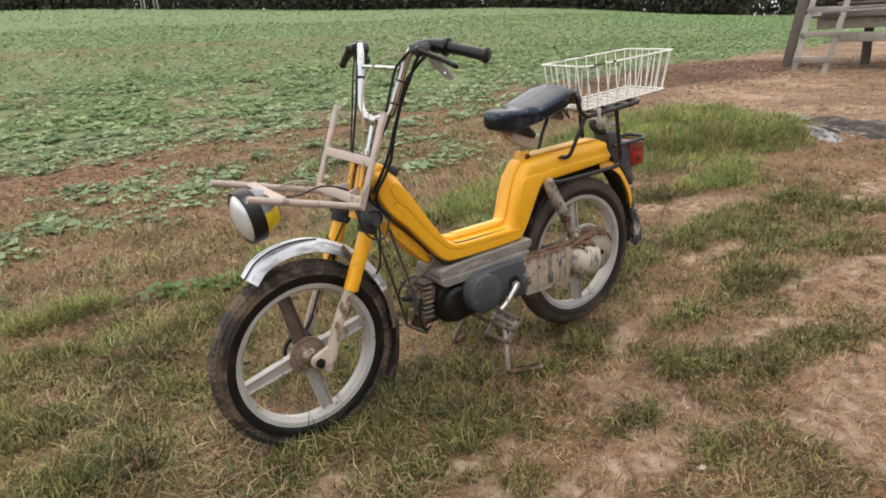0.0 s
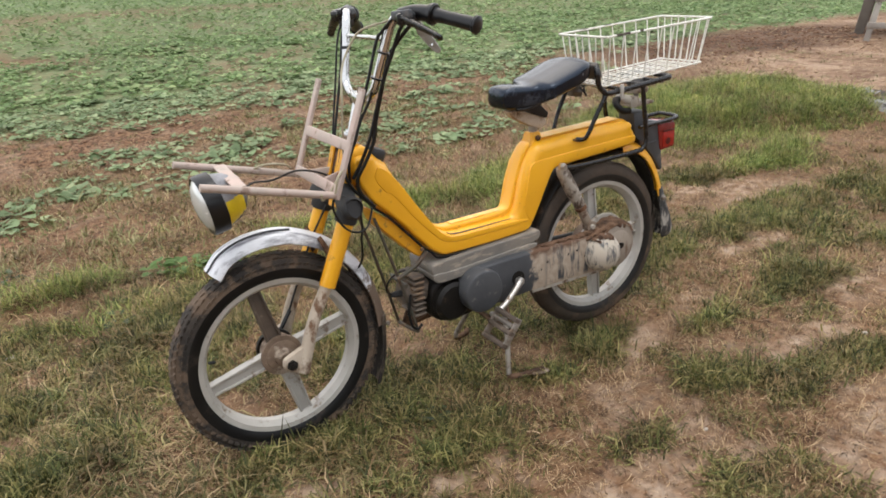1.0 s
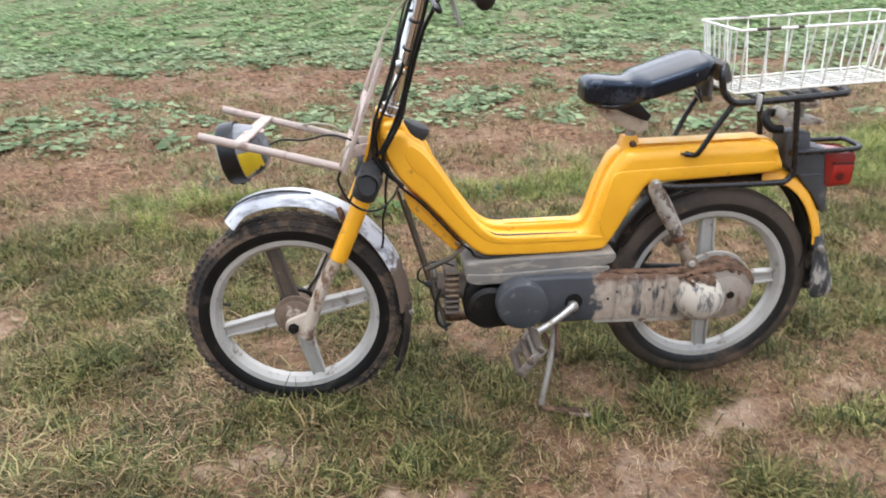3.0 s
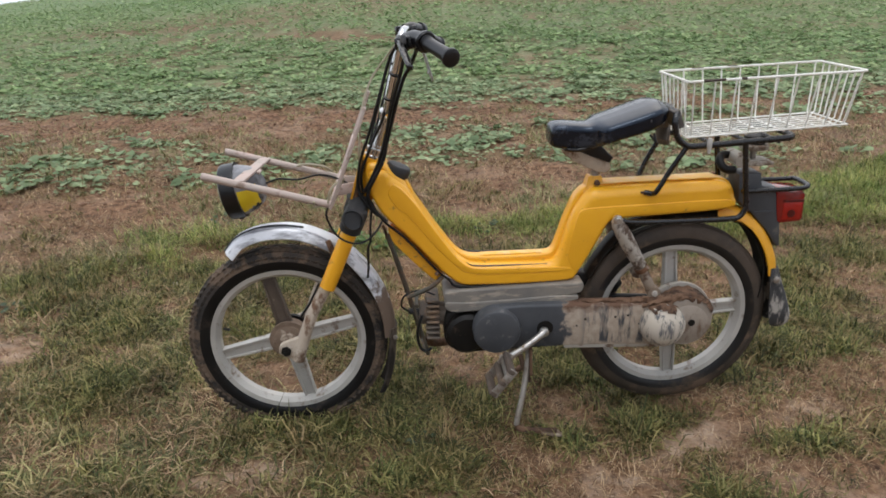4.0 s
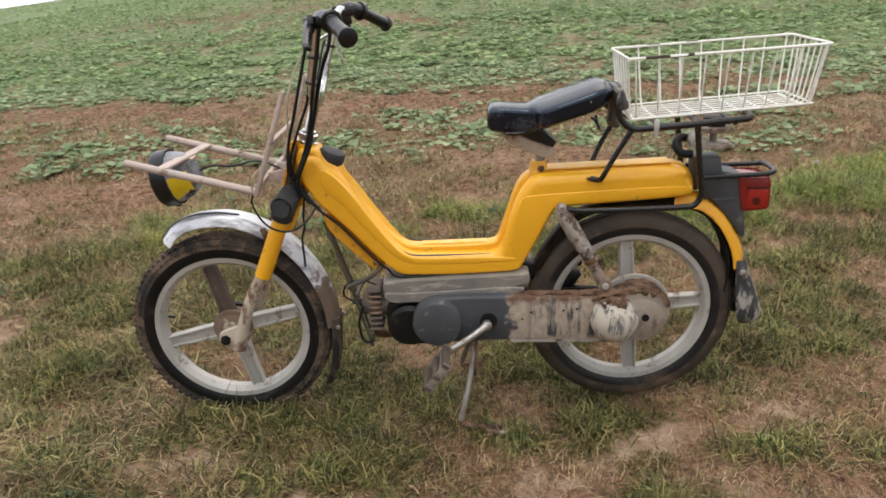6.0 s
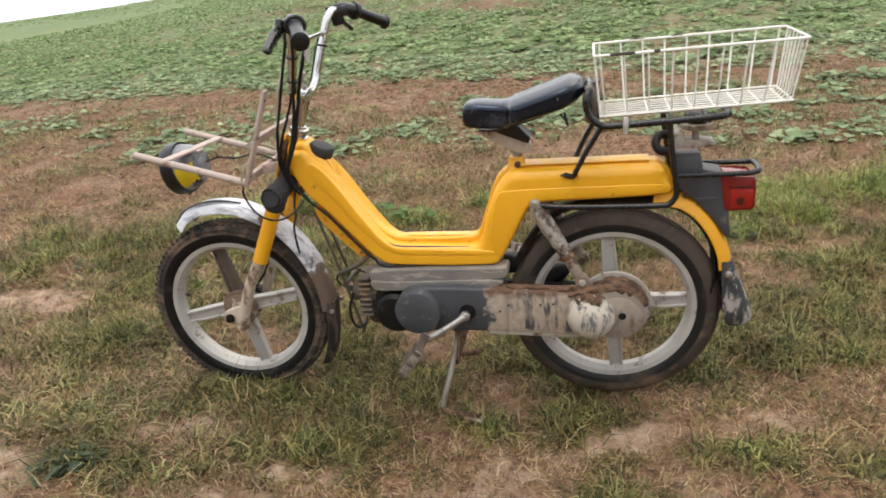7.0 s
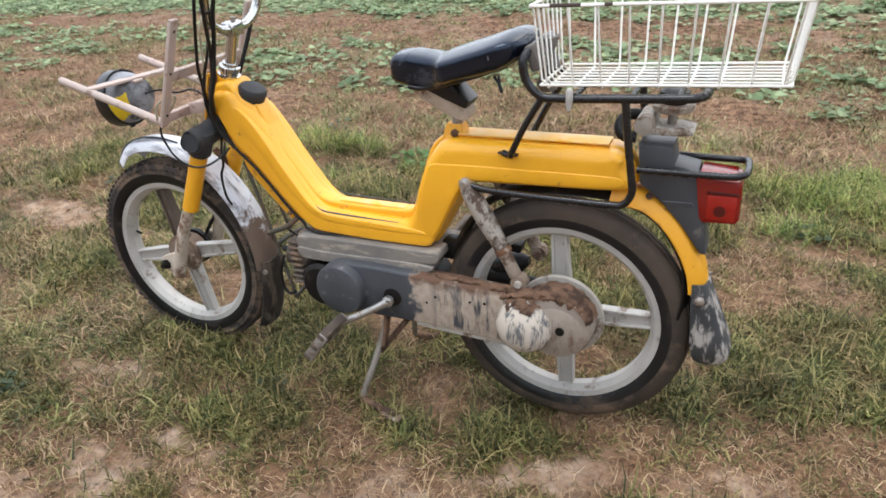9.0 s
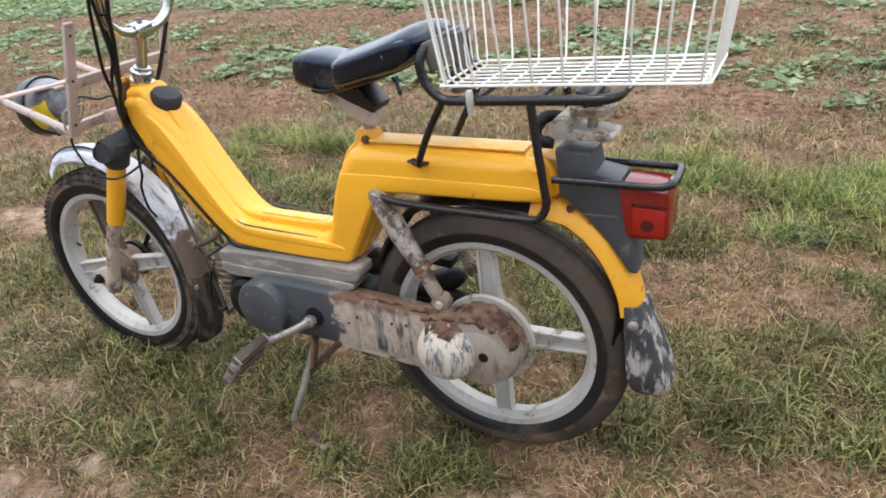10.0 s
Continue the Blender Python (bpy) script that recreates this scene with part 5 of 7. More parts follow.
# ---- pedals ----
for s, (ex, ez) in ((1, (0.508, 0.231)), (-1, (0.270, 0.345))):
    pc = assembly("pedal_crank")
    y = 0.114 * s
    part("crank_arm", tube([(0.391, y, 0.296), (0.391 + 0.18 * (ex - 0.391), y + 0.010 * s, 0.296 + 0.18 * (ez - 0.296)), (0.391 + 0.6 * (ex - 0.391), y + 0.026 * s, 0.296 + 0.6 * (ez - 0.296)), (ex, y + 0.030 * s, ez)], [0.0125, 0.0095, 0.0085, 0.0105], 12, 5), tarnished, pc, "tarnished chrome crank arm")
    part("crank_boss", lathe([(-0.03, 0), (-0.03, 0.008), (-0.006, 0.008), (-0.006, 0.013), (0.006, 0.0135), (0.008, 0.011), (0.008, 0)], (0.393, y, 0.2955), (0, s, 0), 18), tarnished, pc)
    part("crank_bolt", lathe([(0, 0), (0, 0.0075), (0.004, 0.007), (0.005, 0)], (0.393, y + 0.007 * s, 0.2955), (0, s, 0), 8), black_dark, pc)
    # a free-turning block: two end plates, three tread bars
    along = Vector((0.6, 0, -0.8)) if s > 0 else Vector((0.97, 0, 0.22))
    face = Vector((0.8, 0, 0.6)) if s > 0 else Vector((-0.22, 0, 0.97))
    top = Vector((ex + 0.004, 0.018 * s, ez + 0.002))
    part("pedal_spindle", tube([top + Vector((0, y - 0.002 * s, 0)), top + Vector((0, y + 0.118 * s, 0))], 0.0075, 10, 0), steel, pc)
    for yy in (0.018, 0.112):
        part("pedal_end", bar(top - along * 0.028 + Vector((0, y + yy * s, 0)), top + along * 0.066 + Vector((0, y + yy * s, 0)), 0.005, 0.024, 0.002, face), steel, pc, "worn metal end plate")
    for d in (-0.020, 0.020, 0.060):
        part("pedal_bar", bar(top + along * d + face * 0.003 + Vector((0, y + 0.014 * s, 0)), top + along * d + face * 0.003 + Vector((0, y + 0.116 * s, 0)), 0.015, 0.022, 0.005, face), spoke_mud, pc, "muddy scratched metal tread bar")

# ---- centre stand ----
stand = assembly("centre_stand")
part("pivot", tube([(0.430, -0.075, 0.235), (0.430, 0.075, 0.235)], 0.011, 12, 0), mud_mat, stand)
for s in (1, -1):
    part("leg", tube([(0.425, 0.062 * s, 0.232), (0.430, 0.080 * s, 0.19), (0.447, 0.115 * s, 0.11), (0.468, 0.146 * s, 0.035), (0.469, 0.150 * s, 0.018)], [0.009, 0.0082, 0.0082, 0.0082, 0.0085], 12, 5), stand_steel, stand, "bare scratched steel stand leg")
    part("foot_bar", tube([(0.470, 0.149 * s, 0.022), (0.462, 0.155 * s, 0.012), (0.42, 0.166 * s, 0.009), (0.360 if s > 0 else 0.405, 0.179 * s, 0.013)], [0.0085, 0.009, 0.009, 0.010], 10, 4), mud_mat, stand, "dirty bent foot of the stand")
    part("gusset", bar((0.422, 0.070 * s, 0.235), (0.424, 0.098 * s, 0.150), 0.022, 0.008, 0.002, (1, 0, 0)), mud_mat, stand)
    if s < 0:
        continue
    part("foot", rbox((0.058, 0.030, 0.009), pose(0.374, 0.178 * s, 0.008, 6 * s, 0, -12 * s), 0.003), hub_mat, stand, "bent dirty foot plate")
part("cross_tube", tube([(0.432, -0.105, 0.140), (0.432, 0.105, 0.140)], 0.008, 10, 0), mud_mat, stand)

# ---- wire basket clipped on the carrier ----
basket = thing("wire_basket", "white plastic-coated wire basket strapped on the rear carrier", "basket", (-0.17, 0, 0.815))
BX0, BX1, BZ0 = 0.036, -0.386, 0.818  # bottom: front, rear, height at the front
BH = 0.148


def basket_at(u, v, h):
    """u: 0 front to 1 rear, v: -1 right to 1 left, h: 0 bottom to 1 top."""
    grow = 0.022 * h
    x = (BX0 + grow * 0.7) + u * (BX1 - grow * 1.4 - BX0 - grow * 0.0) - 0.0
    y = v * (0.084 + grow)
    z = BZ0 + u * 0.022 + h * (BH - 0.006 * u)
    return Vector((x, y, z)) - basket.location


def basket_wire(pts, r=0.0021, steps=0, m=None, label="", nm="wire"):
    return part(nm, tube(pts, r, 6, steps), m or basket_white, basket, label)


ring = [basket_at(0, 1, 1), basket_at(0.01, 1, 1)] + [basket_at(u, 1, 1) for u in (0.2, 0.4, 0.6, 0.8, 0.99)] + [basket_at(1, 0.97, 1), basket_at(1, -0.97, 1)] + [basket_at(u, -1, 1) for u in (0.99, 0.5, 0.01)] + [basket_at(0, -0.97, 1), basket_at(0, 0.97, 1), basket_at(0.005, 1, 1)]
basket_wire(ring, 0.0032, 0, nm="top_rim")
for u0, u1, side in ((0.08, 0.20, 1), (0.20, 0.27, -1), (0.42, 0.48, -1), (0.29, 0.32, 1)):
    basket_wire([basket_at(u0, side * 1.005, 1.004), basket_at(u1, side * 1.005, 1.004)], 0.0034, 0, wire_black, "bare wire where the coating is gone", "bare_wire")
for k in range(9):
    u = 0.03 + 0.94 * k / 8
    basket_wire([basket_at(u, 1, 1), basket_at(u, 1, 0.08), basket_at(u, 0.93, -0.012), basket_at(u, 0, -0.012), basket_at(u, -0.93, -0.012), basket_at(u, -1, 0.08), basket_at(u, -1, 1)], 0.0021)
for k in range(7):
    v = -0.84 + 1.68 * k / 6
    basket_wire([basket_at(0, v, 1), basket_at(0.0, v, 0.08), basket_at(0.02, v, 0), basket_at(0.98, v, 0), basket_at(1, v, 0.08), basket_at(1, v, 1)], 0.0021)
for v in (-1, 1):
    basket_wire([basket_at(0, v, 0.03), basket_at(1, v, 0.03)], 0.0025, 0, nm="bottom_rim")
for u in (0, 1):
    basket_wire([basket_at(u, -1, 0.03), basket_at(u, 1, 0.03)], 0.0025, 0, nm="bottom_rim")
part("clip", lathe([(-0.03, 0), (-0.03, 0.004), (-0.012, 0.0065), (0.006, 0.0065), (0.010, 0.004), (0.010, 0)], Vector((-0.022, CY + 0.010, 0.812)) - basket.location, "z", 12), alloy, basket, "grey metal clip")

# ================= the land =================
SKY_AZ = np.radians([-180, -165, -151, -143, -137, -131, -125, -118, -110, -100, -92, -87, -80, -72, -65, -59, -52, -45, -30, 0, 60, 120, 180])
SKY_EL = np.radians([-2.6, -2.7, -2.55, -2.05, -1.3, -0.8, -0.5, -0.2, 0.45, 1.12, 1.42, 1.40, 0.6, -0.5, -1.05, -1.65, -1.95, -2.2, -2.3, -1.5, -1.2, -1.6, -2.6])
CREST = 62.0


def land(x, y):
    """The height of the ground: level at the moped, then the field's long swell up to its crest, and down behind it."""
    x, y = np.asarray(x, float), np.asarray(y, float)
    dx, dy = x - 0.9, y - 1.75
    r = np.hypot(dx, dy)
    el = np.interp(np.arctan2(dy, dx), SKY_AZ, SKY_EL)
    top = 1.2 + CREST * np.tan(el)
    near = top * np.clip((r - 5.5) / (CREST - 5.5), 0, 1) ** 1.15
    beyond = np.clip(r - CREST, 0, None)
    return near + beyond * (np.minimum(np.tan(el), 0.0) - 0.012) - 0.00002 * beyond**1.5


def spot(x, y, cx, cy, rx, ry, turn=0.0):
    """1 in the middle of an oval, 0 outside."""
    c, s = math.cos(radians(turn)), math.sin(radians(turn))
    u, v = ((x - cx) * c + (y - cy) * s) / rx, (-(x - cx) * s + (y - cy) * c) / ry
    return np.clip(1 - (u * u + v * v), 0, 1) ** 0.7


# places on the verge: (x, y, half length, half width, turn)
WORN = [(-1.06, -0.08, 0.26, 0.09, 0), (-0.48, 0.52, 0.30, 0.09, -8), (-1.28, 0.46, 0.34, 0.11, -8), (-1.58, -0.62, 0.48, 0.20, -18), (-0.98, 0.38, 0.16, 0.09, 0), (-0.06, 0.22, 0.20, 0.07, 25), (0.16, 0.34, 0.22, 0.06, 28),
        (1.21, 0.28, 0.20, 0.08, 5), (1.66, 0.52, 0.26, 0.17, 10), (0.66, 0.73, 0.26, 0.09, 5), (0.95, 0.57, 0.18, 0.08, -10), (1.57, -0.97, 0.38, 0.085, 40), (1.34, -1.09, 0.09, 0.05, 40), (1.19, -1.33, 0.11, 0.06, 40), (2.35, -0.50, 0.36, 0.13, 5), (-2.61, -0.08, 0.50, 0.12, 5),
        (-0.38, 0.12, 0.14, 0.05, 20), (0.82, 0.40, 0.14, 0.06, 10), (-2.0, 0.55, 0.6, 0.16, 3), (1.06, 0.86, 0.30, 0.10, 0), (2.35, -1.75, 0.35, 0.10, 5)]
TUFTS = [(0.15, 0.18, 0.09, 0.07, 0), (0.33, 0.20, 0.10, 0.06, 20), (-0.31, 0.27, 0.17, 0.08, -10), (-0.04, 0.52, 0.18, 0.08, -15), (-0.80, 0.26, 0.34, 0.07, -5), (-0.36, 0.68, 0.36, 0.07, -5), (-1.30, -0.33, 0.48, 0.09, 5),
         (0.80, 0.09, 0.15, 0.06, 10), (0.74, 0.30, 0.17, 0.08, 15), (1.12, 0.08, 0.22, 0.07, 5), (1.71, -0.24, 0.28, 0.14, 10), (-0.60, -0.32, 0.34, 0.17, 12), (0.37, 0.60, 0.11, 0.06, 0), (0.80, 0.57, 0.09, 0.06, 0), (0.32, 0.80, 0.12, 0.06, 30),
         (1.30, 0.42, 0.10, 0.06, 0), (1.47, 0.44, 0.11, 0.08, 0), (-0.15, -0.12, 0.25, 0.09, 5), (-0.75, -0.58, 0.36, 0.14, 10)]
TUSSOCKS = [(-1.20, -1.74, 0.60, 0.17, 3), (-0.60, -1.52, 0.45, 0.13, -5), (-0.05, -1.66, 0.45, 0.15, 5), (0.40, -1.62, 0.26, 0.12, 0), (0.94, -1.42, 0.24, 0.10, 0), (1.56, -1.58, 0.26, 0.10, 5), (1.95, -1.68, 0.24, 0.09, 5),
            (-1.95, -1.62, 0.60, 0.20, 5), (-2.70, -2.05, 0.85, 0.42, -15), (-3.18, -1.22, 0.50, 0.17, -20), (-3.45, -2.15, 0.75, 0.42, -25), (1.40, -1.10, 0.16, 0.08, 0), (-2.3, -0.85, 0.55, 0.12, 8), (-0.56, -1.20, 0.16, 0.09, 0), (1.95, -1.30, 0.16, 0.07, 10)]


# among them, raw red earth
RED = [(1.57, -0.97, 0.46, 0.16, 40), (1.19, -1.33, 0.16, 0.10, 40), (2.35, -1.75, 0.4, 0.15, 5)]


def patches(x, y, rows, ragged=0.06):
    """The strongest of several ovals with ragged rims."""
    u, v = x + ragged * 2 * (fbm(x, y, 0.17, 101) - 0.5), y + ragged * 2 * (fbm(x, y, 0.13, 107) - 0.5)
    return np.clip(1.5 * np.maximum.reduce([spot(u, v, *row) for row in rows]), 0, 1)


def streaked(x, y):
    """Thin places in the crop, where the red soil shows."""
    wob = 1.4 * (fbm(x, y, 2.2, 99) - 0.5)
    return np.clip(1.2 * spot(x, y + wob, 2.0, -11.3, 2.4, 0.75, -42) + 0.9 * spot(x, y + wob, 6.4, -15.3, 4.5, 0.55, 4) + 0.5 * spot(x, y + wob, 4.5, -17.3, 6.0, 0.7, 3) + 0.8 * spot(x, y + wob, -3.0, -19.0, 14.0, 0.8, 2), 0, 1)


def cover(x, y):
    """What grows where: lush grass, short worn grass, dry straw, crop; each 0 to 1."""
    x, y = np.asarray(x, float), np.asarray(y, float)
    edge = 0.35 * (fbm(x, y, 1.3, 3) - 0.5) * 2
    verge = smooth(-1.75, -1.25, y + edge * 0.6)
    lush = np.clip(patches(x, y, TUSSOCKS, 0.10) * (0.35 + 1.1 * smooth(0.34, 0.62, fbm(x, y, 0.28, 11, 4))), 0, 1)
    lush = np.maximum(lush, np.clip(1.3 * spot(x, y, -2.9, -1.75, 1.55, 0.72, -10), 0, 1) * (0.35 + 0.5 * smooth(0.40, 0.60, fbm(x, y, 0.4, 13, 4))))
    tuft = patches(x, y, TUFTS)
    bare = patches(x, y, WORN) * (0.35 + 0.75 * smooth(0.34, 0.52, fbm(x, y, 0.11, 21, 4)))
    thin = smooth(0.30, 0.75, y + 0.25 * edge)
    bare = np.maximum(bare, (0.30 + 0.55 * thin) * smooth(0.54 - 0.05 * thin, 0.66 - 0.06 * thin, fbm(x, y, 0.24, 23, 4)))
    bare = np.clip(bare * (1 - 0.9 * tuft), 0, 1)
    clumps = smooth(0.40, 0.57, fbm(x, y, 0.22, 31, 4))
    fine = smooth(0.35, 0.60, fbm(x, y, 0.09, 41, 3))
    dry = smooth(0.46, 0.62, fbm(x, y, 0.55, 45, 3))
    turf = np.clip((0.10 + 0.62 * clumps + 0.28 * fine) * (1 - 0.40 * dry) * (1 - 0.48 * thin), 0, 1)
    turf = np.maximum(turf, tuft * (0.65 + 0.35 * fine))
    short = verge * np.clip(turf - 0.85 * bare, 0, 1) * smooth(-3.9, -3.2, x + 0.9 * (y + 1))
    clumps = np.clip(turf, 0, 1)
    weeds = smooth(-4.3, -2.2, y) * (1 - verge)
    patchy = smooth(0.47, 0.62, fbm(x, y, 0.45, 51, 4))
    straw = np.clip(verge * (0.40 + 0.75 * (1 - clumps)) * (1 - 0.35 * bare) + weeds * (0.45 + 0.45 * patchy), 0, 1)
    short = np.clip(short + weeds * 0.42 * patchy, 0, 1)
    straw = np.clip(straw + 0.45 * np.clip(1.5 * spot(x, y, -1.9, -0.35, 1.6, 0.75, 5), 0, 1) * smooth(0.38, 0.58, fbm(x, y, 0.3, 47, 4)), 0, 1)
    field = smooth(-2.5, -3.0, y + edge)
    field = field * (1 - smooth(-1.9, -2.7, x) * smooth(-4.6, -4.0, y))
    furrow = spot(x, y, 3.0, -4.75, 6.5, 0.62, 2)
    yard = smooth(-3.9, -4.7, x + 0.55 * edge) * smooth(-5.9, -5.0, y - 0.15 * (x + 5) + edge)
    dense = smooth(-5.0, -5.6, y + 0.4 * edge - 0.02 * x)
    crop = field * np.clip(0.80 * smooth(0.42, 0.60, 0.5 * fbm(x, y, 0.8, 61) + 0.5 * fbm(x, y, 0.3, 63)) * (1 - furrow) + dense * np.clip(0.40 + 0.7 * smooth(0.34, 0.58, fbm(x, y, 0.9, 71, 4)), 0, 1), 0, 1) * (1 - yard)
    crop = crop * (1 - 0.9 * streaked(x, y))
    off = np.maximum(smooth(3.2, 5.0, y), smooth(4.0, 6.5, x) * smooth(-2.6, -1.6, y))
    bare, short, straw = bare * (1 - off), short + (0.40 - short) * off, straw + (0.5 - straw) * off
    return lush * (1 - yard), short * (1 - yard), straw * (1 - 0.45 * yard), crop, bare, yard


def grid_axis(lo, hi, fine, far):
    steps, p, d = [], 0.0, fine
    while p < far:
        d *= 1.17
        p += d
        steps.append(p)
    return np.concatenate([lo - np.array(steps[::-1]), np.arange(lo, hi + fine / 2, fine), hi + np.array(steps)])


gx, gy = grid_axis(-7.5, 5.0, 0.045, 2500), grid_axis(-6.0, 4.2, 0.045, 2500)
X, Y = np.meshgrid(gx, gy)
lush, short, straw, crop, bare, yard = cover(X, Y)
inner = np.maximum(smooth(9, 4, np.hypot(X, Y + 1)), 0.9 * spot(X, Y, -7.9, -4.6, 4.0, 2.2))
rough = (fbm(X, Y, 0.22, 5, 4) - 0.5) * 0.030 + (fbm(X, Y, 0.07, 6, 3) - 0.5) * 0.014
tilled = np.clip(1.6 * spot(X, Y, -7.9, -4.95, 3.4, 1.15, 0), 0, 1) * (0.7 + 0.3 * smooth(0.40, 0.55, fbm(X, Y, 0.5, 91, 3)))
clods = np.maximum(smooth(-2.2, -3.2, Y), tilled * 2.2) * (fbm(X, Y, 0.16, 8, 3) - 0.5) * 0.055
calm = 1 - 0.75 * spot(X, Y, 0.0, 0, 0.5, 0.3) - 0.75 * spot(X, Y, 1.1, 0, 0.5, 0.3)
Z = land(X, Y) + inner * (rough * calm + clods + 0.02 * (fbm(X, Y, 1.1, 9) - 0.5) * calm + 0.035 * lush * (fbm(X, Y, 0.5, 10)) + 0.13 * spot(X, Y, -3.35, -1.95, 1.2, 0.85, -25)) - 0.012 * inner


def ground_z(x, y):
    """The height of the finished ground sheet."""
    i = np.clip(np.searchsorted(gx, x) - 1, 0, len(gx) - 2)
    j = np.clip(np.searchsorted(gy, y) - 1, 0, len(gy) - 2)
    fx, fy = (x - gx[i]) / (gx[i + 1] - gx[i]), (y - gy[j]) / (gy[j + 1] - gy[j])
    return (Z[j, i] * (1 - fx) + Z[j, i + 1] * fx) * (1 - fy) + (Z[j + 1, i] * (1 - fx) + Z[j + 1, i + 1] * fx) * fy


def mesh_from(name, verts, faces):
    me = bpy.data.meshes.new(name)
    me.vertices.add(len(verts))
    me.vertices.foreach_set("co", np.asarray(verts, np.float32).ravel())
    faces = np.asarray(faces, np.int32)
    me.loops.add(faces.size)
    me.loops.foreach_set("vertex_index", faces.ravel())
    me.polygons.add(len(faces))
    me.polygons.foreach_set("loop_start", np.arange(0, faces.size, faces.shape[1], dtype=np.int32))
    me.update(calc_edges=True)
    return me


def shade_smooth(me):
    me.polygons.foreach_set("use_smooth", np.ones(len(me.polygons), bool))


def attribute(me, name, values):
    a = me.attributes.new(name, "FLOAT", "POINT")
    a.data.foreach_set("value", np.asarray(values, np.float32).ravel())


nx, ny = len(gx), len(gy)
idx = np.arange(nx * ny).reshape(ny, nx)
quads = np.stack([idx[:-1, :-1], idx[:-1, 1:], idx[1:, 1:], idx[1:, :-1]], -1).reshape(-1, 4)
ground_me = mesh_from("ground", np.stack([X, Y, Z], -1).reshape(-1, 3), quads)
shade_smooth(ground_me)
streaks = 0.8 * streaked(X, Y)
far_green = smooth(10, 26, np.hypot(X - 0.9, Y - 1.75)) * smooth(-4.5, -7, Y) * (1 - streaks)
for nm, val in (("grass", np.clip(lush + 0.7 * short, 0, 1)), ("straw", straw * (1 - 0.8 * bare * patches(X, Y, RED))), ("crop", np.maximum((0.10 + 0.65 * smooth(-5.0, -6.6, Y)) * crop, 0.92 * far_green * (1 - yard))), ("bare", bare * (1 - 0.9 * patches(X, Y, RED))), ("yard", yard), ("tilled", tilled)):
    attribute(ground_me, nm, val)


def ground_material():
    m = bpy.data.materials.new("earth_and_turf")
    m.use_nodes = True
    n, l = m.node_tree.nodes, m.node_tree.links
    b = n["Principled BSDF"]
    place = n.new("ShaderNodeTexCoord").outputs["Object"]

    def noise_tex(scale, detail=6.0, rough=0.62):
        t = n.new("ShaderNodeTexNoise")
        t.inputs["Scale"].default_value, t.inputs["Detail"].default_value, t.inputs["Roughness"].default_value = scale, detail, rough
        l.new(place, t.inputs["Vector"])
        return t.outputs["Fac"]

    def ramp(v, lo, hi):
        r = n.new("ShaderNodeMapRange")
        r.inputs["From Min"].default_value, r.inputs["From Max"].default_value = lo, hi
        l.new(v, r.inputs["Value"])
        return r.outputs["Result"]

    def attr(name):
        a = n.new("ShaderNodeAttribute")
        a.attribute_name = name
        return a.outputs["Fac"]

    def mix(fac, a, c):
        x = n.new("ShaderNodeMix")
        x.data_type = "RGBA"
        l.new(fac, x.inputs["Factor"])
        for key, val in (("A", a), ("B", c)):
            if isinstance(val, tuple):
                x.inputs[key].default_value = (*val, 1)
            else:
                l.new(val, x.inputs[key])
        return x.outputs["Result"]

    def times(a, c):
        x = n.new("ShaderNodeMath")
        x.operation, x.use_clamp = "MULTIPLY", True
        for i, v in enumerate((a, c)):
            if isinstance(v, float):
                x.inputs[i].default_value = v
            else:
                l.new(v, x.inputs[i])
        return x.outputs[0]

    soil = mix(ramp(noise_tex(3.0), 0.35, 0.65), (0.192, 0.100, 0.055), (0.262, 0.152, 0.088))
    # dark specks put the shade of gaps between tufts into the soil
    soil = mix(ramp(noise_tex(26.0), 0.42, 0.57), soil, (0.055, 0.027, 0.015))
    soil = mix(ramp(noise_tex(90.0), 0.52, 0.66), soil, (0.33, 0.20, 0.12))
    pale = mix(ramp(noise_tex(40.0), 0.35, 0.65), (0.56, 0.45, 0.345), (0.39, 0.27, 0.182))
    colour = mix(times(attr("bare"), ramp(noise_tex(20.0), 0.36, 0.60)), soil, pale)
    # thatch and turf: the darkest tones carry the shade under the blades
    thatch = mix(ramp(noise_tex(55.0), 0.35, 0.65), (0.090, 0.045, 0.022), (0.300, 0.176, 0.096))
    colour = mix(times(attr("straw"), ramp(noise_tex(14.0), 0.38, 0.64)), colour, thatch)
    green = mix(ramp(noise_tex(38.0), 0.35, 0.65), (0.020, 0.026, 0.009), (0.085, 0.085, 0.030))
    colour = mix(times(times(attr("grass"), ramp(noise_tex(18.0), 0.25, 0.6)), 0.8), colour, green)
    yard_soil = mix(ramp(noise_tex(1.6), 0.40, 0.60), (0.36, 0.25, 0.175), (0.23, 0.135, 0.085))
    yard_soil = mix(ramp(noise_tex(0.55), 0.46, 0.60), yard_soil, (0.15, 0.085, 0.052))
    yard_soil = mix(ramp(noise_tex(16.0), 0.50, 0.68), yard_soil, (0.42, 0.32, 0.21))
    yard_soil = mix(ramp(noise_tex(5.0), 0.50, 0.64), yard_soil, (0.16, 0.095, 0.062))
    colour = mix(attr("yard"), colour, yard_soil)
    colour = mix(attr("tilled"), colour, mix(ramp(noise_tex(9.0), 0.36, 0.62), (0.050, 0.028, 0.019), (0.125, 0.070, 0.043)))
    leafy = mix(ramp(noise_tex(1.1), 0.38, 0.62), (0.130, 0.208, 0.102), (0.174, 0.248, 0.120))
    leafy = mix(ramp(noise_tex(0.12), 0.40, 0.62), leafy, (0.180, 0.238, 0.112))
    leafy = mix(ramp(noise_tex(7.0), 0.55, 0.72), leafy, (0.11, 0.15, 0.075))
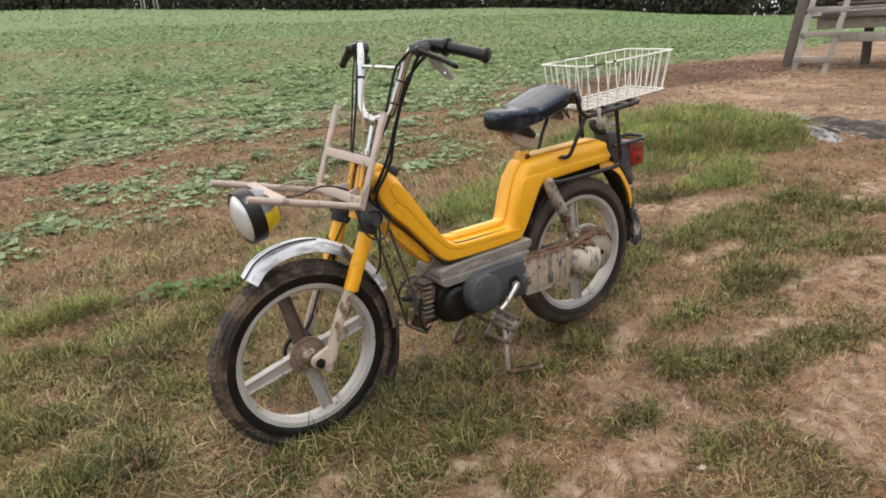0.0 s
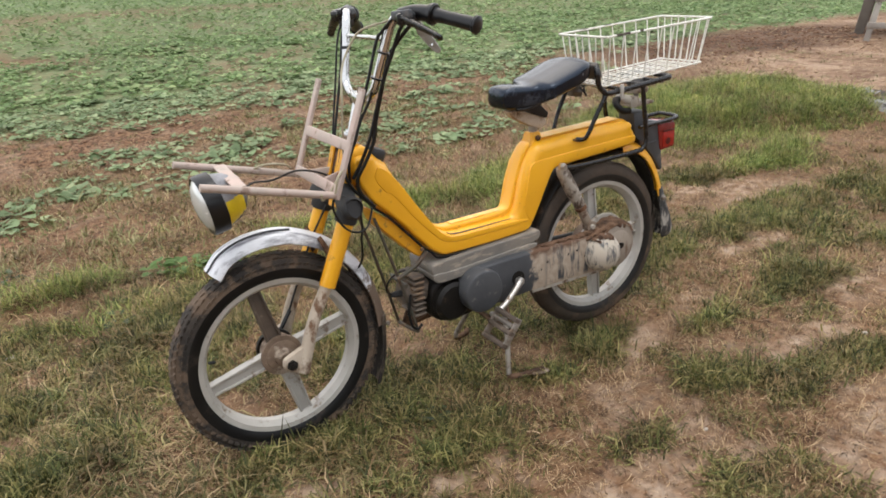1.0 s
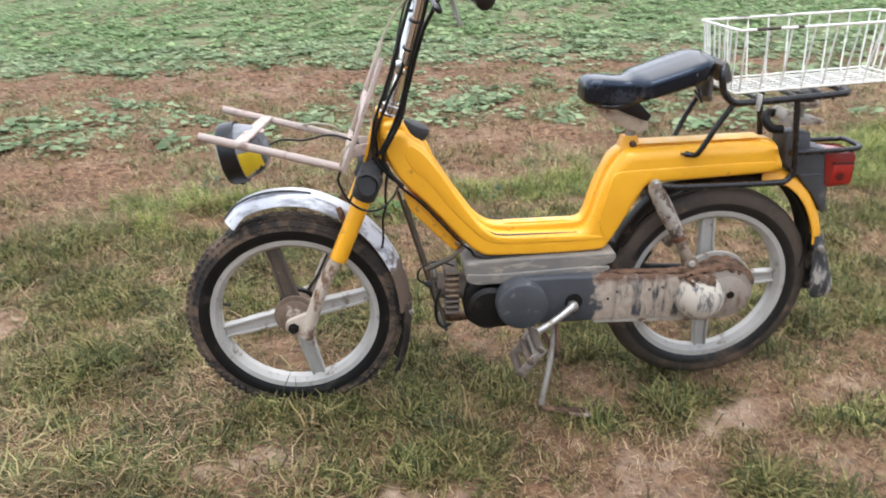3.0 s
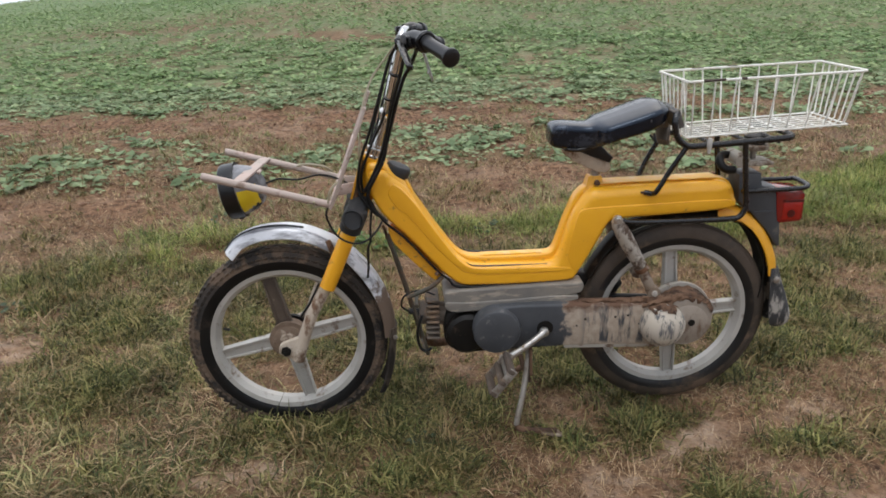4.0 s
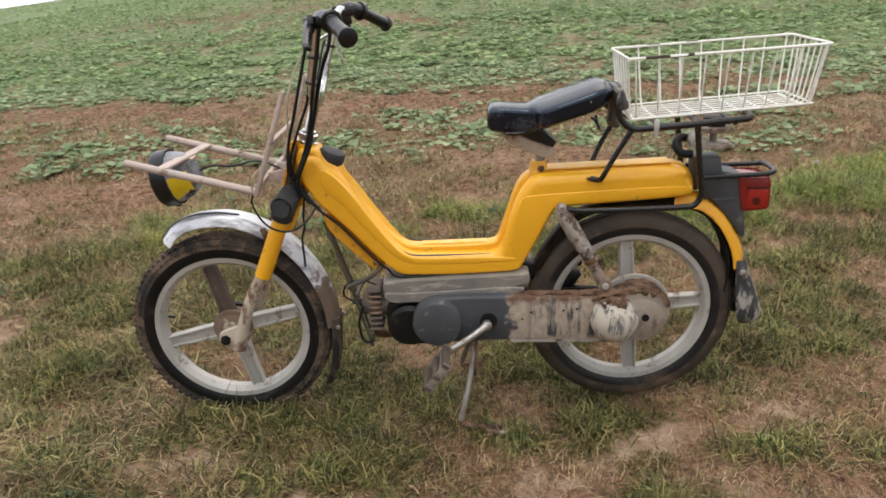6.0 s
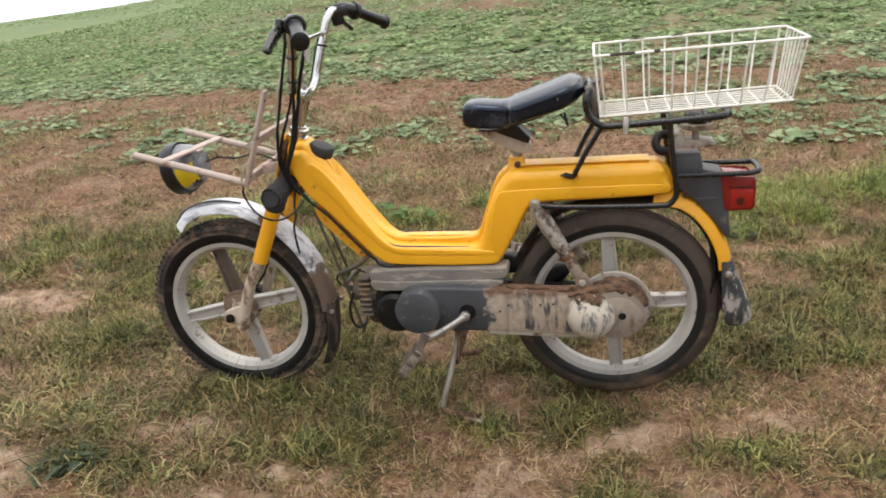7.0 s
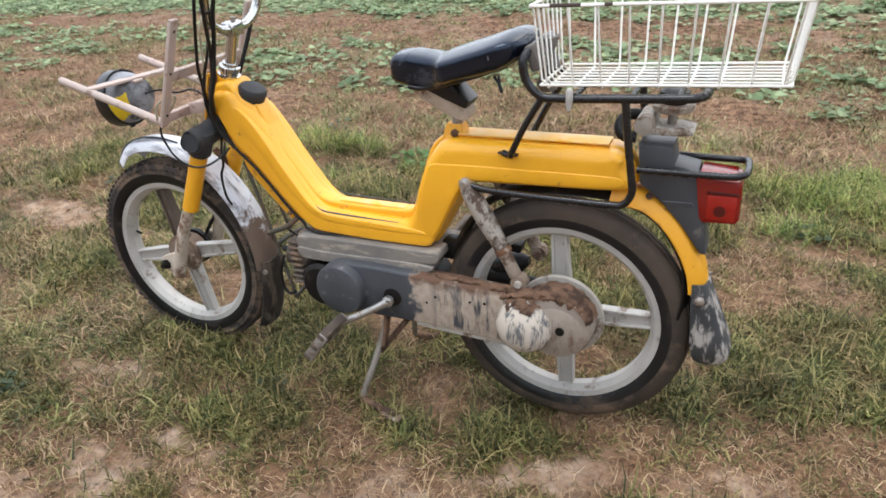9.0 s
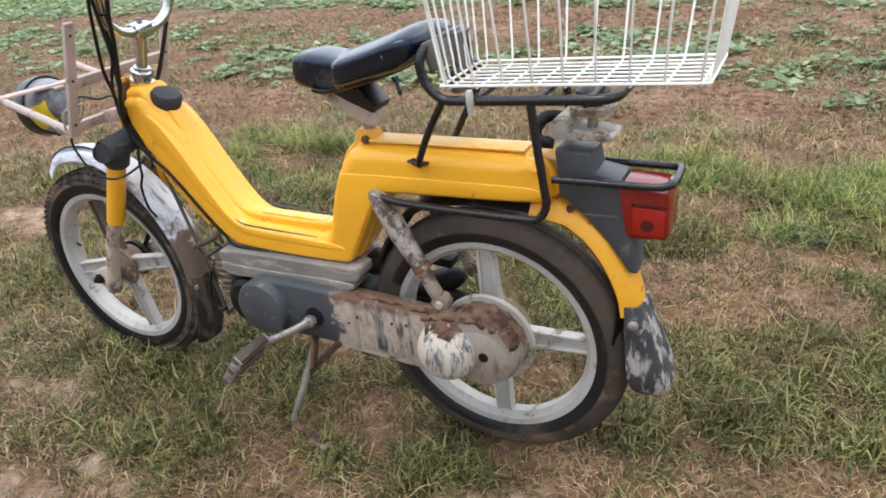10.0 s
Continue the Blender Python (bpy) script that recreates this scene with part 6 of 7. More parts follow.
    colour = mix(times(attr("crop"), ramp(noise_tex(9.0), 0.20, 0.50)), colour, leafy)
    l.new(colour, b.inputs["Base Color"])
    b.inputs["Roughness"].default_value = 0.95
    b.inputs["Specular IOR Level"].default_value = 0.2
    bp = n.new("ShaderNodeBump")
    bp.inputs["Strength"].default_value, bp.inputs["Distance"].default_value = 0.9, 0.012
    l.new(noise_tex(45.0, 8.0, 0.7), bp.inputs["Height"])
    l.new(bp.outputs["Normal"], b.inputs["Normal"])
    return m


ground = tagged(part("ground", ground_me, ground_material()), "worn grass verge, brown earth and a green crop field", "ground", kind="structure")


# ---- grass blades ----
def blade_material(name, c1, c2, c3, translucent=0.25, gloss=0.3, hue=0.0):
    """Leaf colours that differ from blade to blade and from patch to patch."""
    m = bpy.data.materials.new(name)
    m.use_nodes = True
    n, l = m.node_tree.nodes, m.node_tree.links
    b = n["Principled BSDF"]
    geo = n.new("ShaderNodeNewGeometry")
    cr = n.new("ShaderNodeValToRGB")
    e = cr.color_ramp.elements
    e[0].position, e[0].color = 0.0, (*c1, 1)
    e[1].position, e[1].color = 1.0, (*c3, 1)
    mid = cr.color_ramp.elements.new(0.5)
    mid.color = (*c2, 1)
    l.new(geo.outputs["Random Per Island"], cr.inputs["Fac"])
    t = n.new("ShaderNodeTexNoise")
    t.inputs["Scale"].default_value, t.inputs["Detail"].default_value, t.inputs["Roughness"].default_value = 3.0, 5, 0.7
    coord = n.new("ShaderNodeTexCoord").outputs["Object"]
    l.new(coord, t.inputs["Vector"])
    mr = n.new("ShaderNodeMapRange")
    mr.inputs["From Min"].default_value, mr.inputs["From Max"].default_value, mr.inputs["To Min"].default_value, mr.inputs["To Max"].default_value = 0.3, 0.7, 0.6, 1.35
    l.new(t.outputs["Fac"], mr.inputs["Value"])
    hsv = n.new("ShaderNodeHueSaturation")
    l.new(cr.outputs["Color"], hsv.inputs["Color"])
    l.new(mr.outputs["Result"], hsv.inputs["Value"])
    if hue:
        th = n.new("ShaderNodeTexNoise")
        th.inputs["Scale"].default_value, th.inputs["Detail"].default_value = 7.0, 3
        l.new(coord, th.inputs["Vector"])
        mh = n.new("ShaderNodeMapRange")
        mh.inputs["From Min"].default_value, mh.inputs["From Max"].default_value, mh.inputs["To Min"].default_value, mh.inputs["To Max"].default_value = 0.32, 0.68, 0.5 - hue * 0.75, 0.5 + hue * 0.6
        l.new(th.outputs["Fac"], mh.inputs["Value"])
        l.new(mh.outputs["Result"], hsv.inputs["Hue"])
    l.new(hsv.outputs["Color"], b.inputs["Base Color"])
    b.inputs["Roughness"].default_value = 0.62
    b.inputs["Specular IOR Level"].default_value = gloss
    if translucent:
        tr = n.new("ShaderNodeBsdfTranslucent")
        l.new(hsv.outputs["Color"], tr.inputs["Color"])
        ms = n.new("ShaderNodeMixShader")
        ms.inputs[0].default_value = translucent
        l.new(b.outputs[0], ms.inputs[1])
        l.new(tr.outputs[0], ms.inputs[2])
        l.new(ms.outputs[0], n["Material Output"].inputs[0])
    return m


grass_green = blade_material("grass_blades", (0.028, 0.032, 0.010), (0.140, 0.130, 0.038), (0.38, 0.300, 0.128), hue=0.045)
grass_lush = blade_material("lush_grass_blades", (0.045, 0.082, 0.018), (0.205, 0.258, 0.060), (0.53, 0.52, 0.19), 0.35, hue=0.035)
straw_mat = blade_material("dry_straw", (0.076, 0.037, 0.019), (0.272, 0.158, 0.080), (0.58, 0.425, 0.25), 0.1)


def blades(name, count, weight, length, width, lean, material, label, area=(-4.6, 3.5, -3.4, 1.5), curl=0.5, tufts=0.0, tuft_size=0.03):
    """Scatters tapering blades, more of them where the weight is high; a share of them grows in tufts."""
    def drawn(k, seed):
        q = np.random.default_rng(seed)
        x, y = q.uniform(area[0], area[1], k * 6), q.uniform(area[2], area[3], k * 6)
        w = weight(x, y)
        keep = q.uniform(0, 1, len(x)) < w
        return x[keep][:k], y[keep][:k], w[keep][:k]

    loose = int(count * (1 - tufts))
    x, y, w = drawn(loose, 5 + len(name))
    grow = np.ones(len(x))
    if tufts:
        per = 22
        tx, ty, tw = drawn(int(count * tufts / per), 55 + len(name))
        spread = rng.uniform(0.4, 1.4, len(tx)) * tuft_size
        tall = rng.uniform(0.8, 1.6, len(tx))
        x = np.concatenate([x, np.repeat(tx, per) + rng.normal(0, 1, len(tx) * per) * np.repeat(spread, per)])
        y = np.concatenate([y, np.repeat(ty, per) + rng.normal(0, 1, len(tx) * per) * np.repeat(spread, per)])
        w, grow = np.concatenate([w, np.repeat(tw, per)]), np.concatenate([grow, np.repeat(tall, per)])
    k = len(x)
    z = ground_z(x, y)
    L = rng.uniform(length[0], length[1], k) * (0.6 + 0.5 * w) * grow
    W = rng.uniform(width[0], width[1], k)
    th = rng.uniform(0, 2 * math.pi, k)
    ln = np.radians(np.clip(rng.normal(lean[0], lean[1], k), 3, 88))
    d = np.stack([np.cos(th), np.sin(th), 0 * th], -1)
    sd = np.stack([-np.sin(th), np.cos(th), 0 * th], -1)
    up = np.array([0, 0, 1.0])
    root = np.stack([x, y, z - 0.002], -1)
    dir1 = d * np.sin(ln)[:, None] + up * np.cos(ln)[:, None]
    ln2 = np.clip(ln + curl * rng.uniform(0.2, 1.5, k), 0, 1.75)
    dir2 = d * np.sin(ln2)[:, None] + up * np.cos(ln2)[:, None] + 0.55 * sd * rng.normal(0, 1, k)[:, None]
    midp = root + (dir1 + 0.12 * sd * rng.normal(0, 1, k)[:, None]) * (L * 0.5)[:, None]
    tip = midp + dir2 * (L * 0.5)[:, None]
    tip[:, 2] = np.maximum(tip[:, 2], z + 0.003)
    hw = sd * (W / 2)[:, None]
    v = np.stack([root - hw, root + hw, midp - hw * 0.8, midp + hw * 0.8, tip], 1).reshape(-1, 3)
    o = np.arange(k)[:, None] * 5
    tris = np.concatenate([o + [0, 1, 3], o + [0, 3, 2], o + [2, 3, 4]], 1).reshape(-1, 3)
    me = mesh_from(name, v, tris)
    ob = part(name, me, material)
    return tagged(ob, label, "grass", kind="stuff")


def close_by(x, y):
    """1 where the camera passes near, less farther off."""
    d = np.maximum(np.maximum(-2.4 - x, x - 2.6), -2.5 - y)
    return 1 - 0.5 * smooth(0.0, 0.8, d)


def w_short(x, y):
    c = cover(x, y)
    return np.clip(c[1] * (1 - 0.6 * c[0]) * 0.95, 0, 1) * close_by(x, y)


def w_lush(x, y):
    return np.clip(cover(x, y)[0] * 1.4, 0, 1)


def w_straw(x, y):
    c = cover(x, y)
    return np.clip(c[2] * (0.35 + 0.75 * value_noise(x, y, 0.09, 77)), 0, 1) * close_by(x, y)


WIDE = (-6.5, 7.0, -4.6, 1.5)
NEAR = (-1.7, 2.1, -1.05, 1.15)


def outside(weight):
    def w(x, y):
        d = np.minimum(np.minimum(x - NEAR[0], NEAR[1] - x), np.minimum(y - NEAR[2], NEAR[3] - y))
        return weight(x, y) * (1 - 0.9 * smooth(0.0, 0.35, d))
    return w

blades("short_grass", 95000, outside(w_short), (0.024, 0.078), (0.0028, 0.0062), (54, 22), grass_green, "short worn yellow-green grass on the verge", WIDE, tufts=0.65, tuft_size=0.026)
blades("outer_grass", 24000, w_short, (0.025, 0.075), (0.0040, 0.0085), (56, 22), grass_green, "worn short grass farther along the verge", (-5.0, 5.5, 1.4, 4.6), tufts=0.7, tuft_size=0.045)


def w_tuft(x, y):
    c = cover(x, y)
    return np.clip(1.9 * c[1] - 0.75, 0, 1) * (1 - 0.5 * c[0]) * (1 - 0.45 * smooth(0.35, 0.75, y))


tuft_green = blade_material("tuft_blades", (0.030, 0.040, 0.012), (0.142, 0.152, 0.045), (0.45, 0.38, 0.155), 0.35, hue=0.05)
olive_blade = blade_material("long_olive_blades", (0.050, 0.056, 0.020), (0.170, 0.165, 0.060), (0.48, 0.39, 0.19), 0.3, hue=0.05)
blades("grass_tufts", 52000, w_tuft, (0.034, 0.082), (0.0028, 0.0062), (50, 24), tuft_green, "ragged tufts of longer grass on the verge", (-2.2, 3.2, -1.3, 1.15), curl=0.9, tufts=1.0, tuft_size=0.030)
blades("verge_grass", 105000, w_short, (0.018, 0.058), (0.0022, 0.0052), (56, 24), grass_green, "short worn grass in tufts round the moped", NEAR, curl=1.0, tufts=0.72, tuft_size=0.020)


def w_long(x, y):
    """Longer blades on the field's side of the verge, before the moped."""
    m = smooth(0.75, 1.25, x) * smooth(-1.75, -1.35, y) * smooth(0.75, 0.35, y) * smooth(0.40, 0.58, fbm(x, y, 0.2, 141, 4))
    return np.clip(m, 0, 1) * (1 - 0.85 * cover(x, y)[4])


blades("long_grass", 13000, w_long, (0.045, 0.105), (0.0030, 0.0062), (64, 16), olive_blade, "longer soft grass lying over at the field's side of the verge", (0.7, 3.3, -1.8, 0.8), curl=1.0, tufts=0.85, tuft_size=0.035)
blades("long_straw", 9000, w_long, (0.040, 0.110), (0.0020, 0.0042), (72, 12), straw_mat, "long dead blades lying over among the soft grass", (0.7, 3.3, -1.8, 0.8), curl=0.6, tufts=0.7, tuft_size=0.045)
blades("lush_grass", 110000, w_lush, (0.045, 0.120), (0.0022, 0.0048), (50, 22), grass_lush, "thick longer green grass behind the moped", curl=1.0, tufts=0.75, tuft_size=0.045)
def w_weeds(x, y):
    return smooth(-5.6, -4.6, y) * smooth(-1.2, -2.0, y) * np.clip(0.12 + 0.88 * smooth(0.40, 0.60, fbm(x, y, 0.5, 81, 4)) + 0.35 * smooth(0.2, -1.5, x), 0, 1) * (1 - 0.8 * cover(x, y)[5])


weedy = blade_material("field_weed_blades", (0.090, 0.105, 0.034), (0.215, 0.220, 0.085), (0.43, 0.38, 0.20), hue=0.04)
blades("field_weeds", 46000, w_weeds, (0.02, 0.075), (0.003, 0.0085), (55, 20), weedy, "thin yellow-green weeds and dead stalks on the field's edge", (-7, 9, -5.6, -1.2), tufts=0.7, tuft_size=0.045)
def w_litter(x, y):
    return smooth(-4.9, -3.9, y) * smooth(-1.0, -1.5, y) * np.clip(0.15 + 0.85 * smooth(0.42, 0.58, fbm(x, y, 0.4, 85, 4)) + spot(x, y, 1.60, -1.98, 0.36, 0.16, 50) + spot(x, y, 2.35, -1.8, 0.5, 0.22, 5), 0, 1) * (1 - cover(x, y)[5])


blades("crop_litter", 56000, w_litter, (0.025, 0.10), (0.0016, 0.0040), (66, 18), straw_mat, "pale dead stalks and litter on the field's edge", (-4.5, 5.5, -4.9, -1.0), curl=0.5, tufts=0.5, tuft_size=0.06)
blades("dry_straw", 70000, outside(w_straw), (0.020, 0.070), (0.0018, 0.0038), (66, 18), straw_mat, "flattened dry straw and dead grass", WIDE, curl=0.3, tufts=0.4, tuft_size=0.04)
blades("dead_grass", 74000, w_straw, (0.014, 0.056), (0.0012, 0.0027), (64, 20), straw_mat, "dry dead grass and straw round the moped", NEAR, curl=0.6, tufts=0.5, tuft_size=0.025)


def w_bits(x, y):
    c = cover(x, y)
    return np.clip(0.25 + 0.6 * c[2] - 0.4 * c[0], 0, 1) * (0.25 + 0.75 * smooth(0.42, 0.60, fbm(x, y, 0.22, 61, 4)))


pale_stalk = blade_material("pale_stalks", (0.26, 0.17, 0.10), (0.44, 0.32, 0.20), (0.62, 0.50, 0.35), 0.0)
crumb_mat = blade_material("plant_crumbs", (0.045, 0.026, 0.016), (0.15, 0.088, 0.052), (0.40, 0.28, 0.18), 0.0)
blades("loose_stalks", 1500, w_bits, (0.018, 0.062), (0.0018, 0.0034), (84, 5), pale_stalk, "loose pale stalks lying on the worn verge", (-2.2, 2.6, -1.6, 1.15), curl=0.1)
blades("plant_crumbs", 26000, w_bits, (0.006, 0.016), (0.0030, 0.0075), (74, 14), crumb_mat, "dead leaf crumbs scattered on the worn verge", (-2.2, 2.6, -1.6, 1.15), curl=0.5, tufts=0.5, tuft_size=0.03)


def w_yard(x, y):
    return np.clip(cover(x, y)[5] * (0.1 + 0.9 * smooth(0.40, 0.62, fbm(x, y, 0.7, 95, 4))), 0, 1)


blades("yard_straw", 30000, w_yard, (0.03, 0.11), (0.0025, 0.006), (74, 12), straw_mat, "trampled straw on the bare earth", (-12.5, -3.6, -6.2, 1.5), curl=0.3, tufts=0.4, tuft_size=0.09)
blades("lush_straw", 16000, w_lush, (0.03, 0.12), (0.0012, 0.0026), (50, 20), straw_mat, "dead stalks among the longer grass", curl=0.5, tufts=0.4, tuft_size=0.04)


# ---- crop plants ----
LEAF = ((0.0, 0.05, 0.0), (0.38, 0.08, 0.52), (0.46, 0.78, 0.58), (0.66, 1.0, 0.62), (0.86, 0.80, 0.60), (0.97, 0.34, 0.56), (1.0, 0.05, 0.55))
PLAIN_LEAF = ((0.32, 0.50, 0.50), (0.64, 1.0, 0.62), (1.0, 0.34, 0.54))


def leaf_mesh(bmv, bmf, base, direction, length, width, droop, roll, shape=LEAF):
    """One broad, slightly cupped leaf on its stalk; adds to the lists."""
    d = Vector((math.cos(direction), math.sin(direction), 0))
    s = Vector((-d.y, d.x, 0))
    rows = []
    for t, w, up in shape:
        c = Vector(base) + d * (length * t) + Vector((0, 0, length * (up * (1 - droop) * 0.9)))
        tilt = s * math.cos(roll) + Vector((0, 0, 1)) * math.sin(roll)
        h = width * w / 2
        rows.append((c - tilt * h + Vector((0, 0, h * 0.18)), c, c + tilt * h + Vector((0, 0, h * 0.18))))
    o = len(bmv)
    for r in rows:
        bmv.extend(r)
    for i in range(len(rows) - 1):
        for k in range(2):
            a = o + 3 * i + k
            bmf.append((a, a + 1, a + 4, a + 3))


def plant_mesh(seed, leaves, size, shape=LEAF):
    r = random.Random(seed)
    v, f = [], []
    for k in range(leaves):
        a = 2 * math.pi * k / leaves + r.uniform(-0.5, 0.5)
        ll = size * r.uniform(0.6, 1.15)
        leaf_mesh(v, f, (0.008 * math.cos(a), 0.008 * math.sin(a), 0.0), a, ll, ll * r.uniform(0.62, 0.85), r.uniform(0.0, 0.55), r.uniform(-0.35, 0.35), shape)
    me = bpy.data.meshes.new("crop_plant")
    me.from_pydata([tuple(q) for q in v], [], f)
    shade_smooth(me)
    return me


crop_mat = blade_material("crop_leaves", (0.118, 0.190, 0.080), (0.218, 0.312, 0.134), (0.34, 0.422, 0.20), 0.35, 0.12)
weed_mat = blade_material("weed_leaves", (0.034, 0.050, 0.024), (0.052, 0.074, 0.036), (0.095, 0.115, 0.060), 0.1)
bright_weed = blade_material("bright_weed_leaves", (0.06, 0.12, 0.03), (0.10, 0.18, 0.05), (0.17, 0.25, 0.09), 0.3)
near_crop_mat = blade_material("near_crop_leaves", (0.152, 0.215, 0.108), (0.255, 0.335, 0.174), (0.385, 0.448, 0.255), 0.35, 0.15)
variants = [plant_mesh(s, n, z) for s, n, z in ((1, 6, 0.080), (2, 8, 0.10), (3, 5, 0.065), (4, 9, 0.115), (5, 7, 0.09), (6, 4, 0.05))]
plain_variants = [plant_mesh(s, n, z, PLAIN_LEAF) for s, n, z in ((11, 5, 0.085), (12, 6, 0.10), (13, 5, 0.07), (14, 6, 0.115))]
for me in variants:
    me.materials.append(near_crop_mat)


def scatter(count, area, seed, fade=0.0):
    r = np.random.default_rng(seed)
    x, y = r.uniform(area[0], area[1], count), r.uniform(area[2], area[3], count)
    c = cover(x, y)[3]
    keep = (r.uniform(0, 1, count) < c) & (y - area[2] > fade * r.uniform(0, 1, count)) & (area[3] - y > fade * r.uniform(0, 1, count))
    return x[keep], y[keep], r


# the nearest plants, each a thing of its own
px, py, r = scatter(1750, (-3.4, 4.6, -5.3, -2.4), 21)
for x, y in list(zip(px, py))[:300]:
    ob = new("crop_plant", variants[r.integers(len(variants))])
    s = r.uniform(0.4, 1.05)
    ob.matrix_basis = pose(x, y, float(ground_z(x, y)) - 0.006, r.uniform(-10, 10), r.uniform(-10, 10), r.uniform(0, 360)) @ Matrix.Diagonal((s, s, s, 1))
    tagged(ob, "young broad-leaved crop plant in brown soil", "plant", "crop plants")


def joined_plants(name, px, py, size, r, leaves, label, plain=False, material=crop_mat):
    """All the farther plants in one mesh; far off a few leaves each."""
    if leaves >= 4:
        src = []
        for me in (plain_variants if plain else variants):
            co = np.zeros(len(me.vertices) * 3, np.float32)
            me.vertices.foreach_get("co", co)
            src.append((co.reshape(-1, 3), np.array([p.vertices[:] for p in me.polygons])))
        vs, fs, o = [], [], 0
        for x, y in zip(px, py):
            co, fa = src[r.integers(len(src))]
            a, s = r.uniform(0, 6.28), size * r.uniform(0.6, 1.2)
            rot = np.array([[math.cos(a), -math.sin(a), 0], [math.sin(a), math.cos(a), 0], [0, 0, 1]])
            vs.append(co @ rot.T * s + [x, y, float(ground_z(x, y)) - 0.008])
            fs.append(fa + o)
            o += len(co)
        me = mesh_from(name, np.concatenate(vs), np.concatenate(fs))
    else:
        k = len(px) * leaves
        x, y = np.repeat(px, leaves), np.repeat(py, leaves)
        a, s = r.uniform(0, 6.28, k), size * r.uniform(0.6, 1.3, k)
        z = ground_z(x, y)
        d = np.stack([np.cos(a), np.sin(a), 0 * a], -1)
        sd = np.stack([-np.sin(a), np.cos(a), 0 * a], -1)
        base = np.stack([x, y, z], -1) + d * (s * 0.15)[:, None] + np.array([0, 0, 0.35]) * s[:, None]
        tip = base + d * s[:, None] + np.array([0, 0, 1.0]) * (s * r.uniform(-0.15, 0.5, k))[:, None]
        mid = (base + tip) / 2 + np.array([0, 0, 0.12]) * s[:, None]
        w = sd * (s * 0.36)[:, None]
        v = np.stack([base, mid - w, tip, mid + w], 1).reshape(-1, 3)
        me = mesh_from(name, v, (np.arange(k)[:, None] * 4 + [0, 1, 2, 3]))
    shade_smooth(me)
    return tagged(part(name, me, material), label, "crop", kind="stuff")


ax, ay, r2 = scatter(9000, (-8.0, 10.0, -6.6, -2.4), 22, 0.0)
away = ~((ax > -3.4) & (ax < 4.6) & (ay > -5.3)) | (r2.uniform(0, 1, len(ax)) < 0.45)
ax, ay = ax[away], ay[away]
joined_plants("crop_rows", ax, ay, 0.85, r2, 6, "dense rows of broad-leaved green crop plants", True, near_crop_mat)
dx, dy, r5 = scatter(14000, (-22.0, 13.0, -12.0, -5.0), 25, 1.2)
away = ~((dx > -8.0) & (dx < 10.0) & (dy > -6.5))
joined_plants("crop_stand", dx[away], dy[away], 1.0, r5, 6, "dense stand of broad-leaved green crop", True)
bx, by, r3 = scatter(40000, (-46, 17, -32, -9.5), 23, 2.0)
joined_plants("crop_field", bx, by, 0.095, r3, 3, "green crop field reaching up the slope")
cx, cy, r4 = scatter(22000, (-72, 34, -66, -26), 24, 5.0)
joined_plants("far_crop_field", cx, cy, 0.13, r4, 2, "green crop field reaching up to the skyline")


# ---- weeds on the verge ----
def weed(x, y, seed, n, size, label, material):
    w = thing("weed_rosette", label, "weed", (x, y, float(ground_z(x, y)) - 0.004), "verge weeds")
    q = random.Random(seed)
    for k in range(n):
        v, f = [], []
        a = 2.4 * k + q.uniform(-0.3, 0.3)
        ll = size * q.uniform(0.5, 1.1)
        out = size * 0.55 * math.sqrt(k / n)
        leaf_mesh(v, f, (out * math.cos(a), out * math.sin(a), 0.004), a + q.uniform(-0.8, 0.8), ll, ll * q.uniform(0.4, 0.6), q.uniform(0.0, 0.9), q.uniform(-0.6, 0.6))
        me = bpy.data.meshes.new("leaf")
        me.from_pydata([tuple(c) for c in v], [], f)
        shade_smooth(me)
        part("leaf", me, material, w)


for i, (x, y, n, s) in enumerate(((1.47, 0.46, 60, 0.048), (1.43, 0.43, 28, 0.040), (1.50, 0.50, 26, 0.040), (0.74, 0.16, 14, 0.035), (0.66, 0.22, 10, 0.03), (2.35, -0.85, 14, 0.05), (1.40, -1.08, 16, 0.06), (-0.2, 0.62, 10, 0.03), (1.04, -1.47, 26, 0.085), (1.16, -1.54, 20, 0.075), (0.90, -1.40, 22, 0.08), (1.60, -1.70, 22, 0.06), (1.76, -1.86, 18, 0.06), (0.36, -1.60, 18, 0.06), (-0.57, -1.20, 20, 0.06))):
    weed(x, y, 40 + i, n, s, "bright green broad-leaved weed on the field's edge" if s > 0.07 else "dark green broad-leaved weed rosette in short grass", bright_weed if s > 0.07 else weed_mat)

# ---- loose straws, stones and clods ----
stone_mat = mat("pale_stone", (0.42, 0.37, 0.31), (0.30, 0.25, 0.2), 30, 0.85, bump=0.4)
clod_mat = mat("brown_clod", (0.20, 0.112, 0.066), (0.15, 0.082, 0.05), 22, 0.95, bump=0.7)
for i, (x, y, L, a) in enumerate(((0.578, 0.402, 0.052, 5), (1.115, 0.364, 0.045, 12), (0.43, 0.58, 0.06, 60), (1.0, 0.62, 0.07, -35), (0.585, 0.41, 0.04, 130), (-0.25, 0.5, 0.05, 20), (0.05, 0.42, 0.05, -20), (-0.4, 0.2, 0.06, 40))):
    z = float(ground_z(x, y)) + 0.008
    q = [(-L / 2, 0, 0.0), (0, 0.004, 0.003), (L / 2, 0, 0.001)]
    ob = part("straw_stalk", tube(q, 0.0028, 6, 3), straw_mat)
    ob.matrix_basis = pose(x, y, z, 0, 0, a)
    tagged(ob, "broken pale straw stalk on the worn grass", "straw", "loose straws")


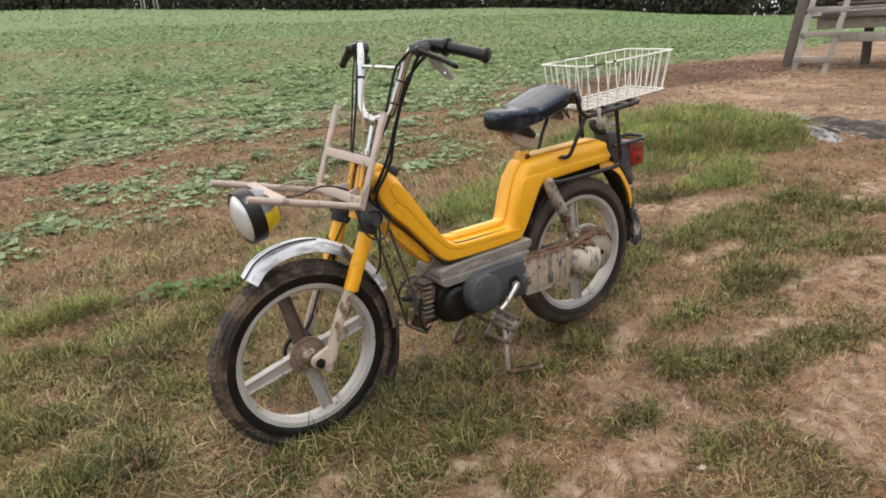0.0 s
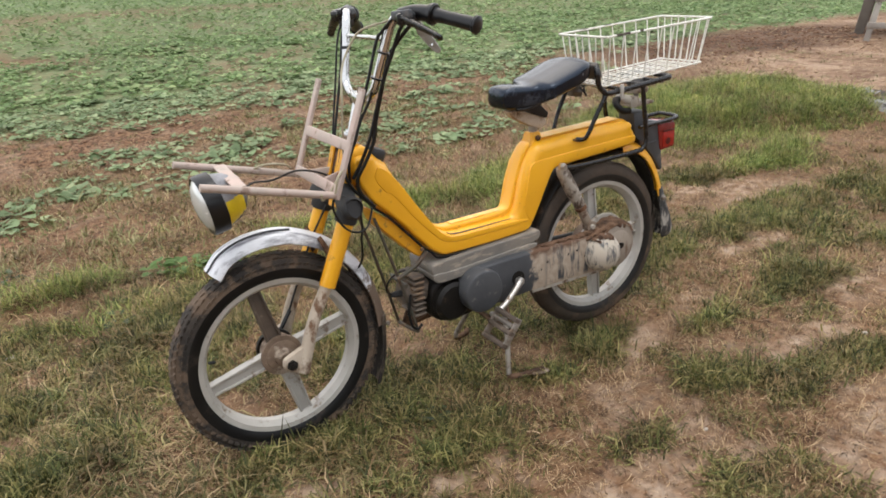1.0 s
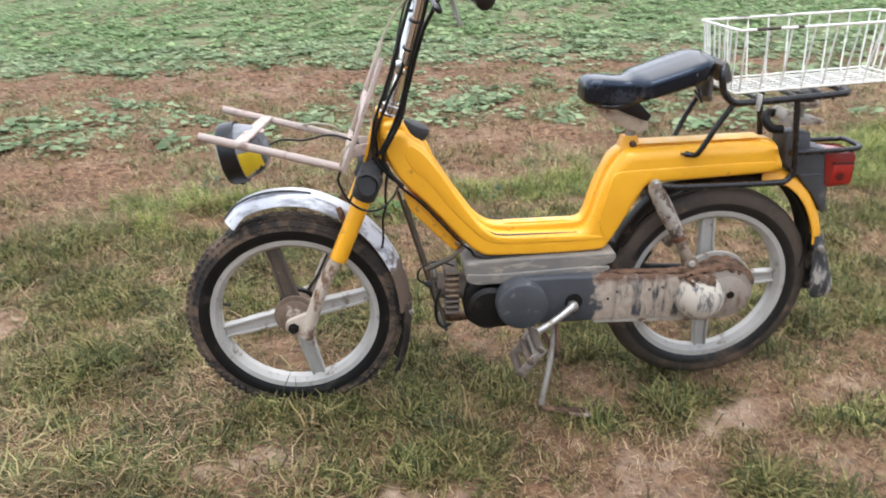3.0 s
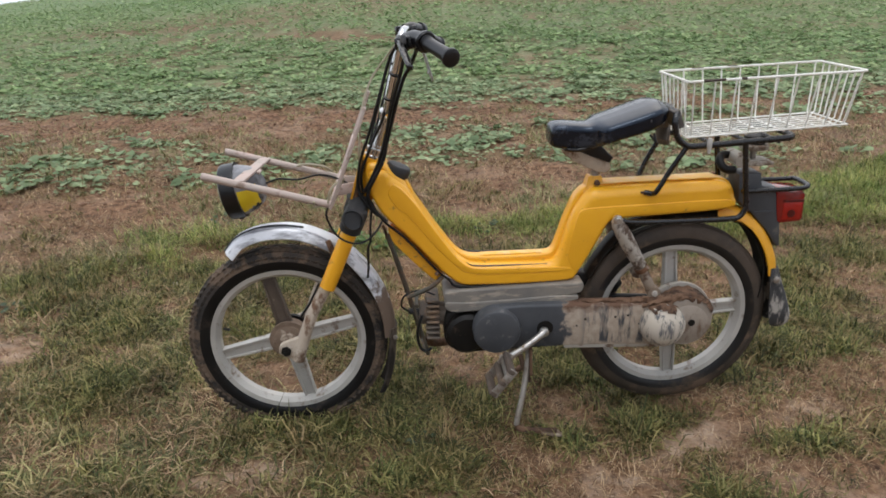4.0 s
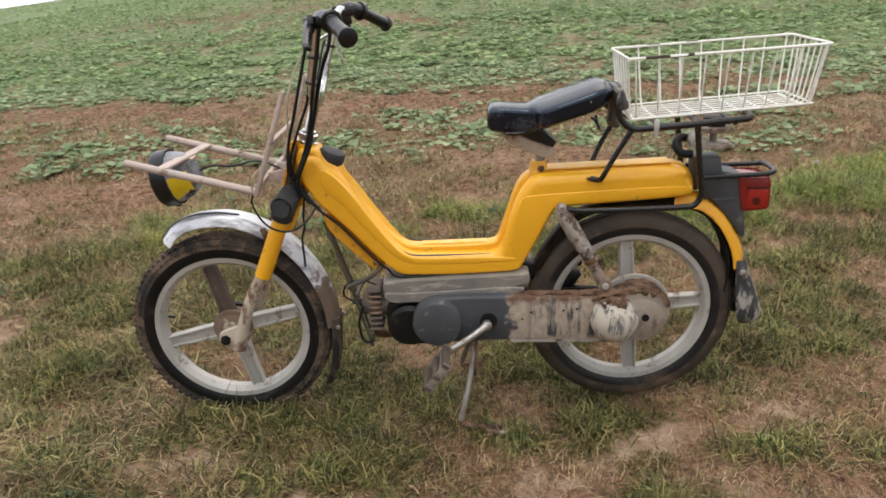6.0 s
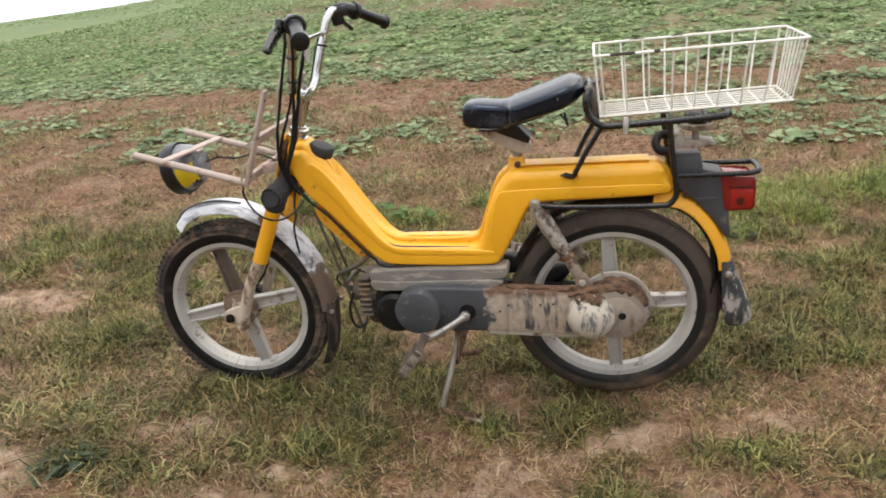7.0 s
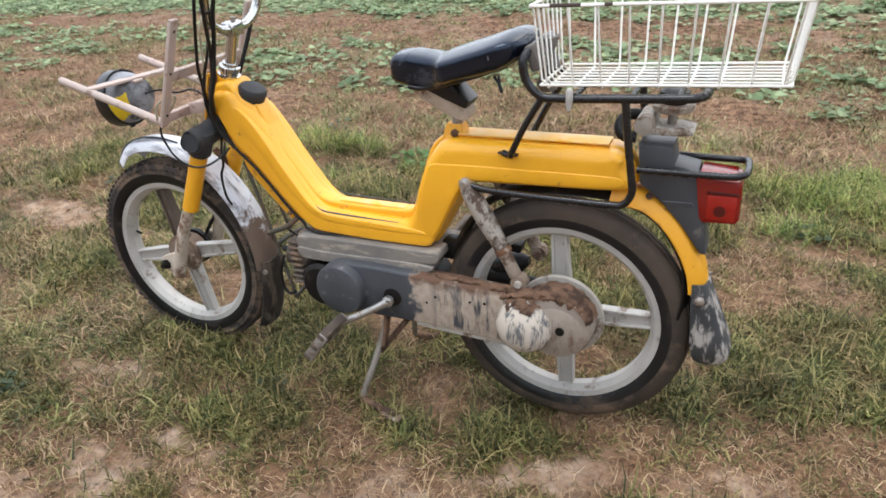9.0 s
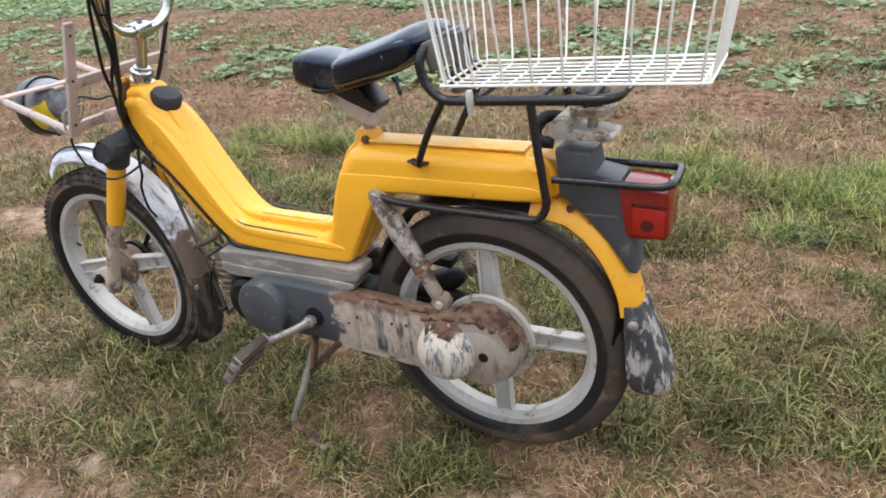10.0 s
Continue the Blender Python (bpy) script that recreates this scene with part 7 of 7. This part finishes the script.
def lump(seed, size):
    b = bmesh.new()
    bmesh.ops.create_icosphere(b, subdivisions=2, radius=1)
    for v in b.verts:
        k = 1 + 0.35 * noise.noise(v.co * 1.3 + Vector((seed * 7.1, 0, 0)))
        v.co = Vector((v.co.x * k * size, v.co.y * k * size * 0.8, v.co.z * k * size * 0.55))
    return b


for i, (x, y, s) in enumerate(((0.42, 0.86, 0.012), (1.62, 0.60, 0.009), (-0.62, 0.62, 0.011), (1.78, -1.05, 0.018), (-1.3, 0.2, 0.012), (0.2, 0.66, 0.008), (-1.6, -2.3, 0.03), (-1.2, -2.75, 0.025))):
    ob = part("stone", lump(i, s), stone_mat)
    ob.location = (x, y, float(ground_z(x, y)) + s * 0.2)
    tagged(ob, "small pale stone lying in the dry grass", "stone", "stones")
lr = random.Random(5)
ball = bmesh.new()
bmesh.ops.create_icosphere(ball, subdivisions=1, radius=1)
ball_v = np.array([v.co[:] for v in ball.verts])
ball_f = np.array([[v.index for v in f.verts] for f in ball.faces])
ball.free()
nc = 2600
cr = np.random.default_rng(15)
tilled_ones = np.arange(nc) % 3 == 0
ox = np.where(tilled_ones, cr.uniform(-10.2, -5.2, nc), cr.uniform(-5.5, 7.0, nc))
oy = np.where(tilled_ones, cr.normal(-4.9, 0.55, nc), cr.uniform(-5.8, -2.2, nc))
os = np.where(tilled_ones, cr.uniform(0.008, 0.034, nc), cr.uniform(0.006, 0.022, nc))
turns = cr.uniform(0, 6.28, nc)
lumpy = ball_v[None] * cr.uniform(0.65, 1.25, (nc, len(ball_v), 1)) * [1, 0.8, 0.65] * os[:, None, None]
cv = np.stack([lumpy[..., 0] * np.cos(turns)[:, None] - lumpy[..., 1] * np.sin(turns)[:, None] + ox[:, None], lumpy[..., 0] * np.sin(turns)[:, None] + lumpy[..., 1] * np.cos(turns)[:, None] + oy[:, None],
               lumpy[..., 2] + (ground_z(ox, oy) + os * 0.15)[:, None]], -1).reshape(-1, 3)
clod_me = mesh_from("soil_clods", cv, (ball_f[None] + (np.arange(nc) * len(ball_v))[:, None, None]).reshape(-1, 3))
shade_smooth(clod_me)
tagged(part("soil_clods", clod_me, clod_mat), "crumbled brown clods of field soil", "soil", kind="stuff")

# ---- ash of an old fire ----
char_mat = mat("black_char", (0.022, 0.019, 0.018), (0.06, 0.048, 0.04), 9, 0.97, bump=0.9, bump_size=30, dirt=(0.15, 0.10, 0.07), dirt_amount=0.32, dirt_size=5)
ash_mat = mat("pale_ash", (0.34, 0.335, 0.33), (0.20, 0.19, 0.185), 11, 0.97, bump=0.9, bump_size=40, dirt=(0.05, 0.043, 0.04), dirt_amount=0.24, dirt_size=9)


def low_mound(name, cx, cy, rx, ry, turn, height, seed, material, label):
    """A thin, ragged layer on the ground."""
    bm = bmesh.new()
    n, prev = 72, None
    for j, rr in enumerate(np.linspace(0, 1, 15)):
        row = []
        for k in range(n):
            t = 2 * math.pi * k / n
            wob = 1 + 0.45 * noise.noise(Vector((math.cos(t) * 1.3, math.sin(t) * 1.3, seed))) + 0.22 * noise.noise(Vector((math.cos(t) * 4, math.sin(t) * 4, seed + 5)))
            u, v = rx * rr * wob * math.cos(t), ry * rr * wob * math.sin(t)
            c, s = math.cos(radians(turn)), math.sin(radians(turn))
            x, y = cx + u * c - v * s, cy + u * s + v * c
            lift = height * (1 - rr**2) * (0.5 + noise.noise(Vector((x * 7, y * 7, seed)))) + 0.016 * noise.noise(Vector((x * 22, y * 22, seed)))
            row.append(bm.verts.new((x, y, float(ground_z(x, y)) + lift - 0.02 * rr**4 + 0.006)))
        if prev:
            for k in range(n):
                bm.faces.new((prev[k], prev[(k + 1) % n], row[(k + 1) % n], row[k]))
        prev = row
    return tagged(part(name, bm, material), label, "ash")


low_mound("char_patch", -4.42, -1.12, 0.72, 0.44, 62, 0.05, 3.3, char_mat, "black char of an old fire on bare earth")
low_mound("ash_patch", -3.90, -1.06, 0.30, 0.13, 60, 0.028, 8.1, ash_mat, "pale grey ash of an old fire beside black char")
for i in range(16):
    x, y = -4.1 + lr.gauss(0, 0.22), -1.2 + lr.gauss(0, 0.26)
    ob = part("ash_flake", rbox((lr.uniform(0.02, 0.08), lr.uniform(0.015, 0.035), 0.008), pose(0, 0, 0, lr.uniform(-12, 12), lr.uniform(-12, 12), lr.uniform(0, 180)), 0.003), ash_mat)
    ob.location = (x, y, float(ground_z(x, y)) + 0.030)
    tagged(ob, "pale burnt scrap lying in black ash", "ash", "burnt scraps")

# ---- weathered wooden platform with its ladder, past the bare earth ----
hide = thing("wooden_platform", "grey weathered plank platform on posts with a leaning ladder", "platform", (-8.9, -3.75, float(ground_z(-8.9, -3.75))))
AHEAD = Vector((-math.cos(radians(27)), -math.sin(radians(27)), 0))
ACROSS = Vector((AHEAD.y, -AHEAD.x, 0)) * 1.0


def at_platform(u, v, z):
    """u: across to the right as the moped's camera sees it, v: away, z: up."""
    return ACROSS * u + AHEAD * v + Vector((0, 0, z))


for u, v, h in ((-0.42, 0.75, 1.9), (0.72, 1.0, 0.8), (2.3, 0.9, 1.9), (-0.42, 2.2, 1.9), (2.3, 2.2, 1.9)):
    part("post", bar(at_platform(u, v, -0.25), at_platform(u + (0.34 if u < 0 else 0), v, h), 0.13, 0.13, 0.012, AHEAD), dark_wood, hide)
for v in (0.12, 0.95, 1.8):
    part("beam", bar(at_platform(0.0, v, 0.66), at_platform(3.0, v, 0.66), 0.06, 0.15, 0.008), old_wood, hide)
for k in range(11):
    part("plank", bar(at_platform(-0.10 + 0.04 * (k % 3), 0.05 + 0.17 * k, 0.765 + 0.006 * (k % 2)), at_platform(2.9 + 0.05 * (k % 4), 0.05 + 0.17 * k, 0.77), 0.16, 0.035, 0.005), old_wood if k % 3 else dark_wood, hide)
for k in range(5):
    part("stacked_board", bar(at_platform(0.05 + 0.1 * k, 0.02 + 0.05 * k, 0.81 + 0.06 * k), at_platform(2.7, 0.25 + 0.02 * k, 0.84 + 0.062 * k), 0.16, 0.03, 0.004), old_wood if k % 2 else dark_wood, hide)
part("rail_board", bar(at_platform(0.20, 0.02, 0.47), at_platform(2.9, 0.02, 0.45), 0.03, 0.13, 0.005), old_wood, hide)
for u0, u1 in ((-0.26, 0.02), (0.12, 0.48)):
    part("ladder_rail", bar(at_platform(u0, -0.55, -0.12), at_platform(u1, 0.02, 1.55), 0.075, 0.05, 0.006, AHEAD), old_wood, hide)
for k in range(5):
    t = (0.34 + 0.33 * k) / 1.67
    part("rung", bar(at_platform(-0.31 + 0.28 * t, -0.59 + 0.57 * t, -0.12 + 1.67 * t), at_platform(0.19 + 0.36 * t, -0.59 + 0.57 * t, -0.13 + 1.67 * t), 0.03, 0.075, 0.005), old_wood, hide)
part("loose_board", bar(at_platform(1.05, -0.1, -0.02), at_platform(2.2, 0.0, 0.0), 0.12, 0.03, 0.004), old_wood, hide)

# ---- the woods behind the crest, unseen trees behind the camera, and a raised hide at the woods' edge ----
wood_leaf = blade_material("wood_foliage", (0.014, 0.018, 0.010), (0.028, 0.030, 0.015), (0.060, 0.052, 0.026), 0.1)
bark = mat("dark_bark", (0.035, 0.03, 0.026), (0.06, 0.052, 0.045), 4, 0.95, bump=0.3)
tv, tf, lv = [], [], []
wr = np.random.default_rng(91)
trunks = bmesh.new()
for i in range(270):
    # from 190 on: unseen trees added behind the camera to block low sky
    az = radians(wr.uniform(-157, -92.6) if i < 190 else wr.uniform(15, 165))
    d = wr.uniform(84, 104) if i < 190 else wr.uniform(30, 42)
    x, y = 0.9 + d * math.cos(az), 1.75 + d * math.sin(az)
    z = float(land(x, y)) - 0.3
    h = wr.uniform(10, 15)
    lean = Vector((wr.normal(0, 0.3), wr.normal(0, 0.3), 0))
    tube([(x, y, z), (x + lean.x * 0.3, y + lean.y * 0.3, z + h * 0.4), (x + lean.x, y + lean.y, z + h * 0.85)], [wr.uniform(0.16, 0.3), 0.14, 0.05], 6, 2, bm=trunks)
    n = 600 if i < 190 else 380
    c = np.stack([wr.normal(0, 1.7, n), wr.normal(0, 1.7, n), np.abs(wr.uniform(0.02, 1.0, n)) * h], -1)
    c[:, :2] *= (1.15 - 0.6 * (c[:, 2:] / h))
    c += [x, y, z]
    a, b = wr.normal(0, 0.20, (n, 3)), wr.normal(0, 0.20, (n, 3))
    lv.append(np.stack([c - a * 0.5 - b * 0.5, c + a - b * 0.3, c + b], 1).reshape(-1, 3))
for i in range(60):
    az = radians(wr.uniform(-157, -92.4))
    d = wr.uniform(80, 84)
    x, y = 0.9 + d * math.cos(az), 1.75 + d * math.sin(az)
    z = float(land(x, y)) - 0.2
    n = 500
    c = wr.normal(0, 1, (n, 3)) * [1.3, 1.3, 1.0] + [x, y, z + 1.2]
    a, b = wr.normal(0, 0.16, (n, 3)), wr.normal(0, 0.16, (n, 3))
    lv.append(np.stack([c - a * 0.5 - b * 0.5, c + a - b * 0.3, c + b], 1).reshape(-1, 3))
lv = np.concatenate(lv)
woods = tagged(part("far_woods_and_sky_screen", mesh_from("far_woods_and_sky_screen", lv, np.arange(len(lv)).reshape(-1, 3)), wood_leaf), "dark dense woods along the field's far edge, with unseen trees added behind the camera", "woods", kind="stuff")
part("trunks", trunks, bark, woods)
for az, h, wd in ((-88.9, 1.9, 1.3), (-90.0, 2.6, 1.0), (-91.2, 2.8, 1.6), (-91.9, 3.2, 1.1)):
    a0 = radians(az)
    x, y = 0.9 + 72 * math.cos(a0), 1.75 + 72 * math.sin(a0)
    z = float(land(x, y)) - 0.1
    bush = thing("bush", "small dark bush on the skyline of the field", "bush", (x, y, z), "skyline bushes")
    n = 300
    dirs = wr.normal(0, 1, (n, 3))
    dirs /= np.linalg.norm(dirs, axis=1)[:, None]
    lobes = np.array([(wr.normal(0, wd * 0.35), wr.normal(0, wd * 0.35), h * wr.uniform(0.35, 0.75)) for _ in range(7)])
    c = lobes[wr.integers(7, size=n)] + dirs * (wd * 0.38 * wr.uniform(0.5, 1, n)[:, None])
    a, b = wr.normal(0, 0.14, (n, 3)), wr.normal(0, 0.14, (n, 3))
    v = np.stack([c - a - b, c + a, c + b], 1).reshape(-1, 3)
    part("crown", mesh_from("crown", v, np.arange(len(v)).reshape(-1, 3)), wood_leaf, bush)
    part("stem", tube([(0, 0, -0.3), (0.05, 0, h * 0.3), (0.1, 0.05, h * 0.7)], [0.09, 0.07, 0.03], 6, 2), bark, bush)
a0 = radians(-104.2)
hx, hy = 0.9 + 77 * math.cos(a0), 1.75 + 77 * math.sin(a0)
tower = thing("raised_hide", "small pale wooden hunting hide at the woods' edge", "hide", (hx, hy, float(land(hx, hy))))
for sx in (-0.5, 0.5):
    for sy in (-0.5, 0.5):
        part("leg", bar((sx * 1.3, sy * 1.3, -0.5), (sx, sy, 3.0), 0.12, 0.12, 0.01, (1, 0.2, 0)), old_wood, tower)
part("cabin", rbox((1.3, 1.3, 1.3), Matrix.Translation((0, 0, 3.6)), 0.03), old_wood, tower)
part("roof", rbox((1.6, 1.6, 0.1), pose(0, 0, 4.32, 6, 0, 0), 0.02), dark_wood, tower)
